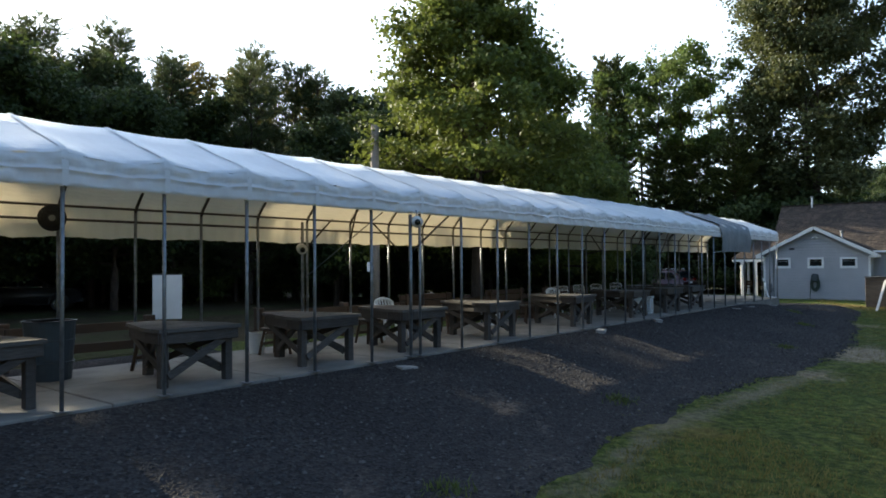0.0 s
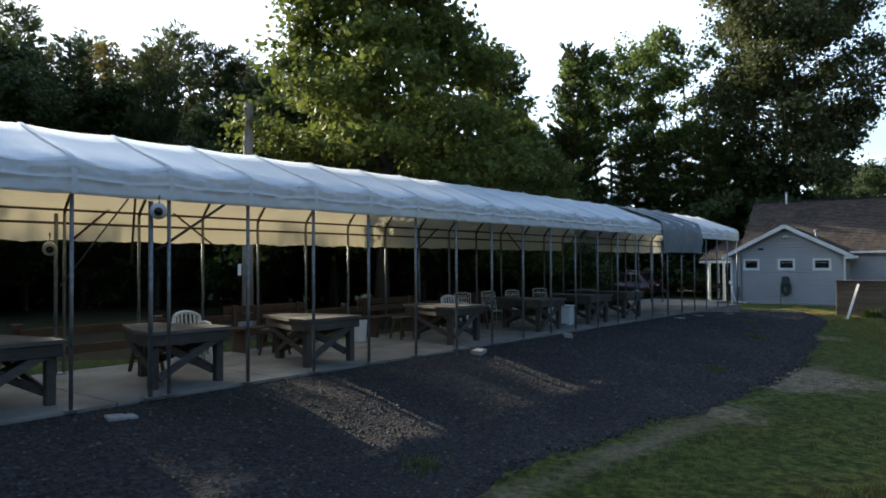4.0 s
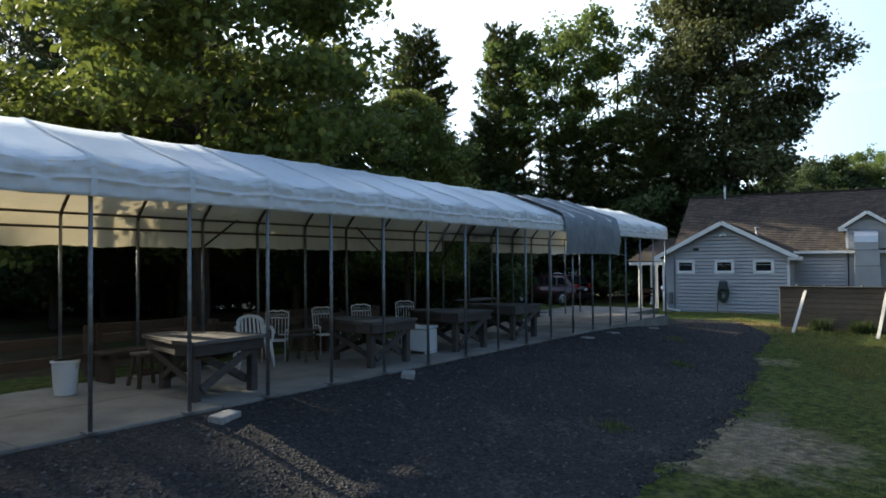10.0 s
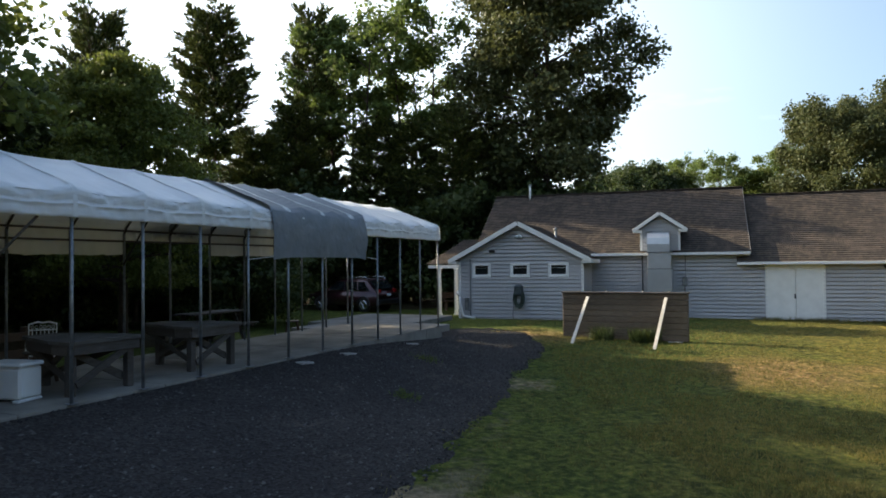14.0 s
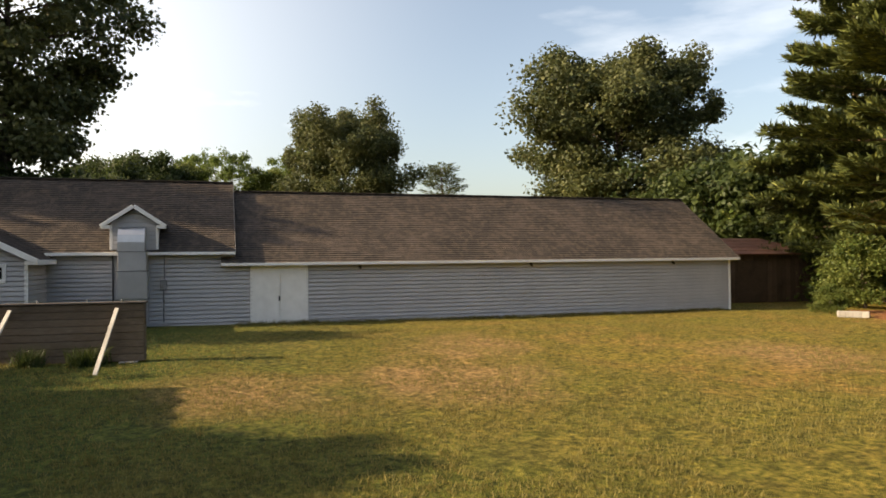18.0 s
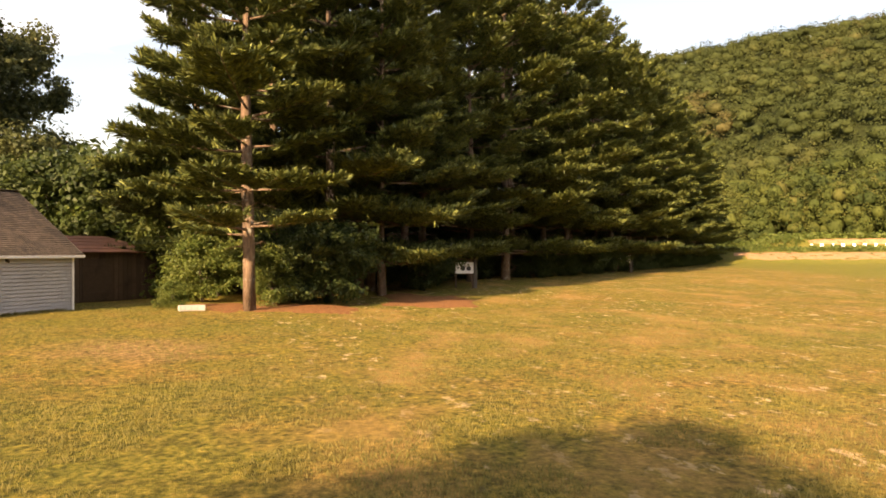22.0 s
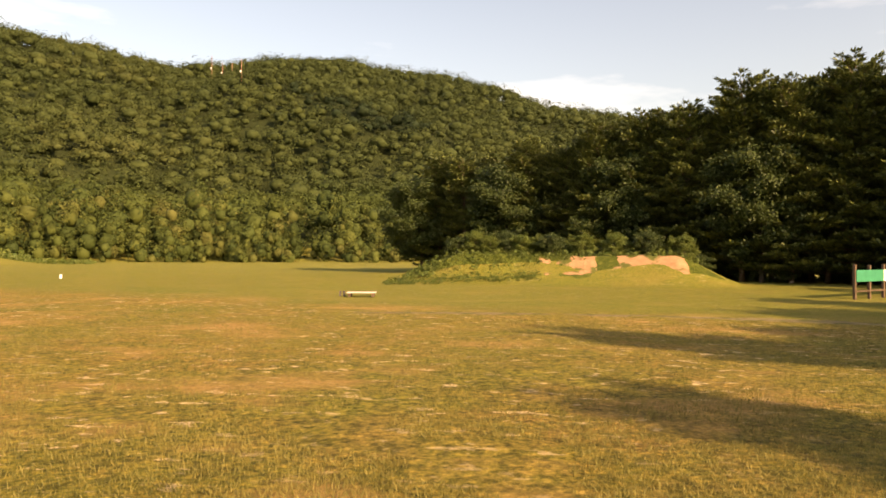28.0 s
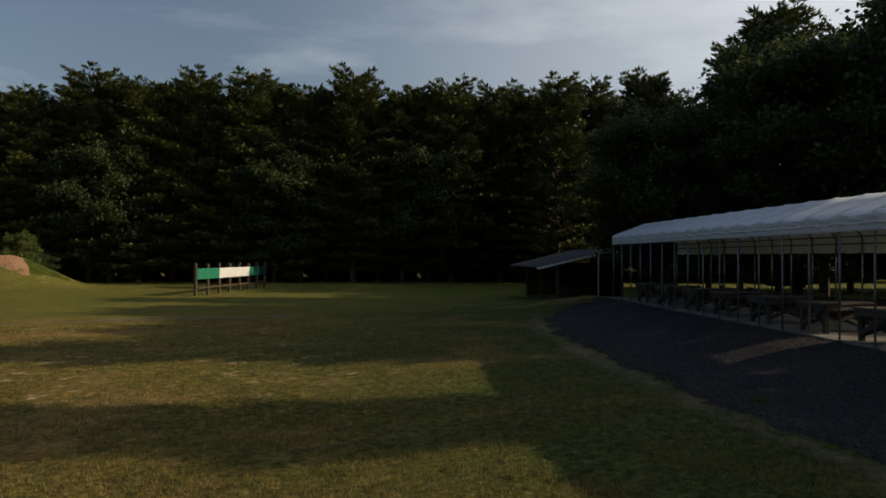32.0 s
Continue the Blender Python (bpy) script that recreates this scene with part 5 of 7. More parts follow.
# hose reel hung on the wing
reel = thing("hose_reel", BLD @ pose(-8.02, WINGW - 0.02, 0.0), "green garden hose coiled on a wall hanger", "hose")
part("hanger", box(-0.17, 0.17, -0.22, 0.0, 0.58, 1.02, 0.07), BARREL, reel)
for q in range(20):
    rx, rz, yy = 0.10 + 0.026 * (q % 5), 0.26 + 0.032 * (q % 5), -0.05 - 0.034 * (q // 5)
    part("hose_loop", tube([(rx * math.cos(a) + 0.012 * math.sin(q * 2.1), yy, 0.50 + rz * math.sin(a) + 0.012 * math.sin(3 * a + q)) for a in np.linspace(0, 2 * math.pi, 23)], 0.017, 6, cap=False), HOSE, reel, smooth=True)
part("hose_end", tube([(-0.2, -0.08, 0.5), (-0.22, -0.1, 0.1), (-0.24, -0.12, -0.2), (-0.2, -0.16, -0.30)], 0.016, 6), HOSE, reel, smooth=True)
# downpipes and wall boxes
dp = thing("downpipe", BLD.copy(), "white rain pipe bent at the wing corner", "downpipe")
part("pipe", tube([(WS0 + 0.02, WINGW - 0.07, 0.55), (WS0 + 0.05, WINGW - 0.09, 0.25), (WS0 + 0.18, WINGW - 0.12, -0.22), (WS0 + 0.72, WINGW - 0.30, -0.29)], 0.05, 8), WHITE, dp, smooth=True)
part("bend", tube([(WS0 - 0.1, WINGW + 0.05, 0.72), (WS0 - 0.08, WINGW - 0.06, 0.68), (WS0 + 0.02, WINGW - 0.07, 0.55)], 0.055, 8), WHITE, dp, smooth=True)
cond = thing("conduit", BLD.copy(), "grey conduit and meter box on the siding", "conduit")
part("pipe", tube([(-10.0, WINGW - 0.04, -0.35), (-10.0, WINGW - 0.04, 2.05)], 0.025, 8), STEEL, cond)
part("meter_box", box(-10.22, -10.08, WINGW - 0.12, WINGW - 0.0, 0.0, 0.5, 0.01), STEEL, cond)
part("pipe", tube([(-3.55, MAINW - 0.05, -0.3), (-3.55, MAINW - 0.05, 2.1)], 0.022, 8), BLACK, cond)
ebox = thing("meter_box", BLD @ pose(-1.95, MAINW - 0.02, 0.9), "grey electric meter box on the siding", "meter box")
part("case", box(-0.1, 0.1, -0.12, 0.0, 0.0, 0.36, 0.01), STEEL, ebox)
part("conduit", tube([(0.0, -0.03, -1.1), (0.0, -0.03, 0.0)], 0.022, 8), STEEL, ebox)
part("conduit", tube([(0.03, -0.03, 0.36), (0.03, -0.03, 1.2)], 0.018, 8), STEEL, ebox)

# dormer and air duct
D0, D1 = -3.42, -1.98
DPK, DTOP = (D0 + D1) / 2, 3.66
dorm = thing("dormer", BLD @ pose(-0.15, 0, 0.08), "small grey-sided dormer with white gable trim", "dormer")
bm = bmesh.new()
dv = [bm.verts.new((s, MAINW - 0.30, z)) for s, z in ((D0, 2.22), (D1, 2.22), (D1, 3.12), (DPK, DTOP - 0.10), (D0, 3.12))]
dw = [bm.verts.new((v.co.x, MAINW + 2.4, v.co.z)) for v in dv]
bm.faces.new(dv)
bm.faces.new(dw[::-1])
for i in range(5):
    bm.faces.new((dv[i], dw[i], dw[(i + 1) % 5], dv[(i + 1) % 5]))
part("body", bm, SIDING, dorm)
siding_wall("front_wall", D0, D1, 2.20, lambda s: 3.12 + (DTOP - 0.10 - 3.12) * (1 - abs(s - DPK) / ((D1 - D0) / 2)), parent=dorm, m=pose(0, MAINW - 0.304, 0))
roof_slope("dormer_roof", (D1 + 0.27, MAINW - 0.55, 3.02), (D1 + 0.27, MAINW + 2.4, 3.02), (DPK, MAINW + 2.4, DTOP + 0.06), (DPK, MAINW - 0.55, DTOP + 0.06), parent=dorm)
roof_slope("dormer_roof", (D0 - 0.27, MAINW + 2.4, 3.02), (D0 - 0.27, MAINW - 0.55, 3.02), (DPK, MAINW - 0.55, DTOP + 0.06), (DPK, MAINW + 2.4, DTOP + 0.06), parent=dorm)
for sg, s0 in ((1, D1 + 0.29), (-1, D0 - 0.29)):
    part("rake_board", bar((s0, MAINW - 0.565, 2.99), (DPK + sg * 0.01, MAINW - 0.565, DTOP + 0.01), 0.03, 0.13), WHITE, dorm)
    part("eave_return", box(min(s0, s0 - sg * 0.3), max(s0, s0 - sg * 0.3), MAINW - 0.55, MAINW - 0.32, 2.92, 3.03, 0.006), WHITE, dorm)
    part("corner_trim", box(s0 - sg * 0.29 - 0.04, s0 - sg * 0.29 + 0.04, MAINW - 0.335, MAINW - 0.28, 2.22, 3.05, 0.004), WHITE, dorm)
duct = thing("air_duct", BLD @ pose(-0.15, 0, 0.04), "bare sheet-metal air duct running down from the dormer", "air duct")
q0, q1 = -3.17, -2.34
prof = [(MAINW - 0.30, 3.02), (MAINW - 0.42, 3.02), (MAINW - 0.62, 2.93), (MAINW - 0.74, 2.75), (MAINW - 0.78, 2.5), (MAINW - 0.78, 2.2), (MAINW - 0.30, 2.2)]
bm = bmesh.new()
va = [bm.verts.new((q0, y, z)) for y, z in prof]
vb = [bm.verts.new((q1, y, z)) for y, z in prof]
bm.faces.new(va[::-1])
bm.faces.new(vb)
for i in range(len(prof)):
    j = (i + 1) % len(prof)
    bm.faces.new((va[i], va[j], vb[j], vb[i]))
part("elbow", bm, DUCT, duct)
for z0, z1, g in ((1.55, 2.19, 0.0), (0.62, 1.54, 0.03), (-0.25, 0.61, 0.0)):
    part("duct_section", box(q0 - 0.02 + 0.02 * z0, q1 + 0.05 + g, MAINW - 0.80 - g, MAINW - 0.05, z0, z1, 0.008), DUCT, duct)
    part("flange", box(q0 - 0.05, q1 + 0.09, MAINW - 0.84, MAINW - 0.04, z1 - 0.02, z1 + 0.012, 0.004), STEEL, duct)
# roof vents
for s, w_, z, h in ((-7.0, MAINW - 0.2, 2.55, 0.9), (-8.9, RW - 0.2, 4.95, 0.75)):
    vp = thing("vent_pipe", BLD @ pose(s, w_, z), "thin roof vent pipe with a cap", "vent pipe", "roof vents")
    part("pipe", tube([(0, 0, -0.3), (0, 0, h * 0.8)], 0.05, 10), STEEL if h > 0.8 else WHITE, vp, smooth=True)
    part("cap", tube([(0, 0, h * 0.72), (0, 0, h * 0.8), (0, 0, h * 0.86)], [0.09, 0.09, 0.02], 10), STEEL, vp)
for s in (4.9, 11.9, 18.6):
    sv = thing("soffit_lamp", BLD @ pose(s, MAINW - 0.02, EAVE_L - 0.16), "small dark lamp under the long eave", "lamp", "soffit lamps")
    part("base", box(-0.05, 0.05, -0.04, 0.0, -0.05, 0.05, 0.006), BLACK, sv)
    part("head", tube([(0, -0.04, -0.01), (0, -0.12, -0.05)], [0.035, 0.05], 8), BLACK, sv)
part("antenna_mast", tube([(-3.5, RW + 2.0, 3.5), (-3.5, RW + 2.0, 5.22)], 0.06, 8), STEEL, house)

# porch at the far end of the wing
porch = thing("porch", BLD.copy(), "open porch with white posts and a shingled roof", "porch")
roof_slope("porch_roof", (-12.6, 1.75, 1.85), (-10.2, 1.75, 1.85), (-10.2, 4.3, 2.95), (-11.7, 4.3, 2.95), parent=porch)
roof_slope("porch_roof", (-12.6, 6.8, 1.85), (-12.6, 1.75, 1.85), (-11.7, 4.3, 2.95), (-11.7, 4.32, 2.95), parent=porch)
part("beam", box(-12.55, -10.45, 1.78, 1.92, 1.66, 1.83, 0.008), WHITE, porch)
part("beam", box(-12.55, -12.4, 1.93, 6.8, 1.66, 1.83, 0.008), WHITE, porch)
part("ceiling", box(-12.39, -10.4, 1.93, 6.8, 1.78, 1.81), WHITE, porch)
for s, w_ in ((-12.05, 1.86), (-11.3, 1.86), (-12.47, 5.6)):
    part("post", tube([(s, w_, -0.45), (s, w_, -0.30), (s, w_, -0.29), (s, w_, 1.58), (s, w_, 1.60), (s, w_, 1.68)], [0.12, 0.12, 0.085, 0.075, 0.11, 0.11], 14), WHITE, porch)
bench2 = copy_thing(pb, BLD @ pose(-11.9, 4.5, -0.33, 0, 0, 30))
# utility mast with cables near the porch
mast = thing("service_mast", BLD @ pose(-10.9, 8.0, -0.3), "thin service mast with an insulator head", "mast")
part("mast_tube", tube([(0, 0, 0), (0, 0, 4.9)], 0.05, 8), STEEL, mast)
part("arm", box(-0.02, 0.3, -0.03, 0.03, 4.4, 4.45), STEEL, mast)
part("head", tube([(0, 0, 4.9), (0, 0, 5.05)], [0.09, 0.03], 8), STEEL, mast)

# ---- leaning timber wall in front of the building ----
bar_c = Matrix.Translation((19.85, 29.75, 0)) @ pose(0, 0, 0, 0, 0, -40)
bz = on(19.85, 29.75) - 0.10
tw = thing("timber_barrier", bar_c, "stacked weathered timber barrier propped by pale boards", "barrier")
BL = 1.80
for q in range(8):
    z = bz + 0.10 + q * 0.168
    part("timber", box(-BL, BL, -0.13, 0.13, z, z + 0.162, 0.012), SLEEPER, tw)
part("cap_board", box(-BL - 0.03, BL + 0.03, -0.17, 0.17, bz + 0.10 + 8 * 0.168, bz + 0.14 + 8 * 0.168, 0.008), GREYWOOD, tw)
for sx in (-0.75, 0.5, 1.45):
    part("foot_block", box(sx - 0.2, sx + 0.2, -0.2, 0.15, bz - 0.1, bz + 0.10, 0.012), CINDER, tw)
for sx in (-BL + 0.5, -0.5, 0.55, BL - 0.5):
    part("bolt_head", tube([(sx, 0, bz + 1.48), (sx, 0, bz + 1.535)], 0.035, 8), STEEL, tw)
for sx in (-1.02, 1.22):
    top = Vector((sx, -0.18, bz + 1.34))
    foot = Vector((sx - 0.16, -1.55, 0))
    pw = bar_c @ foot
    foot.z = on(pw.x, pw.y) - 0.03
    part("prop_board", bar(foot, top, 0.09, 0.04), PALEWOOD, tw)

# ---- parked car ----
def car(m, paint, label):
    e = thing("parked_car", m, label, "car", "parked cars")
    side = [(-2.2, 0.42), (-2.24, 0.62), (-2.18, 0.86), (-1.55, 0.98), (-1.05, 1.05), (-0.45, 1.50), (-0.15, 1.60), (0.9, 1.63), (1.55, 1.55), (2.02, 1.08), (2.2, 0.98), (2.26, 0.65), (2.2, 0.40), (1.80, 0.30), (-1.8, 0.30)]
    bm = bmesh.new()
    rows = []
    for y, sc, dz in ((-0.90, 0.0, 0), (-0.86, 1.0, 0), (0.86, 1.0, 0), (0.90, 0.0, 0)):
        rows.append([bm.verts.new((x, y * (1.0 - 0.17 * max(0, z - 0.95)), z)) for x, z in side])
    for a, b in zip(rows, rows[1:]):
        for i in range(len(side)):
            j = (i + 1) % len(side)
            bm.faces.new((a[i], a[j], b[j], b[i]))
    bm.faces.new(rows[0][::-1])
    bm.faces.new(rows[-1])
    bmesh.ops.recalc_face_normals(bm, faces=bm.faces)
    bmesh.ops.bevel(bm, geom=[e_ for e_ in bm.edges if e_.calc_face_angle(0) > 0.35], offset=0.04, segments=2, affect="EDGES")
    part("body", bm, paint, e, smooth=True)
    for sy in (-1, 1):
        for x0, x1, x2, x3 in ((-0.92, 0.12, -0.40, 0.10), (0.20, 0.98, 0.20, 0.92), (1.06, 1.72, 1.00, 1.38)):
            bm = bmesh.new()
            f = [bm.verts.new((x, sy * y, z)) for x, y, z in ((x0, 0.905, 1.06), (x1, 0.905, 1.06), (x3, 0.835, 1.48), (x2, 0.835, 1.48))]
            f2 = [bm.verts.new((v.co.x, v.co.y - sy * 0.05, v.co.z)) for v in f]
            bm.faces.new(f)
            bm.faces.new(f2[::-1])
            for i in range(4):
                bm.faces.new((f[i], f2[i], f2[(i + 1) % 4], f[(i + 1) % 4]))
            bmesh.ops.recalc_face_normals(bm, faces=bm.faces)
            part("side_window", bm, GLASS, e)
        part("window_trim", tube([(-1.0, sy * 0.915, 1.05), (1.78, sy * 0.915, 1.06), (1.45, sy * 0.84, 1.49)], 0.014, 6), CHROME, e)
        part("roof_rail", tube([(-0.35, sy * 0.70, 1.60), (-0.2, sy * 0.70, 1.70), (1.35, sy * 0.70, 1.70), (1.5, sy * 0.70, 1.61)], 0.02, 6), CHROME, e, smooth=True)
        part("mirror", box(-0.95, -0.75, sy * 0.92 - 0.03 * (1 - sy), sy * 0.92 + 0.12 * sy + 0.03 * (1 - sy), 1.02, 1.16, 0.03) if sy > 0 else box(-0.95, -0.75, -1.06, -0.92, 1.02, 1.16, 0.03), paint, e)
        part("tail_lamp", box(2.05, 2.2, sy * 0.62 - 0.12, sy * 0.62 + 0.12, 0.92, 1.12, 0.03), TAILRED, e)
        part("head_lamp", box(-2.24, -2.05, sy * 0.62 - 0.16, sy * 0.62 + 0.16, 0.70, 0.86, 0.03), GLASS, e)
        for x in (-1.38, 1.38):
            wh = part("wheel", tube([(x, sy * 0.68, 0.35), (x, sy * 0.70, 0.35), (x, sy * 0.90, 0.35), (x, sy * 0.92, 0.35)], [0.30, 0.35, 0.35, 0.30], 22), RUBBER, e, smooth=False)
            part("rim", tube([(x, sy * 0.915, 0.35), (x, sy * 0.935, 0.35)], [0.24, 0.21], 20), CHROME, wh)
            for q in range(5):
                a = q * 1.2566
                part("spoke", bar((x, sy * 0.94, 0.35), (x + 0.2 * math.cos(a), sy * 0.94, 0.35 + 0.2 * math.sin(a)), 0.035, 0.02), CHROME, wh)
            part("wheel_arch", tube([(x + 0.40 * math.cos(a), sy * 0.90, 0.35 + 0.40 * math.sin(a)) for a in np.linspace(0, math.pi, 11)], 0.035, 6), BLACK, e)
    part("windscreen", bar((-1.08, 0, 1.07), (-0.42, 0, 1.535), 1.44, 0.03), GLASS, e)
    part("rear_window", bar((2.02, 0, 1.12), (1.62, 0, 1.53), 1.36, 0.03), GLASS, e)
    part("bumper", box(2.12, 2.30, -0.82, 0.82, 0.38, 0.62, 0.05), BLACK, e)
    part("bumper", box(-2.32, -2.12, -0.82, 0.82, 0.36, 0.58, 0.05), BLACK, e)
    part("number_plate", box(2.262, 2.275, -0.15, 0.15, 0.78, 0.9), WHITEPLASTIC, e)
    return e


cx, cy = 14.4, 47.0
car(Matrix.Translation((cx, cy, on(cx, cy))) @ pose(0, 0, 0, 0, 0, -48.7), REDPAINT, "dark maroon sport utility car with roof rails, parked")
cx, cy = -17.8, 30.2
car(Matrix.Translation((cx, cy, on(cx, cy))) @ pose(0, 0, 0, 0, 0, 200), BLACK, "dark parked car under the trees behind the canopy")

x, y = 11.2, 46.5
ns = thing("notice_sign", Matrix.Translation((x, y, on(x, y))) @ pose(0, 0, 0, 0, 0, 8), "small pale notice sign on a short stake", "sign")
part("board", box(-0.26, 0.26, -0.02, 0.0, 0.75, 1.15, 0.008), WHITEPLASTIC, ns)
part("stake", box(-0.03, 0.03, 0.001, 0.05, -0.2, 1.12, 0.004), BROWNWOOD, ns)
for q in range(3):
    part("text_bar", box(-0.2, 0.2 - 0.06 * q, -0.026, -0.021, 1.04 - q * 0.1, 1.07 - q * 0.1), NAVY, ns)

# ---- things of the range ----
def target_sign(h0, r0, h1, r1):
    """The long green and white board on posts."""
    xa, ya = polar(h0, r0)
    xb, yb = polar(h1, r1)
    L = math.hypot(xb - xa, yb - ya)
    m = Matrix.Translation((xa, ya, on(xa, ya))) @ pose(0, 0, 0, 0, 0, math.degrees(math.atan2(yb - ya, xb - xa)))
    e = thing("range_board", m, "long green and white board on wooden posts", "board")
    n = 7
    for i in range(n + 1):
        x = L * i / n
        part("post", box(x - 0.09, x + 0.09, 0.035, 0.2, -0.3, 2.15 - 0.05 * (i % 2), 0.015), BROWNWOOD, e)
    cuts = [(0.0, 0.27, GREENPAINT), (0.27, 0.71, WHITE), (0.71, 0.88, GREENPAINT), (0.88, 1.0, NAVY)]
    for a, b, mat in cuts:
        k = max(1, round((b - a) * 10))
        for q in range(k):
            part("panel", box(L * (a + (b - a) * q / k) + 0.006, L * (a + (b - a) * (q + 1) / k) - 0.006, -0.012, 0.03, 1.08, 1.80, 0.006), mat, e)
    part("lower_rail", box(0, L, 0.0, 0.034, 0.45, 0.55, 0.01), BROWNWOOD, e)


target_sign(203.5, 50.0, 208.6, 63.0)

for hd, r, sz, lab in ((103.8, 50.5, 1.0, "white target box with two dark holes on a wooden stand"), (116.5, 97.0, 1.25, "white target box on a wooden stand by the pines")):
    x, y = polar(hd, r)
    tb = thing("target_box", Matrix.Translation((x, y, on(x, y))) @ pose(0, 0, 0, 0, 0, -hd + 8) @ Matrix.Scale(sz, 4), lab, "target stand", "target boxes")
    part("panel", box(-0.72, 0.62, 0.0, 0.07, 1.05, 1.85, 0.01), WHITE, tb)
    part("side_board", box(0.64, 0.86, -0.05, 0.6, 0.0, 2.0, 0.01), GREYWOOD, tb)
    part("roof_board", box(-0.8, 0.9, -0.1, 0.7, 2.0, 2.05, 0.01), BROWNWOOD, tb)
    for sx in (-0.16, 0.26):
        part("dark_hole", tube([(sx, -0.012, 1.42), (sx, 0.0, 1.42)], 0.17, 18), BLACK, tb)
    for sx in (-0.66, 0.56):
        part("post", box(sx - 0.06, sx + 0.06, 0.08, 0.2, -0.2, 1.99, 0.01), BROWNWOOD, tb)

x, y = polar(166.6, 47.0)
pf = thing("wooden_platform", Matrix.Translation((x, y, on(x, y))) @ pose(0, 0, 0, 0, 0, 8), "low pale plank platform in the grass", "platform")
for q in range(6):
    part("deck_board", box(-1.0, 0.9, -0.6 + q * 0.2, -0.41 + q * 0.2, 0.26, 0.31, 0.006), PALEWOOD, pf)
for sx in (-0.8, 0.7):
    part("bearer", box(sx - 0.08, sx + 0.08, -0.6, 0.6, 0.0, 0.255, 0.01), BROWNWOOD, pf)
for sx in (1.15, 1.4):
    part("end_post", box(sx - 0.07, sx + 0.07, -0.5, -0.35, 0.0, 0.36, 0.01), GREYWOOD, pf)
x, y = polar(144.9, 88.0)
mk = new("distance_marker", mesh_of(box(-0.5, 0.5, -0.1, 0.1, 0, 0.45, 0.02), "distance_marker", WHITE))
mk.matrix_world = Matrix.Translation((x, y, on(x, y))) @ pose(0, 0, 0, 0, 0, -60)
tagged(mk, "small white marker block in the far grass", "marker")
for i in range(13):
    hd, r = 129.7 + i * 0.66, 208.0
    x, y = polar(hd, r)
    e = thing("bullseye_target", Matrix.Translation((x, y, on(x, y))) @ pose(0, 0, 0, 0, 0, -hd), "small white target sheet on posts on the far bank", "target", "far targets")
    part("sheet", box(-0.35 - 0.12 * (i % 2), 0.35, -0.03, 0.03, 0.55, 1.35), WHITE, e)
    part("post", box(-0.3, -0.22, 0.031, 0.1, -0.2, 1.3), BROWNWOOD, e)
    part("post", box(0.22, 0.3, 0.031, 0.1, -0.2, 1.3), BROWNWOOD, e)


def polar_sheet(name, mat, h0, h1, r0, r1, lift, label, category, seed, nh=60, nr=14, wob=0.5):
    H, R = np.meshgrid(np.linspace(h0, h1, nh), np.linspace(r0, r1, nr))
    X, Y = C0[0] + R * np.sin(np.radians(H)), C0[1] + R * np.cos(np.radians(H))
    th = np.linspace(0, 1, nh)[None, :]
    tr = np.linspace(0, 1, nr)[:, None]
    rim = np.minimum(np.minimum(th, 1 - th) * 6, np.minimum(tr, 1 - tr) * 3)
    n = lattice(X, Y, 1.6, seed) * 0.6 + lattice(X, Y, 0.6, seed + 1) * 0.4
    z = gz(X, Y) + np.clip(lift * (rim + wob * (n - 0.5) * 3 - 0.5) * 2.5, -0.3, lift)
    return tagged(new(name, grid_mesh(name, np.dstack([X, Y, z]), mat)), label, category, kind="structure")


k = Mat("bank_turf", 0.9, spec=0.1).world_co()
c = k.ramp(k.noise(2.5, 6.0, 0.7), (0.3, (0.040, 0.058, 0.012)), (0.55, (0.10, 0.12, 0.022)), (0.75, (0.19, 0.175, 0.045)))
k.color(k.mix(k.step(k.noise(0.5, 4.0), 0.45, 0.65, 0.0, 0.6), c, (0.055, 0.075, 0.016)))
k.bump(k.noise(9.0, 6.0, 0.7), 0.25, 1.0)
polar_sheet("bank_turf", k.m, 168.0, 195.0, 62.6, 74.0, 0.03, "rough green turf over the earth bank", "turf", 21, 120, 40, 0.2)
polar_sheet("sand_face", SANDBANK, 180.6, 185.9, 64.2, 68.0, 0.07, "bare tan sand face scraped into the earth bank", "sand bank", 3, wob=0.5)
polar_sheet("sand_face", SANDBANK, 186.4, 192.6, 63.8, 67.2, 0.07, "bare tan sand face scraped into the earth bank", "sand bank", 6, wob=0.5)
polar_sheet("sand_face", SANDBANK, 124.5, 136.5, 174, 183, 0.12, "long bare sandy face on the far bank", "sand bank", 8, wob=0.3)
polar_sheet("sand_face", SANDBANK, 129.5, 136.3, 211, 217, 0.2, "upper sandy face of the far bank", "sand bank", 9, wob=0.3)
# worn track across the field
polar_sheet("field_track", SOIL, 160, 215, 33.5, 35.0, 0.012, "pale worn wheel track across the field", "track", 11, 120, 8, 1.0)
polar_sheet("pine_litter", LITTER, 82.0, 96.0, 29.5, 36.0, 0.05, "rust-coloured needle litter below the pines", "litter", 12, 60, 20, 0.7)
polar_sheet("pine_litter", LITTER, 96.5, 105.0, 33.5, 44.0, 0.05, "rust-coloured needle litter below the pines", "litter", 14, 60, 20, 0.7)

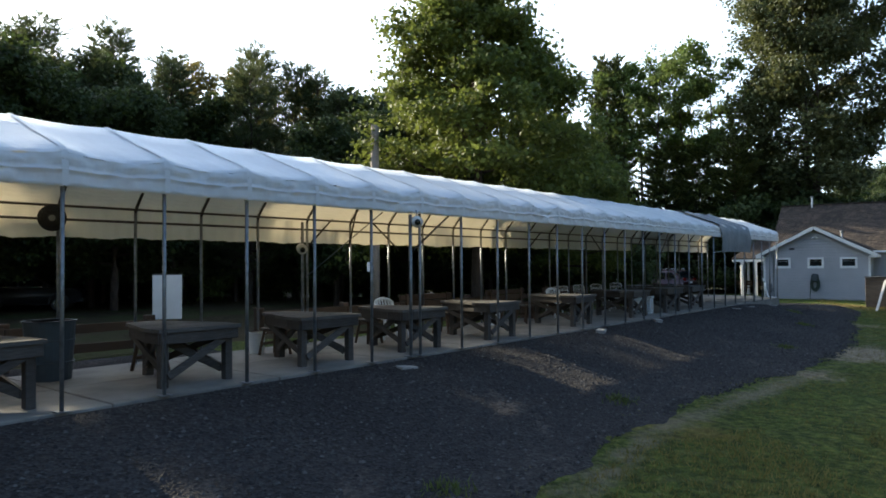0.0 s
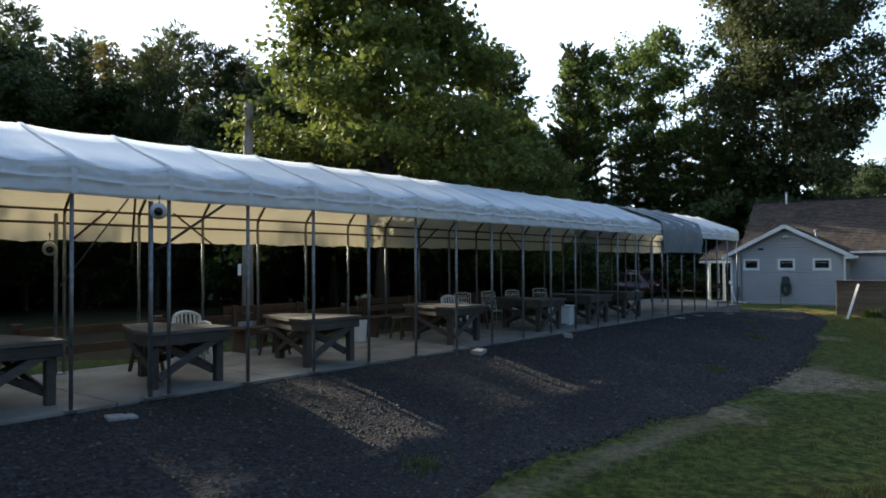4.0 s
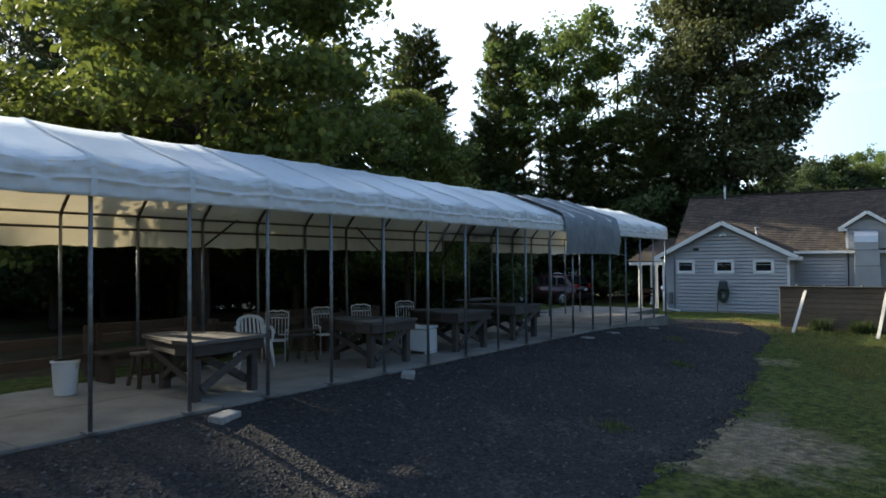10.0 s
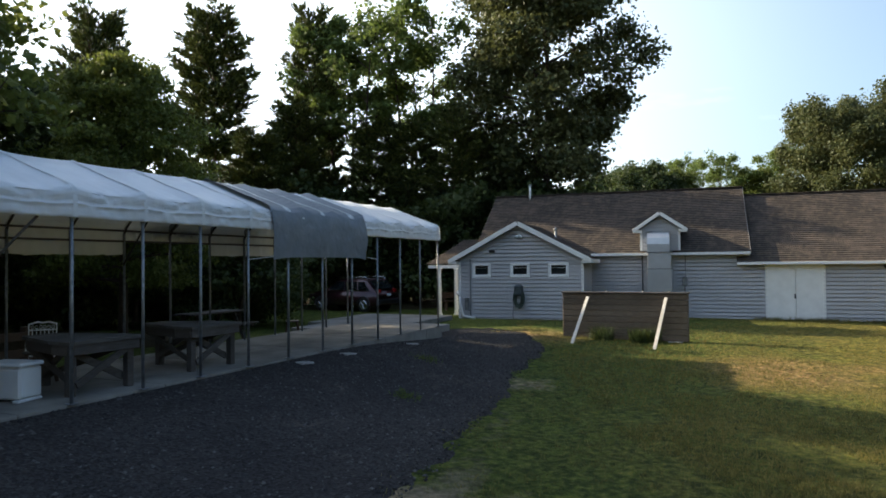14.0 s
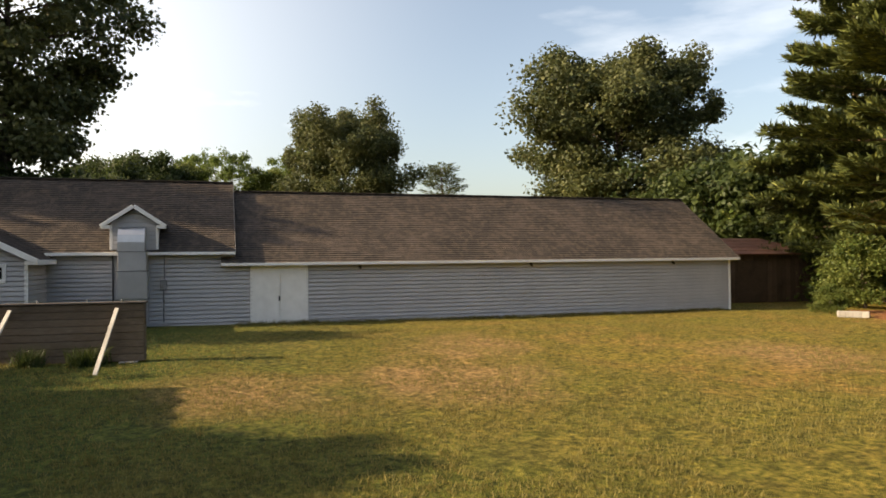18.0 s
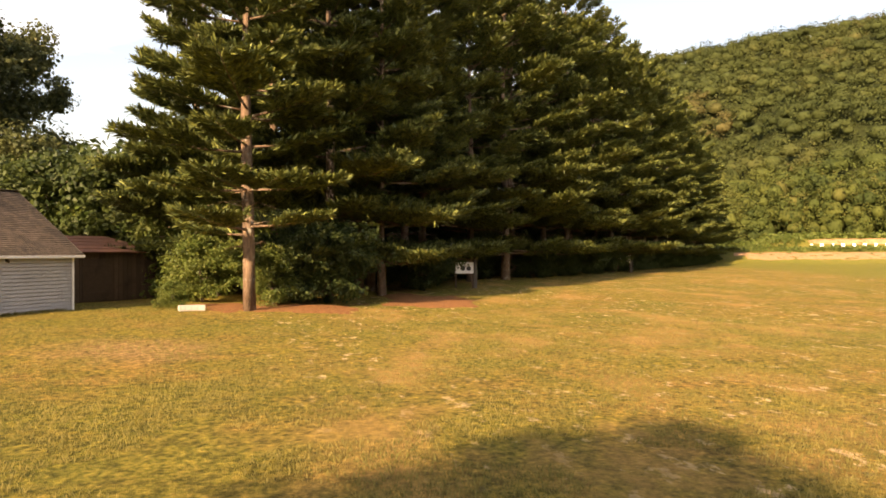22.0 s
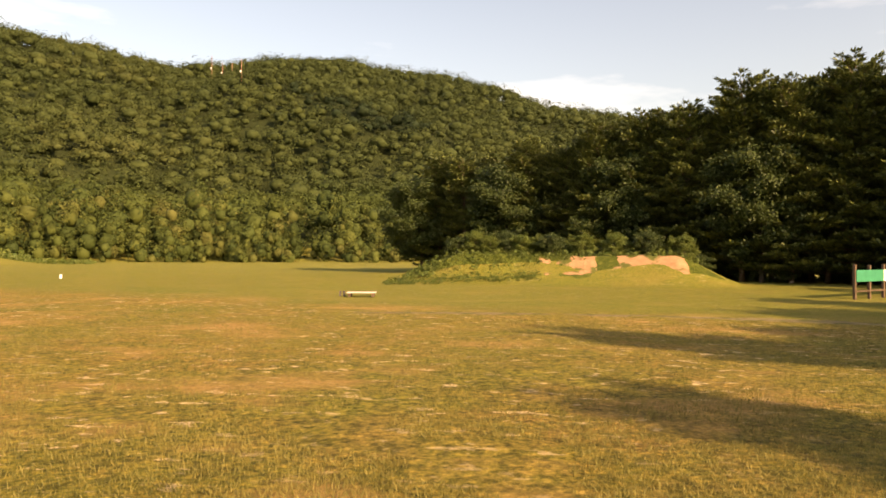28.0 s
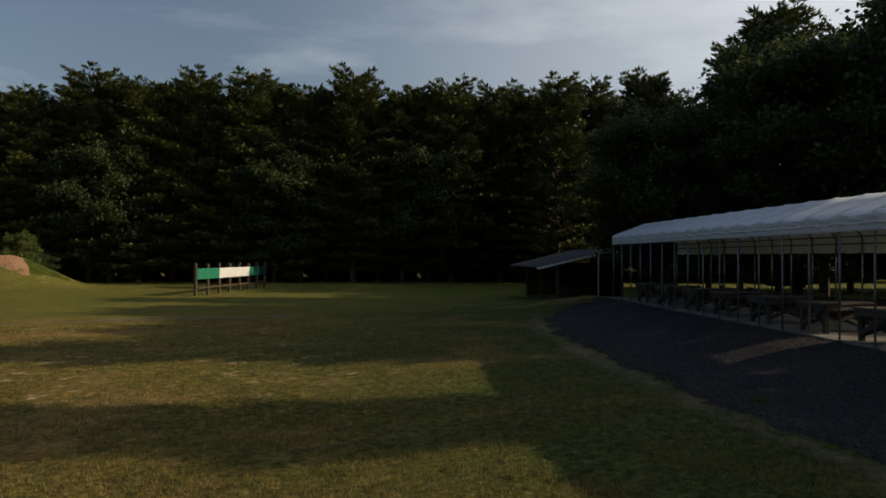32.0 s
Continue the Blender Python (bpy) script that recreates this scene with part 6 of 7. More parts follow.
# flagpole and far shelter
x, y = polar(234.75, 39.5)
fp = thing("flagpole", Matrix.Translation((x, y, on(x, y))), "thin white flagpole with a furled flag", "flagpole")
part("shaft", tube([(0, 0, 0), (0, 0, 4.5)], [0.045, 0.03], 10), WHITE, fp, smooth=True)
part("ball", tube([(0, 0, 4.5), (0, 0, 4.54), (0, 0, 4.6)], [0.02, 0.05, 0.01], 10), CHROME, fp)
part("furled_flag", tube([(0.03, 0.0, 4.1), (0.06, 0.01, 3.8), (0.05, 0.02, 3.3), (0.06, 0.0, 2.95)], [0.03, 0.07, 0.06, 0.03], 8), plain("faded_flag_cloth", (0.22, 0.12, 0.12), 0.8, vary=0.5, scale=14.0), fp)


def open_shelter(m):
    e = thing("open_shelter", m, "dark open-sided shelter with a low pitched roof", "shelter")
    W, L, ez, rz = 3.2, 3.6, 1.95, 2.75
    roof_slope("roof_side", (-W - 0.8, -L, ez - 0.15), (-W - 0.8, L, ez - 0.15), (0, L, rz), (0, -L, rz), parent=e, mat=DARKROOF)
    roof_slope("roof_side", (W, L, ez), (W, -L, ez), (0, -L, rz), (0, L, rz), parent=e, mat=DARKROOF)
    for sg, xx, z in ((-1, -W - 0.8, ez - 0.15), (1, W, ez)):
        part("rake_board", bar((xx, -L - 0.02, z - 0.05), (0, -L - 0.02, rz - 0.05), 0.03, 0.12), WHITE, e)
    for xx in (-W + 0.3, W - 0.2):
        for yy in (-L + 0.2, 0, L - 0.2):
            part("post", box(xx - 0.07, xx + 0.07, yy - 0.07, yy + 0.07, -0.2, ez + 0.05), BROWNWOOD, e)
    part("back_wall", box(-W + 0.2, W - 0.1, L - 0.1, L - 0.04, 0, 2.0), BROWNWOOD, e)
    for sg in (-1.2, 1.2):
        part("work_top", box(sg - 0.8, sg + 0.8, 0.2, 1.2, 0.7, 0.76), GREYWOOD, e)
        for yy in (0.3, 1.1):
            part("top_support", box(sg - 0.5, sg + 0.5, yy - 0.04, yy + 0.04, 0, 0.70), GREYWOOD, e)


x, y = polar(234.3, 46.0)
open_shelter(Matrix.Translation((x, y, on(x, y))) @ pose(0, 0, 0, 0, 0, 143) @ Matrix.Scale(1.12, 4))

# shed behind the far end of the long hall
shed_m = BLD @ pose(27.2, 6.6, 0)
shed = thing("old_shed", shed_m, "brown wooden shed with a rusty sheet roof", "shed")
part("body", box(-2.6, 3.4, 0.05, 4.0, -0.8, 1.95), BROWNWOOD, shed)
for q in range(20):
    part("wall_board", box(-2.6 + q * 0.3, -2.6 + q * 0.3 + 0.285, 0.0, 0.045, -0.75, 1.95 + 0.01 * (q % 3), 0.006), BROWNWOOD, shed)
part("door", box(-1.6, 0.2, -0.06, -0.005, -0.55, 1.6, 0.01), BROWNWOOD, shed)
for z in (-0.2, 1.2):
    part("door_batten", box(-1.55, 0.15, -0.09, -0.062, z, z + 0.14, 0.006), BROWNWOOD, shed)
roof_slope("roof_side", (-2.8, -0.4, 1.95), (3.6, -0.4, 1.95), (3.6, 4.3, 2.9), (-2.8, 4.3, 2.9), parent=shed, mat=RUSTROOF, courses=0.9)

for dx, dy, a in ((0, 0, 10), (0.52, 0.05, -6), (0.25, 0.02, 4)):
    x, y = polar(81.8, 31.2)
    x, y = x + dx * 0.3, y - dx
    e = block(Matrix.Translation((x, y, on(x, y))) @ pose(0, 0, 0, 0, 0, a - 80) @ Matrix.Scale(1.35, 4), "stacked concrete block on pine litter", "concrete_block")
    e.scale = (1.35, 1.35, 2.2)


# ---- trees ----
def leaves(centers, radius, per, size, rng, flat=0.6, aspect=1.0):
    """Leaf quads strewn round the centres. Returns vertices and faces."""
    n = len(centers) * per
    c = np.repeat(centers, per, 0)
    rad = np.repeat(np.broadcast_to(radius, (len(centers),)), per)
    d = rng.normal(size=(n, 3))
    d /= np.linalg.norm(d, axis=1)[:, None]
    p = c + d * (rad * rng.random(n) ** 0.45)[:, None] * np.array([1, 1, flat])
    nor = d * 0.6 + rng.normal(size=(n, 3)) * 0.6 + np.array([0, 0, 0.45])
    nor /= np.linalg.norm(nor, axis=1)[:, None]
    t = np.cross(nor, rng.normal(size=(n, 3)))
    t /= np.linalg.norm(t, axis=1)[:, None] + 1e-9
    b = np.cross(nor, t)
    s = size * (0.6 + 0.8 * rng.random(n))
    a_, b_ = t * (s * 0.5)[:, None], b * (s * 0.5 * aspect)[:, None]
    bend = nor * (s * 0.12)[:, None]
    v = np.stack([p - a_, p - b_ * 0.8 - bend, p + a_, p + b_ * 0.8 - bend], 1).reshape(-1, 3)
    return v, np.arange(n * 4).reshape(-1, 4)


def limb_tubes(paths, sides=6):
    bm = bmesh.new()
    for pts, rad in paths:
        tube(pts, rad, sides, bm)
    return bm


def grow(rng, h, crown_r, base, spread=0.6, n_limb=11, forks=1):
    """Trunk and limbs; returns the tubes and the limb points that carry leaves."""
    paths, tips = [], []
    tr = 0.017 * h + 0.05
    for f in range(forks):
        off = np.array([rng.normal() * 0.25 * (f > 0), rng.normal() * 0.25 * (f > 0), 0])
        lean = rng.normal(size=2) * (0.05 + 0.10 * (forks > 1))
        axis_ = [np.array([lean[0] * z * 0.7 + 0.15 * math.sin(z * 0.7 + f), lean[1] * z * 0.7 + 0.15 * math.cos(z * 0.9 + f), z]) + off for z in np.linspace(-0.3, h * 0.93, 9)]
        paths.append(([tuple(p) for p in axis_], [max(0.02, tr * (1.15 - 1.08 * i / 8) * (0.8 if forks > 1 else 1)) for i in range(9)]))
        tips.append(axis_[-1])
        for k_ in range(n_limb):
            t = (k_ + rng.random()) / n_limb
            z0 = base + (h * 0.88 - base) * t
            i = min(7, int((z0 + 0.3) / (h * 0.93 + 0.3) * 8))
            fr = (z0 + 0.3) / (h * 0.93 + 0.3) * 8 - i
            p0 = axis_[i] * (1 - fr) + axis_[i + 1] * fr
            ang = k_ * 2.4 + rng.random() * 0.9
            env = math.sin(math.pi * min(1, 0.22 + 0.78 * t)) ** 0.6 if t > 0.3 else 0.75 + 0.8 * t
            ln = crown_r * env * (0.75 + 0.4 * rng.random())
            up = spread * (0.5 + t)
            d = np.array([math.cos(ang), math.sin(ang), 0])
            pts = [p0 + d * ln * q + np.array([0, 0, up * ln * q - 0.25 * ln * q * q]) + rng.normal(size=3) * 0.12 * q for q in (0, 0.3, 0.65, 1.0)]
            r0 = tr * 0.42 * (1 - 0.6 * t)
            paths.append(([tuple(p) for p in pts], [r0, r0 * 0.7, r0 * 0.4, 0.015]))
            tips += [pts[2], pts[3]]
            for s_ in range(3):
                q = 0.35 + 0.55 * rng.random()
                b0 = pts[0] + (pts[3] - pts[0]) * q
                a2 = ang + rng.choice([-1, 1]) * (0.5 + 0.6 * rng.random())
                l2 = ln * 0.45
                b1 = b0 + np.array([math.cos(a2), math.sin(a2), 0.25 + 0.4 * rng.random()]) * l2
                paths.append(([tuple(b0), tuple((b0 + b1) / 2 + rng.normal(size=3) * 0.08), tuple(b1)], [r0 * 0.4, r0 * 0.25, 0.01]))
                tips.append(b1)
    return paths, np.array(tips)


def broadleaf(name, seed, h, crown_r, base, mat, per=46, size=0.26, clump=1.05, extra=2, spread=0.6, n_limb=13, forks=1, flat=0.65, bark=None):
    rng = np.random.default_rng(seed)
    paths, tips = grow(rng, h, crown_r, base, spread, n_limb, forks)
    cs = [tips]
    for _ in range(extra):
        cs.append(tips + rng.normal(size=tips.shape) * clump * np.array([0.75, 0.75, 0.5]))
    cs = np.concatenate(cs)
    v, f = leaves(cs, clump * (0.55 + 0.6 * rng.random(len(cs))), per, size, rng, flat)
    e = new(name)
    part("trunk", limb_tubes(paths), bark or BARK, e, smooth=True)
    cr = new("crown", quads_mesh("crown", v, f, mat))
    cr.parent = e
    return e


def crown_tree(name, seed, h, crown_r, base, mat, shape, n_limb=26, subs=6, per=42, size=0.15, spray=0.5, rise=0.35, droop=0.12, stems=1, splay=0.0, flat=0.45, bark=None, girth=0.016):
    """Broadleaf tree: stems, limbs and side branches set with flat sprays of leaves. shape: reach of the limbs, from the crown's base (0) to its top (1)."""
    rng = np.random.default_rng(seed)
    paths, cs = [], []
    tr = (girth * h + 0.05) * (0.75 if stems > 1 else 1.0)
    for f in range(stems):
        a0 = 6.283 * f / stems + rng.random()
        out = splay * (0.6 + 0.7 * rng.random())
        top = h * (1 - 0.10 * rng.random() * (f > 0))
        wave = rng.random(2) * 6.28

        def stem(z):
            q = max(0.0, z / h)
            return np.array([math.cos(a0) * out * q ** 0.8 + 0.012 * h * math.sin(z * 0.5 + wave[0]) * q, math.sin(a0) * out * q ** 0.8 + 0.012 * h * math.cos(z * 0.45 + wave[1]) * q, z])

        zs = np.linspace(-0.3, top * 0.95, 10)
        paths.append(([tuple(stem(z)) for z in zs], [max(0.02, tr * (1.12 - 1.06 * i / 9)) for i in range(10)]))
        cs.append(stem(top * 0.95))
        for k_ in range(n_limb):
            t = (k_ + 0.8 * rng.random()) / n_limb
            p0 = stem(base + (top * 0.95 - base) * t)
            ang = k_ * 2.4 + f * 1.1 + rng.random() * 0.8
            ln = max(0.4, crown_r * shape(t) * (0.70 + 0.48 * rng.random()))
            el = rise * (0.25 + 1.3 * t) + 0.10 * rng.normal()
            d = np.array([math.cos(ang), math.sin(ang), 0.0])

            def at(q):
                return p0 + d * ln * q + np.array([0, 0, ln * (el * q - droop * q * q)])

            r0 = tr * 0.34 * (1 - 0.65 * t)
            paths.append(([tuple(at(q)) for q in (0, 0.35, 0.7, 1.0)], [r0, r0 * 0.7, r0 * 0.38, 0.012]))
            for s_ in range(subs):
                q = 0.24 + 0.74 * (s_ + rng.random()) / subs
                a2 = ang + (1 if s_ % 2 else -1) * (0.35 + 0.65 * rng.random())
                l2 = ln * 0.46 * (1.25 - q) + 0.30
                g = np.array([math.cos(a2), math.sin(a2), 0.05 + 0.30 * rng.random()]) * l2
                b0 = at(q)
                paths.append(([tuple(b0), tuple(b0 + g)], [max(0.012, r0 * 0.30), 0.008]))
                cs += [b0 + g * q2 + rng.normal(size=3) * 0.30 * spray for q2 in (0.3, 0.68, 1.0)]
            cs.append(at(1.0))
    cs = np.array(cs)
    v, f = leaves(cs, spray * (0.55 + 0.75 * rng.random(len(cs))), per, size, rng, flat)
    e = new(name)
    part("trunk", limb_tubes(paths, 5), bark or BARK, e, smooth=True)
    cr = new("crown", quads_mesh("crown", v, f, mat))
    cr.parent = e
    return e


def cone_crown(t):
    return (1 - t) ** 0.38 * (0.72 + 0.28 * min(1.0, t * 5))


def ball_crown(t):
    return max(0.05, math.sin(math.pi * (0.17 + 0.76 * t))) ** 0.7


def pine(name, seed, h, base, r_low, mat, density=1.0, tuft=0.30, bark=None, droop=0.05, dead=4, gap=1.0, girth=0.012, full=0.75, blades=9, fan=0.34, lean_w=0.18, bare=0.20):
    """White pine: whorls of flat boughs, each a fan of branchlets set with needle tufts."""
    rng = np.random.default_rng(seed)
    e = new(name)
    tr = girth * h + 0.05
    axis_ = [(0.1 * math.sin(z * 0.3 + seed), 0.1 * math.cos(z * 0.27), z) for z in np.linspace(-0.3, h, 10)]
    paths = [(axis_, [tr * (1.1 - 1.05 * i / 9) + 0.012 for i in range(10)])]
    C, G = [], []
    z = base
    while z < h - 0.25:
        t = (z - base) / (h - base)
        reach = r_low * ((1 - t) ** full) * (0.85 if t > 0.12 else 0.65 + 1.6 * t) + 0.30
        n = int(rng.integers(4, 7))
        a0 = rng.random() * 6.28
        for k_ in range(n):
            a = a0 + k_ * 6.28 / n + rng.normal() * 0.22
            ln = reach * (0.60 + 0.55 * rng.random())
            rise = 0.02 + 0.60 * t ** 1.4 + rng.normal() * 0.07
            d = np.array([math.cos(a), math.sin(a), 0.0])
            sd = np.array([-d[1], d[0], 0.0])
            p0 = np.array([0, 0, z + rng.normal() * 0.15])

            def at(q):
                return p0 + d * ln * q + np.array([0, 0, ln * (rise * q - droop * q + 0.15 * q * q)])
            paths.append(([tuple(at(q)) for q in (0, 0.35, 0.7, 1.0)], [tr * 0.26 * (1 - 0.5 * t), tr * 0.18 * (1 - 0.5 * t), tr * 0.09, 0.008]))
            m = max(4, int(ln * 3.4 * density))
            for b_ in range(m + 1):
                q = 1.0 if b_ == m else bare + (0.98 - bare) * (b_ + rng.random()) / m
                sg = 0.0 if b_ == m else (1.0 if b_ % 2 else -1.0)
                lb = (fan * ln * (1.25 - q) * (0.7 + 0.6 * rng.random()) + 0.30) if b_ < m else 0.35
                g = d * (0.75 + 0.25 * rng.random()) + sd * sg * (0.9 + 0.2 * rng.random()) + np.array([0, 0, 0.10 + 0.14 * rng.random()])
                g /= np.linalg.norm(g)
                k2 = max(2, int(lb / (0.24 / density ** 0.5)))
                s_ = (np.arange(k2) + 0.6) / k2
                C.append(at(q) + g * (lb * s_)[:, None] + np.stack([s_ * 0, s_ * 0, 0.12 * lb * s_ * s_], 1))
                G.append(np.repeat((g + np.array([0, 0, 0.42]))[None], k2, 0))
        z += (gap * (0.65 + 0.7 * rng.random())) * (1 if t < 0.6 else 0.65)
    for k_ in range(dead):
        a = rng.random() * 6.28
        zz = 1.8 + (base - 1.0) * rng.random() + 0.8
        ln = 0.8 + 1.4 * rng.random()
        p0 = np.array([0, 0, zz])
        paths.append(([tuple(p0), tuple(p0 + np.array([math.cos(a) * ln * 0.5, math.sin(a) * ln * 0.5, 0.1 * ln])), tuple(p0 + np.array([math.cos(a + 0.2) * ln, math.sin(a + 0.2) * ln, -0.05 * ln]))], [0.03, 0.02, 0.006]))
    C, G = np.concatenate(C), np.concatenate(G)
    n, K = len(C), blades
    c = np.repeat(C, K, 0) + rng.normal(size=(n * K, 3)) * np.array([0.05, 0.05, 0.03])
    g = np.repeat(G, K, 0) + rng.normal(size=(n * K, 3)) * np.array([0.55, 0.55, 0.38])
    g /= np.linalg.norm(g, axis=1)[:, None]
    s = np.cross(g, np.array([0, 0, 1.0]) + rng.normal(size=(n * K, 3)) * 0.45)
    s /= np.linalg.norm(s, axis=1)[:, None] + 1e-9
    ln = tuft * (0.7 + 0.6 * rng.random(n * K))
    wd = ln * lean_w
    v = np.stack([c - s * wd[:, None] * 0.4, c + g * (ln * 0.5)[:, None] - s * wd[:, None], c + g * ln[:, None], c + g * (ln * 0.5)[:, None] + s * wd[:, None]], 1).reshape(-1, 3)
    f = np.arange(n * K * 4).reshape(-1, 4)
    part("trunk", limb_tubes(paths, 6), bark or PINEBARK, e, smooth=True)
    cr = new("crown", quads_mesh("crown", v, f, mat))
    cr.parent = e
    return e


def plant(proto, x, y, label, category, group, scale=1.0, turn=0.0, sx=1.0, first=False):
    m = Matrix.Translation((x, y, on(x, y) - 0.05)) @ pose(0, 0, 0, 0, 0, turn)
    ob = proto if first else copy_thing(proto, m)
    ob.matrix_basis = m @ Matrix.Diagonal((scale * sx, scale * sx, scale, 1))
    return tagged(ob, label, category, group)


PROTO = {}


def tree(kind, x, y, scale=1.0, turn=None, sx=1.0, label=None):
    proto, base_label, cat, group = PROTO[kind]
    used = kind in USED
    USED.add(kind)
    return plant(proto, x, y, label or base_label, cat, group, scale, random.uniform(0, 360) if turn is None else turn, sx, not used)


USED = set()
PROTO["maple"] = (crown_tree("maple_tree", 11, 11.5, 4.1, 2.3, LEAF_MAPLE, cone_crown, 44, 8, 50, 0.165, 0.74, 0.42, 0.14, flat=0.5), "broad maple with light green leaves and low boughs", "tree", "maples")
PROTO["dark"] = (crown_tree("broadleaf_tree", 12, 12.0, 4.4, 2.4, LEAF_DARK, ball_crown, 30, 8, 58, 0.23, 0.95, 0.50, 0.12, flat=0.8), "dense dark green broadleaf tree", "tree", "dark broadleaf trees")
PROTO["airy"] = (crown_tree("tall_ash_tree", 13, 18.0, 2.6, 9.8, LEAF_AIRY, ball_crown, 8, 5, 26, 0.25, 0.75, 0.85, 0.10, stems=3, splay=1.9, flat=0.8, girth=0.010), "tall airy tree with several forked stems", "tree", "tall airy trees")
PROTO["oak"] = (crown_tree("oak_tree", 14, 22.0, 4.7, 6.0, LEAF_OAK, ball_crown, 24, 7, 60, 0.24, 1.05, 0.55, 0.12, stems=2, splay=1.6, flat=0.9), "large spreading oak with dark uneven crown", "tree", "oaks")
PROTO["round"] = (crown_tree("round_oak_tree", 15, 20.0, 8.2, 3.0, LEAF_OAK, ball_crown, 26, 9, 84, 0.31, 1.35, 0.55, 0.12, stems=2, splay=1.2, flat=0.9), "wide rounded oak behind the building roof", "tree", "oaks")
PROTO["bush"] = (broadleaf("tall_bush", 16, 4.2, 2.3, 0.3, LEAF_BUSH, per=64, size=0.17, clump=0.7, extra=2, spread=0.5, n_limb=12), "bright green leafy bush", "bush", "bushes")
PROTO["darkbush"] = (broadleaf("dark_bush", 17, 4.5, 2.4, 0.3, LEAF_DARK, per=64, size=0.20, clump=0.75, extra=2, spread=0.5, n_limb=12), "dark green leafy undergrowth bush", "bush", "bushes")
PROTO["autumn"] = (crown_tree("yellowing_tree", 18, 12.5, 2.5, 3.0, LEAF_AUTUMN, ball_crown, 18, 4, 34, 0.17, 0.55, 0.9, 0.05, flat=0.8, girth=0.008), "thin tree with yellowing leaves", "tree", "yellowing trees")
PROTO["thin"] = (pine("young_pine", 19, 14.0, 2.0, 2.8, NEEDLE_SPARSE, 1.15, 0.34, BARK, 0.0, 3, 0.60, 0.009, 0.58, 7, 0.38, 0.10), "slender soft-needled pine against the sky", "pine tree", "slender pines")
PROTO["pine"] = (pine("white_pine", 20, 19.0, 1.0, 4.8, NEEDLE, 1.25, 0.46, PINEBARK, 0.05, 5, 0.85, 0.010, 0.42, 8, 0.36, 0.14), "tall white pine with layered boughs", "pine tree", "white pines")
PROTO["pine2"] = (pine("white_pine", 21, 20.0, 1.4, 4.7, NEEDLE, 1.25, 0.46, PINEBARK, 0.04, 6, 0.9, 0.010, 0.38, 8, 0.36, 0.14), "tall white pine with layered boughs", "pine tree", "white pines")
PROTO["bigpine"] = (pine("large_white_pine", 22, 26.0, 2.2, 8.4, NEEDLE, 1.4, 0.48, PINEBARK, 0.08, 8, 1.95, 0.011, 0.55, 13, 0.42, 0.10, 0.34), "large white pine with sweeping flat boughs", "pine tree", "large white pines")
PROTO["edgepine"] = (pine("edge_pine", 23, 24.0, 3.6, 4.9, NEEDLE, 1.8, 0.36, PINEBARK, 0.06, 16, 1.35, 0.0085, 0.40, 15, 0.42, 0.10, 0.26), "tall white pine with a bare lower trunk", "pine tree", "large white pines")

def lit_cap(x, y):
    """Tree size that leaves the open lawn in the sun."""
    u = (x - P0[0]) * DU[0] + (y - P0[1]) * DU[1]
    return max(0.45, ((7.0 - u) * 0.456 - 0.7) / 14.0)


# behind the canopy
tree("maple", 1.2, 25.0, 1.0, 40)
tree("maple", 6.1, 30.9, 0.64, 10, 0.85, "dark maple with dense low crown behind the canopy")
tree("dark", 2.2, 33.6, 0.60, 120, 1.1)
for x, y, s in ((-17.0, 26.0, 0.8), (-13.6, 29.2, 0.72), (-20.5, 24.0, 0.85), (-19.5, 29.5, 0.9), (-16.0, 32.0, 0.8)):
    tree("dark", x, y, s)
tree("dark", -4.6, 30.5, 0.62, 200, 0.9)
tree("dark", -1.5, 33.0, 0.73, 60, 1.15)
tree("dark", -3.2, 38.0, 0.88, 310, 1.1)
for i, (x, y, s) in enumerate(((-27.5, 34, 1.05), (-24, 38, 1.0), (-21.5, 36.5, 1.02), (-17.8, 38, 1.05), (-15.2, 40, 0.98), (-12.6, 38.2, 1.0), (-10.2, 39, 1.02), (-7.8, 37.5, 0.98), (-5.6, 39.5, 1.04), (-31, 31, 1.1), (-19.5, 34, 0.98), (-9.0, 42.5, 1.1), (-3.2, 41.0, 0.95))):
    tree("thin" if i % 3 != 2 else "autumn", x, y, min(s, lit_cap(x, y)))
for x, y, s in ((-18.0, 35.5, 0.95), (-24.5, 31.0, 0.9), (-13.0, 35.0, 0.8), (-28.0, 37.0, 1.05)):
    tree("dark", x, y, s)
for x, y, s, k_, w_ in ((13.2, 55.5, 0.95, "pine", 0.62), (7.4, 55.0, 0.86, "pine2", 0.95), (2.0, 50.0, 0.8, "pine", 0.8), (9.8, 50.5, 0.50, "pine", 1.2), (16.6, 52.2, 0.56, "pine", 1.15), (20.5, 49.5, 0.54, "pine2", 1.1), (12.0, 53.0, 0.58, "pine2", 1.1), (22.6, 51.5, 0.52, "pine", 1.1), (25.0, 53.0, 0.42, "pine", 1.2), (-2.5, 46.0, 0.66, "pine", 1.0), (32.5, 55.0, 0.36, "pine", 1.4), (18.6, 51.5, 0.55, "pine", 1.2)):
    tree(k_, x, y, s, None, w_)
for i in range(19):
    x = 1.0 + i * 2.2
    tree("darkbush", x, 50.0 + 1.6 * math.sin(i * 2.7) + max(0, x - 24) * 0.45 + (3.4 if 8 < x < 19 else 0), 1.15 + 0.35 * abs(math.sin(i * 1.3)), i * 47.0)
tree("airy", 15.4, 54.0, 0.98, 30)
tree("airy", 19.6, 54.6, 1.02, 170)
tree("oak", 26.2, 49.6, 1.05, 60)
tree("dark", 37.5, 62.0, 0.75, 30)
tree("dark", 34.0, 57.5, 0.62, 80)

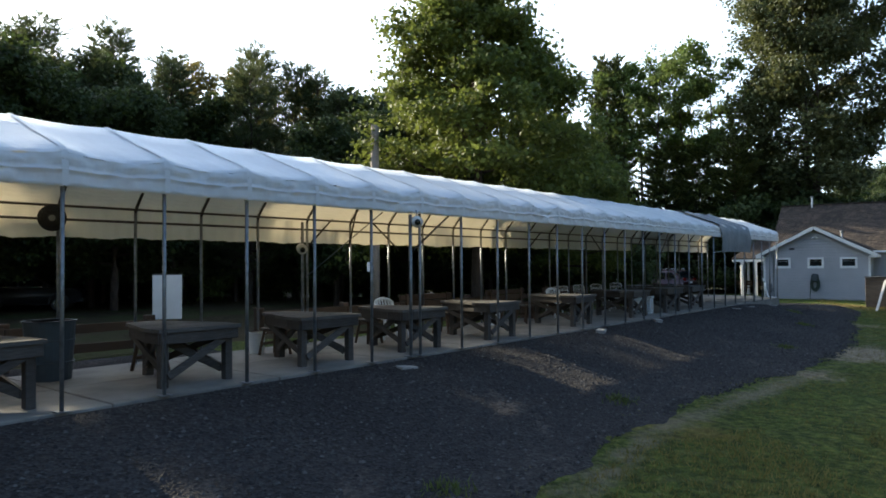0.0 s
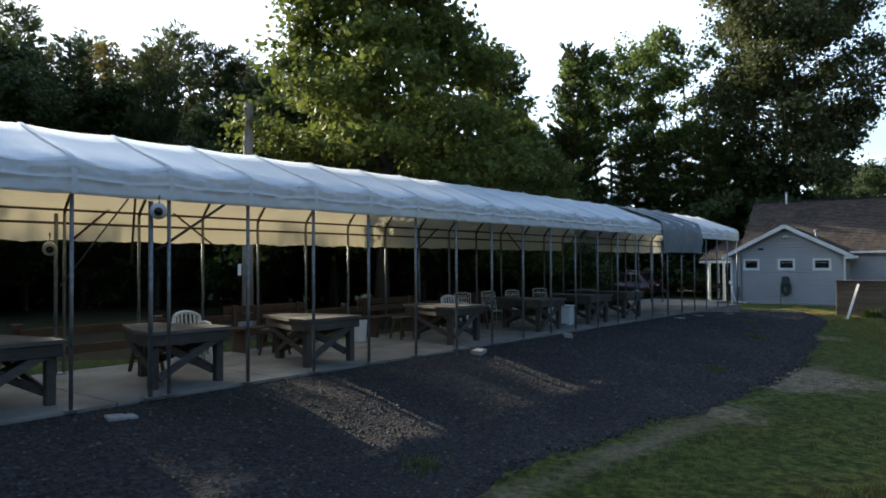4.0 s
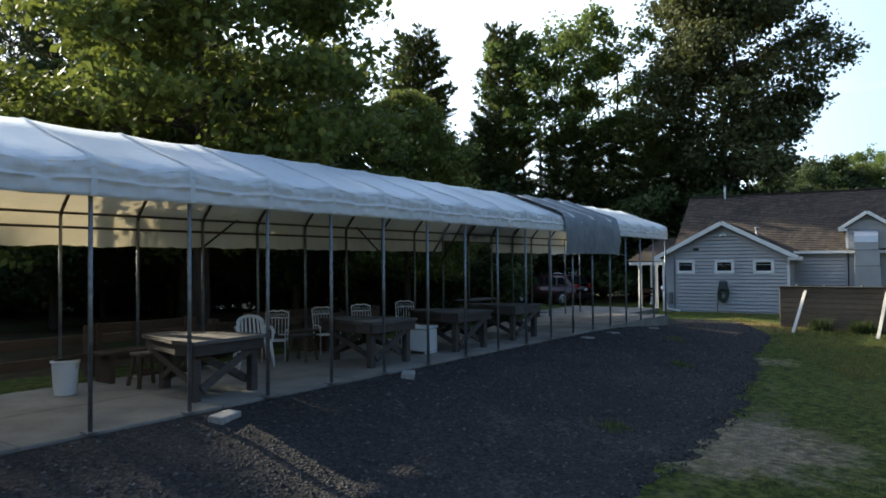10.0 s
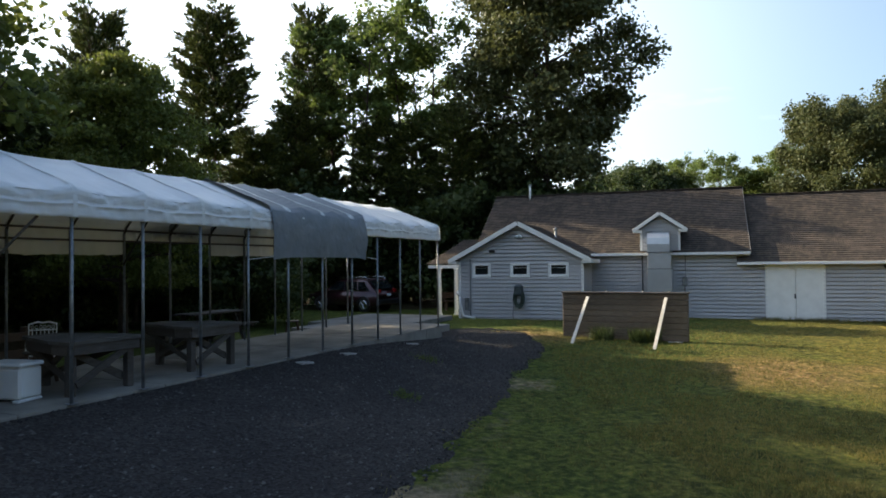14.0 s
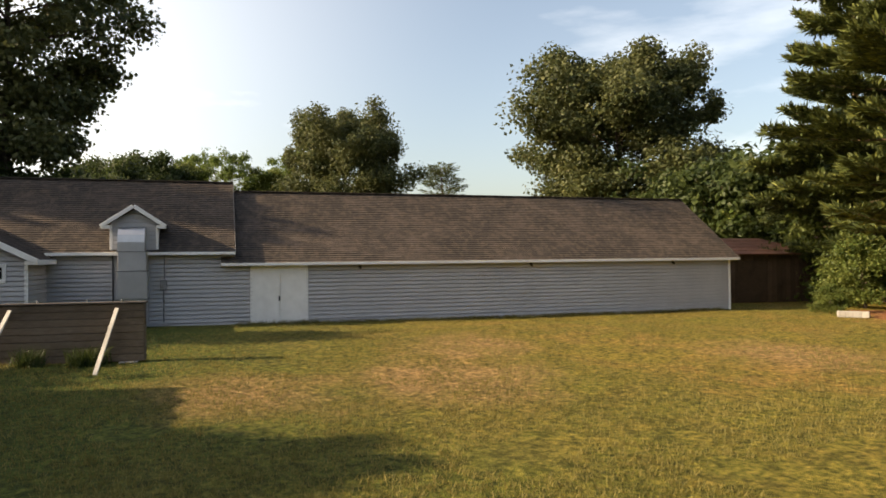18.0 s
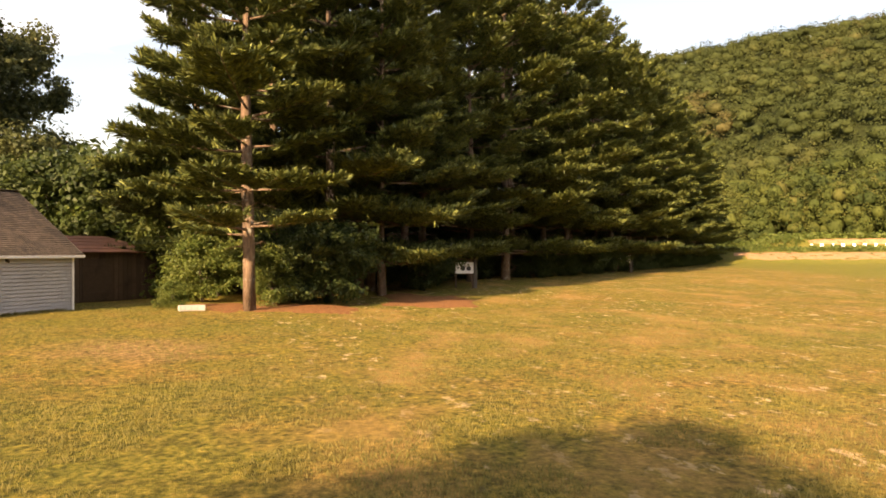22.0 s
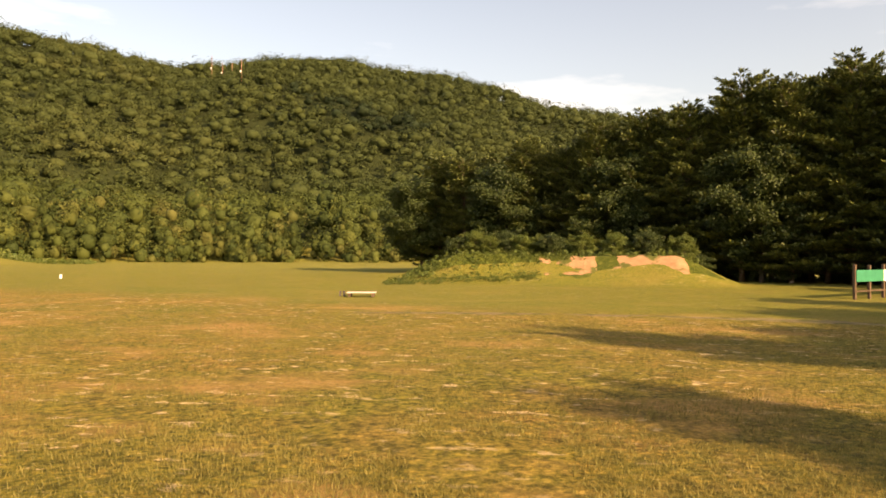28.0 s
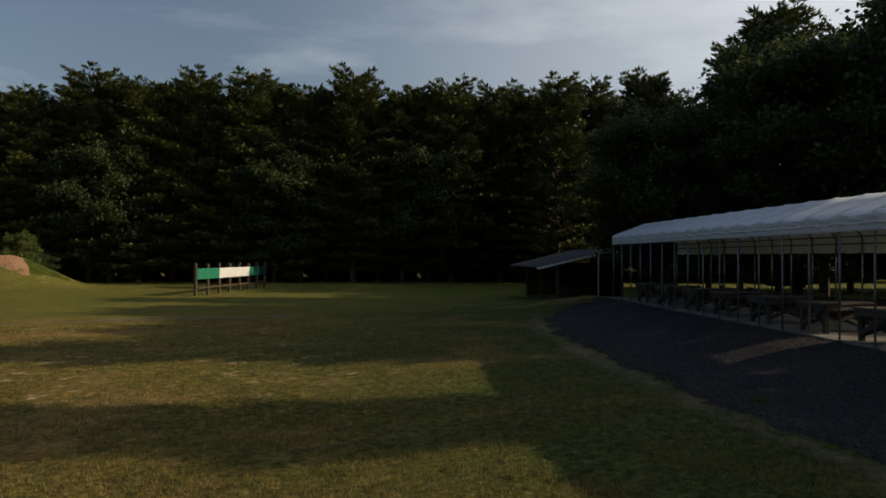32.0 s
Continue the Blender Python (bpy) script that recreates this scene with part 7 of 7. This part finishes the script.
# the wood to the west, and its undergrowth
for x, y, s_, k_, w_ in ((-19.7, 24.0, 0.87, "pine2", 0.88), (-22.2, 14.0, 0.94, "pine2", 1.0), (-27, -2.5, 1.1, "dark", 1.0), (-30, 18, 0.98, "pine2", 1.0), (-28, 9.8, 0.86, "pine2", 1.0), (-31, 2, 0.9, "pine2", 1.0), (-33, -6, 0.95, "pine", 1.0), (-33, 26, 0.85, "pine2", 1.0), (-35, 34, 0.8, "pine", 1.0), (-22.0, 0.5, 0.95, "dark", 1.0), (-20.9, 5.9, 0.98, "dark", 1.05), (-20.0, -6.5, 0.75, "dark", 1.0), (-21.0, 16.5, 0.6, "dark", 1.0)):
    tree(k_, x, y, s_, None, w_)
rb = random.Random(8)
for i in range(34):
    x = -30 + i * 1.18
    tree("darkbush" if i % 4 else "bush", x, 41.0 + rb.uniform(-3, 3) - 0.1 * abs(x), rb.uniform(0.75, 1.25), rb.uniform(0, 360))
for i in range(18):
    x, y = -24 + i * 1.9 + rb.uniform(-0.6, 0.6), 33.0 + rb.uniform(-4, 4)
    if x > -1.5:
        continue
    tree("thin", x, y + 3.0, min(rb.uniform(0.72, 0.92), lit_cap(x, y + 3.0)), rb.uniform(0, 360), 0.9)

# behind the building
tree("round", *polar(44.6, 72.0), 0.80, 15, 0.92, "dark dense tree rising behind the roof")
tree("thin", *polar(52.3, 84.0), 0.95, None, 1.7)
tree("round", *polar(66.4, 66.0), 0.97, 165, 1.1)
for hd, r, s, k_ in ((29.5, 72, 0.95, "dark"), (32.2, 75, 1.02, "maple"), (35.4, 78, 0.74, "airy"), (38.4, 80, 1.05, "maple"), (49.5, 88, 0.75, "maple"), (53.5, 86, 0.55, "maple"), (33.5, 112, 1.0, "airy"), (36.5, 118, 0.85, "maple"), (40.5, 112, 1.05, "airy"), (30.5, 92, 0.8, "dark"), (48.5, 110, 0.7, "dark"), (55.5, 115, 0.62, "dark"), (58.5, 110, 0.6, "dark"), (61.0, 92, 0.72, "maple"), (71.0, 70, 0.8, "dark")):
    tree(k_, *polar(hd, r), s)
for hd, r, s, k_ in ((73.2, 54, 2.0, "darkbush"), (75.2, 55, 1.9, "bush"), (77.0, 57, 2.1, "darkbush"), (82.5, 51, 1.9, "darkbush"), (80.5, 54, 2.3, "darkbush"), (84.2, 44, 1.5, "bush"), (83.2, 37.5, 0.75, "bush"), (88.2, 34.5, 0.6, "bush"), (90.5, 35.5, 0.85, "darkbush"), (93.0, 36.5, 0.9, "darkbush"), (100.5, 47, 0.7, "darkbush"), (81.0, 33.0, 0.28, "bush")):
    tree(k_, *polar(hd, r), s)

# pines along the left of the range
tree("edgepine", *polar(86.4, 31.0), 1.0, 200, 1.08)
tree("bigpine", *polar(82.8, 45.0), 0.95, 100, 0.82)
tree("dark", *polar(79.6, 52.0), 0.66, 10, 0.9)
tree("bigpine", *polar(97.0, 41.5), 0.95, 250, 0.78)
tree("bigpine", *polar(92.8, 39.5), 0.95, 20)
tree("bigpine", *polar(96.0, 47.0), 1.0, 130)
for i in range(1, 27):
    k_ = 3.0 + i * 5.6
    bend = -0.105 * max(0.0, k_ - 20)
    off = bend + (0.6, 2.4, 1.2)[i % 3] + (1.2 if i == 1 else 0)
    x, y = 46.0 + 0.809 * k_ + 0.588 * off, 16.0 - 0.588 * k_ + 0.809 * off
    tree("bigpine", x, y, float(np.interp(k_, (0, 20, 50, 90, 150), (0.95, 0.98, 1.2, 1.2, 1.0))) + 0.08 * math.sin(i * 2.3), i * 77.0)
    if i % 2 == 0:
        tree("pine2", x + 6 * 0.574 + 2, y + 6 * 0.819, 1.1, i * 50.0)
    if i > 1:
        tree("darkbush", x + 0.588 * 4, y + 0.809 * 4, 1.1, i * 33.0)
        for q in (0.0, 2.8) if i > 6 else ():
            tree("darkbush", 46.0 + 0.809 * (k_ + q) + 0.588 * (bend + 0.4), 16.0 - 0.588 * (k_ + q) + 0.809 * (bend + 0.4), 0.72 + 0.2 * math.sin(i * 1.3 + q), i * 57.0 + q * 40)

# the dark pine wall across the range
for i in range(52):
    k_ = -64 + i * 2.65
    off = 75.0 + (0.0, 2.2, 1.0, 3.0)[i % 4]
    x, y = C0[0] - 0.574 * off + 0.819 * k_, C0[1] - 0.819 * off - 0.574 * k_
    tree("pine" if i % 2 else "pine2", x, y, float(np.interp(k_, (22, 54), (1.04, 0.80))) + 0.05 * math.sin(i * 1.9), i * 67.0, 1.15)
    if i % 6 == 3:
        tree("dark", x + 0.574 * 3.0, y + 0.819 * 3.0, 1.1, i * 40.0)
for i in range(24):
    k_ = -66 + i * 5.8
    off = 82.0 + (i % 3) * 2
    x, y = C0[0] - 0.574 * off + 0.819 * k_, C0[1] - 0.819 * off - 0.574 * k_
    tree("pine", x, y, float(np.interp(k_, (22, 54), (1.10, 0.84))), i * 31.0, 1.2)
    tree("darkbush", x + 0.574 * 5 + 2, y + 0.819 * 5, 1.0, i * 20.0)
# between the pine wall and the canopy
for x, y, s, k_ in ((-44, -22, 1.0, "pine"), (-48, -15, 1.05, "pine2"), (-50, -7, 1.1, "pine"), (-40, -14, 0.9, "dark"), (-43, -31, 1.0, "pine2"), (-52, 2, 1.1, "pine"), (-54, 12, 1.1, "pine2")):
    tree(k_, x, y, s)

# lighter broadleaf trees where the pine row ends
for hd, r, s in ((116.8, 150, 1.75), (118.2, 158, 1.8), (119.4, 165, 1.6), (120.3, 176, 1.6), (121.3, 182, 1.35), (122.3, 190, 1.2), (123.2, 198, 0.95)):
    tree("maple", *polar(hd, r), s)
# bushes on the near bank
for i in range(16):
    hd = 174.5 + i * 1.25
    tree("bush" if i % 3 else "darkbush", *polar(hd, 71.0 + 1.2 * math.sin(i * 3)), 0.38 + 0.14 * abs(math.sin(i * 1.7)))

# ---- far woods on the hill and along the end of the field ----
ICO = bmesh.new()
bmesh.ops.create_icosphere(ICO, subdivisions=2, radius=1.0)
ICO_V = np.array([v.co[:] for v in ICO.verts])
ICO_F = np.array([[v.index for v in f.verts] for f in ICO.faces])
ICO.free()


def with_tint(me, tint, each):
    me.attributes.new("tint", "FLOAT", "POINT").data.foreach_set("value", np.repeat(tint, each).astype(np.float32))
    return me


def far_woods(name, pts, radius, per, size, mat, rng, label, core=0.46, boughs=14, squash=0.85, shell=0.30, lump=0.18, tint=None):
    """Distant crowns in one mesh: a dark heart and boughs of leaf sprays round it."""
    n = len(pts)
    tint = rng.random(n) if tint is None else tint
    if core:
        body = pts[:, None, :] + ICO_V[None] * (1 + 0.35 * (rng.random((n, len(ICO_V), 1)) - 0.5)) * (radius * core)[:, None, None] * np.array([1, 1, squash])
        f = (ICO_F[None] + (np.arange(n) * len(ICO_V))[:, None, None]).reshape(-1, 3)
        tagged(new(name, with_tint(quads_mesh(name, body.reshape(-1, 3), f, mat, True), tint, len(ICO_V))), label, "woods", kind="stuff")
    d = rng.normal(size=(n, boughs, 3)) + np.array([0, 0, 0.55])
    d /= np.linalg.norm(d, axis=2)[..., None]
    bc = pts[:, None] + d * (radius[:, None] * (shell + (1.15 - shell) * rng.random((n, boughs)) ** 0.8))[..., None] * np.array([1, 1, squash])
    br_ = radius[:, None] * (lump + 0.26 * rng.random((n, boughs)))
    per = max(3, per // boughs)
    m = n * boughs * per
    d = np.repeat(d.reshape(-1, 3), per, 0)
    e = rng.normal(size=(m, 3)) + d * 0.7
    e /= np.linalg.norm(e, axis=1)[:, None]
    p = np.repeat(bc.reshape(-1, 3), per, 0) + e * (np.repeat(br_.reshape(-1), per) * (0.75 + 0.5 * rng.random(m)))[:, None] * np.array([1, 1, 0.75])
    nor = e + d * 0.3 + np.array([0, 0, 0.25]) + rng.normal(size=(m, 3)) * 0.28
    v = sprays(p, nor, np.repeat(size, boughs * per) * (0.55 + 0.9 * rng.random(m)), rng)
    return tagged(new(name, with_tint(quads_mesh(name, v, np.arange(m * 4).reshape(-1, 4), mat), tint, boughs * per * 4)), label, "woods", kind="stuff")


def sprays(p, nor, s, rng):
    """Corner points of one leafy diamond at each point, facing along its normal."""
    nor = nor / np.linalg.norm(nor, axis=1)[:, None]
    t = np.cross(nor, rng.normal(size=nor.shape))
    t /= np.linalg.norm(t, axis=1)[:, None] + 1e-9
    b = np.cross(nor, t)
    s = s[:, None]
    return np.stack([p - t * s, p - b * s * 0.7, p + t * s, p + b * s * 0.7], 1).reshape(-1, 3)


def crown_material(name, stops, shade):
    k = Mat(name, 0.75, spec=0.12).world_co()
    own = k.n.new("ShaderNodeAttribute")
    own.attribute_name = "tint"
    c = k.ramp(own.outputs["Fac"], *stops)
    c = k.mix(k.step(k.noise(0.25, 3.0, 0.65), 0.4, 0.7, 0.0, 0.4), c, shade)
    c = k.mix(k.step(k.island(), 0.0, 1.0, 0.0, 0.3), c, shade)
    k.color(c)
    k.see_through(0.12, c)
    return k.m


rng = np.random.default_rng(77)
HILLCROWN = crown_material("hill_crowns", ((0.0, (0.012, 0.021, 0.009)), (0.12, (0.036, 0.048, 0.015)), (0.6, (0.050, 0.062, 0.018)), (0.9, (0.068, 0.074, 0.023)), (1.0, (0.092, 0.080, 0.030))), (0.022, 0.032, 0.011))
EDGECROWN = crown_material("field_edge_crowns", ((0.0, (0.028, 0.042, 0.012)), (0.45, (0.058, 0.074, 0.018)), (0.8, (0.078, 0.090, 0.022)), (1.0, (0.098, 0.095, 0.028))), (0.020, 0.031, 0.009))
H, R = [], []
r = 250.0
while r < 730:
    gap = 7.6 + (r - 250) * 0.005
    n = int(radians(104) * r / gap)
    H.append(98 + 104 * (np.arange(n) + rng.random(n) * 1.6) / n)
    R.append(r + gap * 1.7 * (rng.random(n) - 0.5))
    r += gap
H, R = np.concatenate(H), np.concatenate(R)
X, Y = C0[0] + R * np.sin(np.radians(H)), C0[1] + R * np.cos(np.radians(H))
hz = gz(X, Y)
keep = hz > 6.0
H, X, Y, hz, R = H[keep], X[keep], Y[keep], hz[keep], R[keep]
rad = 4.2 + 4.8 * rng.random(len(X)) ** 1.6
hill_z = hz + 3.5 + 5.5 * rng.random(len(X))
# crowns along the hollow get the darkest tint: its shade is put into their colour
stand = np.abs(R - np.interp(H, (158, 160, 162.5, 165.3, 169.5, 173), (486, 474, 452, 431, 425, 420))) < np.interp(H, (158, 163, 168, 173), (4, 10, 17, 8))
stand &= (H > 158) & (H < 173)
own_tint = np.where(stand, 0.0, 0.12 + 0.88 * np.clip(rng.random(len(X)) * 0.55 + 0.9 * (lattice(X, Y, 34, 12) - 0.25), 0, 1) * np.interp(H, (140, 158), (1.0, 0.6)))
near_ = R < 330
for sel, mt, per in ((near_, EDGECROWN, 286), (~near_, HILLCROWN, 176)):
    far_woods("hill_forest", np.stack([X, Y, hill_z], 1)[sel], rad[sel], per, 0.30 + rad[sel] * (0.012 if mt is EDGECROWN else 0.030), mt, rng, "unbroken green woods covering the long hill", core=0.52, boughs=11, squash=0.72, shell=0.40, lump=0.27, tint=own_tint[sel])


def radio_mast(m, tall):
    e = thing("radio_mast", m, "slender rusty radio mast on the wooded ridge", "mast", "masts on the ridge")
    part("pole", tube([(0, 0, -1), (0, 0, tall)], [0.35, 0.16], 8), MASTPAINT, e, smooth=True)
    part("antenna_drum", tube([(0.2, 0, tall * 0.55), (0.9, 0, tall * 0.55)], [0.8, 0.8], 12), WHITEPAINT, e, "white antenna drum", smooth=True)


MASTPAINT = plain("rusty_mast_paint", (0.26, 0.13, 0.09), 0.7)
WHITEPAINT = plain("white_drum_paint", (0.8, 0.8, 0.78), 0.5)
for hd, r, tall in ((155.1, 580, 22.0), (155.9, 562, 19.0), (156.6, 548, 17.5), (157.3, 534, 19.5)):
    x, y = polar(hd, r)
    radio_mast(Matrix.Translation((x, y, on(x, y))), tall)
# trees at the end of the field
H = 104 + 92 * rng.random(460)
R = 214 + 46 * rng.random(460) ** 0.8
R = np.where((H > 122) & (H < 141), np.maximum(R, 236), R)
X, Y = C0[0] + R * np.sin(np.radians(H)), C0[1] + R * np.cos(np.radians(H))
tall = np.interp(R, (214, 226, 260), (2.0, 7.0, 15.0)) * (0.7 + 0.6 * rng.random(460))
for q, kk in ((1.0, 0.5), (0.62, 0.7), (0.25, 0.6)):
    rad = (1.3 + tall * 0.20) * (0.7 + 0.7 * rng.random(460))
    far_woods("field_edge_trees", np.stack([X + rng.normal(size=460) * 0.8, Y + rng.normal(size=460) * 0.8, gz(X, Y) + tall * q], 1), rad * (0.8 + 0.5 * kk), 168, rad * 0.085, EDGECROWN, rng, "mixed broadleaf trees along the far field edge", squash=1.15)
# rough growth on the banks
for n_, h0, h1, r0, r1, a_, b_ in ((1100, 116, 147, 184, 207, 0.5, 0.8), (500, 121, 143, 219, 236, 0.8, 1.2), (200, 122, 129, 207, 220, 0.6, 0.8), (260, 169, 193, 66.5, 73, 0.25, 0.35), (800, 168.5, 181, 63.4, 69, 0.12, 0.18), (120, 181, 193, 67.5, 69.5, 0.14, 0.22)):
    H = h0 + (h1 - h0) * rng.random(n_)
    R = r0 + (r1 - r0) * rng.random(n_)
    X, Y = C0[0] + R * np.sin(np.radians(H)), C0[1] + R * np.cos(np.radians(H))
    rad = a_ + b_ * rng.random(n_)
    far_woods("bank_weeds", np.stack([X, Y, gz(X, Y) + 0.3 * a_], 1), rad, 30, rad * 0.22, LEAF_BUSH, rng, "tall rough green weeds on the earth bank", 0, 5)

# dark crowns added behind canopy, range pines and pine wall to block low light
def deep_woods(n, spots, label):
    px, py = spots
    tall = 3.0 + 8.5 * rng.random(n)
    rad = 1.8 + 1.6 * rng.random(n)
    far_woods("deep_woods", np.stack([px, py, gz(px, py) + tall], 1), rad, 84, 0.16 + rad * 0.03, SHADELEAF, rng, label, core=0.72, squash=1.2, shell=0.6)
    far_woods("deep_woods", np.stack([px, py, gz(px, py) + tall * 0.35], 1), rad, 56, 0.16 + rad * 0.03, SHADELEAF, rng, label, core=0.75, squash=1.3, shell=0.6)


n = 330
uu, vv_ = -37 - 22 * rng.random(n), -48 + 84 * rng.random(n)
deep_woods(n, P0[:, None] + uu * DU[:, None] + vv_ * DV[:, None], "added near-black crowns for the shaded depth behind the canopy")
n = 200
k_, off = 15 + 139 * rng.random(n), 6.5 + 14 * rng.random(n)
deep_woods(n, (46.0 + 0.809 * k_ + 0.588 * (off - 0.105 * np.maximum(0, k_ - 20)), 16.0 - 0.588 * k_ + 0.809 * (off - 0.105 * np.maximum(0, k_ - 20))), "added near-black crowns for the shaded depth behind the pines")
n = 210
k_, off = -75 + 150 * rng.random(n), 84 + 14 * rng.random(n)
deep_woods(n, (C0[0] - 0.574 * off + 0.819 * k_, C0[1] - 0.819 * off - 0.574 * k_), "added near-black crowns for the shaded depth behind the pine wall")

# ---- grass blades and loose stones ----
def strewn(name, pts, n_each, h, w, spread, mat, rng, label):
    n = len(pts) * n_each
    p = np.repeat(pts, n_each, 0)
    p = p + np.concatenate([rng.normal(size=(n, 2)) * spread, np.zeros((n, 1))], 1)
    p[:, 2] = gz(p[:, 0], p[:, 1]) - 0.01
    a = rng.random(n) * 6.283
    side = np.stack([np.cos(a), np.sin(a), np.zeros(n)], 1)
    lean = np.stack([rng.normal(size=n) * 0.45, rng.normal(size=n) * 0.45, np.ones(n)], 1)
    hh = h * (0.45 + 0.9 * rng.random(n))
    v = np.stack([p - side * w, p + side * w, p + lean * hh[:, None]], 1).reshape(-1, 3)
    return tagged(new(name, quads_mesh(name, v, np.arange(n * 3).reshape(-1, 3), mat)), label, "grass", kind="stuff")


def edge_u(v):
    return np.interp(v, GRAVEL_V, GRAVEL_U)


N = 85000
rr = 3.5 + 30 * rng.random(N) ** 1.25
hh = np.radians(15 + 235 * rng.random(N))
gxp, gyp = C0[0] + rr * np.sin(hh), C0[1] + rr * np.cos(hh)
uu = (gxp - P0[0]) * DU[0] + (gyp - P0[1]) * DU[1]
vv_ = (gxp - P0[0]) * DV[0] + (gyp - P0[1]) * DV[1]
ww = (gxp - B0[0]) * DW[0] + (gyp - B0[1]) * DW[1]
ok = (uu > edge_u(vv_) + 0.1) & (ww < 2.0) & (lattice(gxp, gyp, 1.3, 21) > 0.30)
strewn("lawn_grass", np.stack([gxp, gyp, gxp * 0], 1)[ok], 6, 0.075, 0.008, 0.06, BLADE, rng, "short dry lawn grass blades")
N = 16000
uu, vv_ = rng.random(N) * 11, -10 + 38 * rng.random(N)
ok = (uu > edge_u(vv_) - 0.1 + 0.4 * rng.normal(size=N)) & (lattice(uu, vv_, 0.9, 4) > 0.35)
pp = P0[None] + uu[ok, None] * DU + vv_[ok, None] * DV
strewn("lawn_grass", np.concatenate([pp, pp[:, :1] * 0], 1), 6, 0.06, 0.005, 0.07, BLADE, rng, "short lawn grass blades along the gravel")
tuft = []
for u, v in ((3.33, 15.2), (2.6, 21.0), (3.1, 6.0), (3.6, 1.0), (1.6, 24.0)):
    tuft.append((*cuv(u, v), 0))
weed = bar_c @ Vector((-0.55, -0.42, 0)), bar_c @ Vector((0.45, -0.42, 0)), bar_c @ Vector((0.75, -0.36, 0))
strewn("barrier_weeds", np.array([p[:] for p in weed]), 260, 0.38, 0.016, 0.11, LEAF_DARK, rng, "dark green weeds at the foot of the timber barrier")
strewn("weed_tuft", np.array(tuft), 160, 0.11, 0.012, 0.13, LEAF_BUSH, rng, "small green weed tufts in the gravel")
s_ = rng.random(900) * 20.5 + 0.5
pp = B0[None] + s_[:, None] * DS + (MAINW - 0.12 - 0.15 * rng.random(900))[:, None] * DW
strewn("wall_weeds", np.concatenate([pp, pp[:, :1] * 0], 1), 8, 0.14, 0.008, 0.06, BLADE, rng, "taller weeds along the foot of the wall")

N = 26000
uu, vv_ = 0.05 + 4.6 * rng.random(N), -8 + 40 * rng.random(N)
ok = uu < edge_u(vv_) - 0.15
p = P0[None] + uu[ok, None] * DU + vv_[ok, None] * DV
n = len(p)
c3 = np.concatenate([p, (gz(p[:, 0], p[:, 1]) + 0.027)[:, None]], 1)
sz = 0.012 + 0.022 * rng.random(n) ** 2
oct_ = np.array([(1, 0, 0), (0, 1, 0), (-1, 0, 0), (0, -1, 0), (0, 0, 0.7), (0, 0, -0.7)], float)
v = c3[:, None, :] + (oct_[None] * (0.7 + 0.6 * rng.random((n, 6, 1)))) * sz[:, None, None]
fo = np.array([(0, 1, 4), (1, 2, 4), (2, 3, 4), (3, 0, 4), (1, 0, 5), (2, 1, 5), (3, 2, 5), (0, 3, 5)])
f = (fo[None] + (np.arange(n) * 6)[:, None, None]).reshape(-1, 3)
k = Mat("gravel_stones", 0.85, spec=0.3)
k.color(k.ramp(k.island(), (0.0, (0.022, 0.021, 0.022)), (0.75, (0.058, 0.055, 0.054)), (1.0, (0.12, 0.115, 0.11))))
tagged(new("loose_stones", quads_mesh("loose_stones", v.reshape(-1, 3), f, k.m)), "loose dark gravel stones", "stones", kind="stuff")
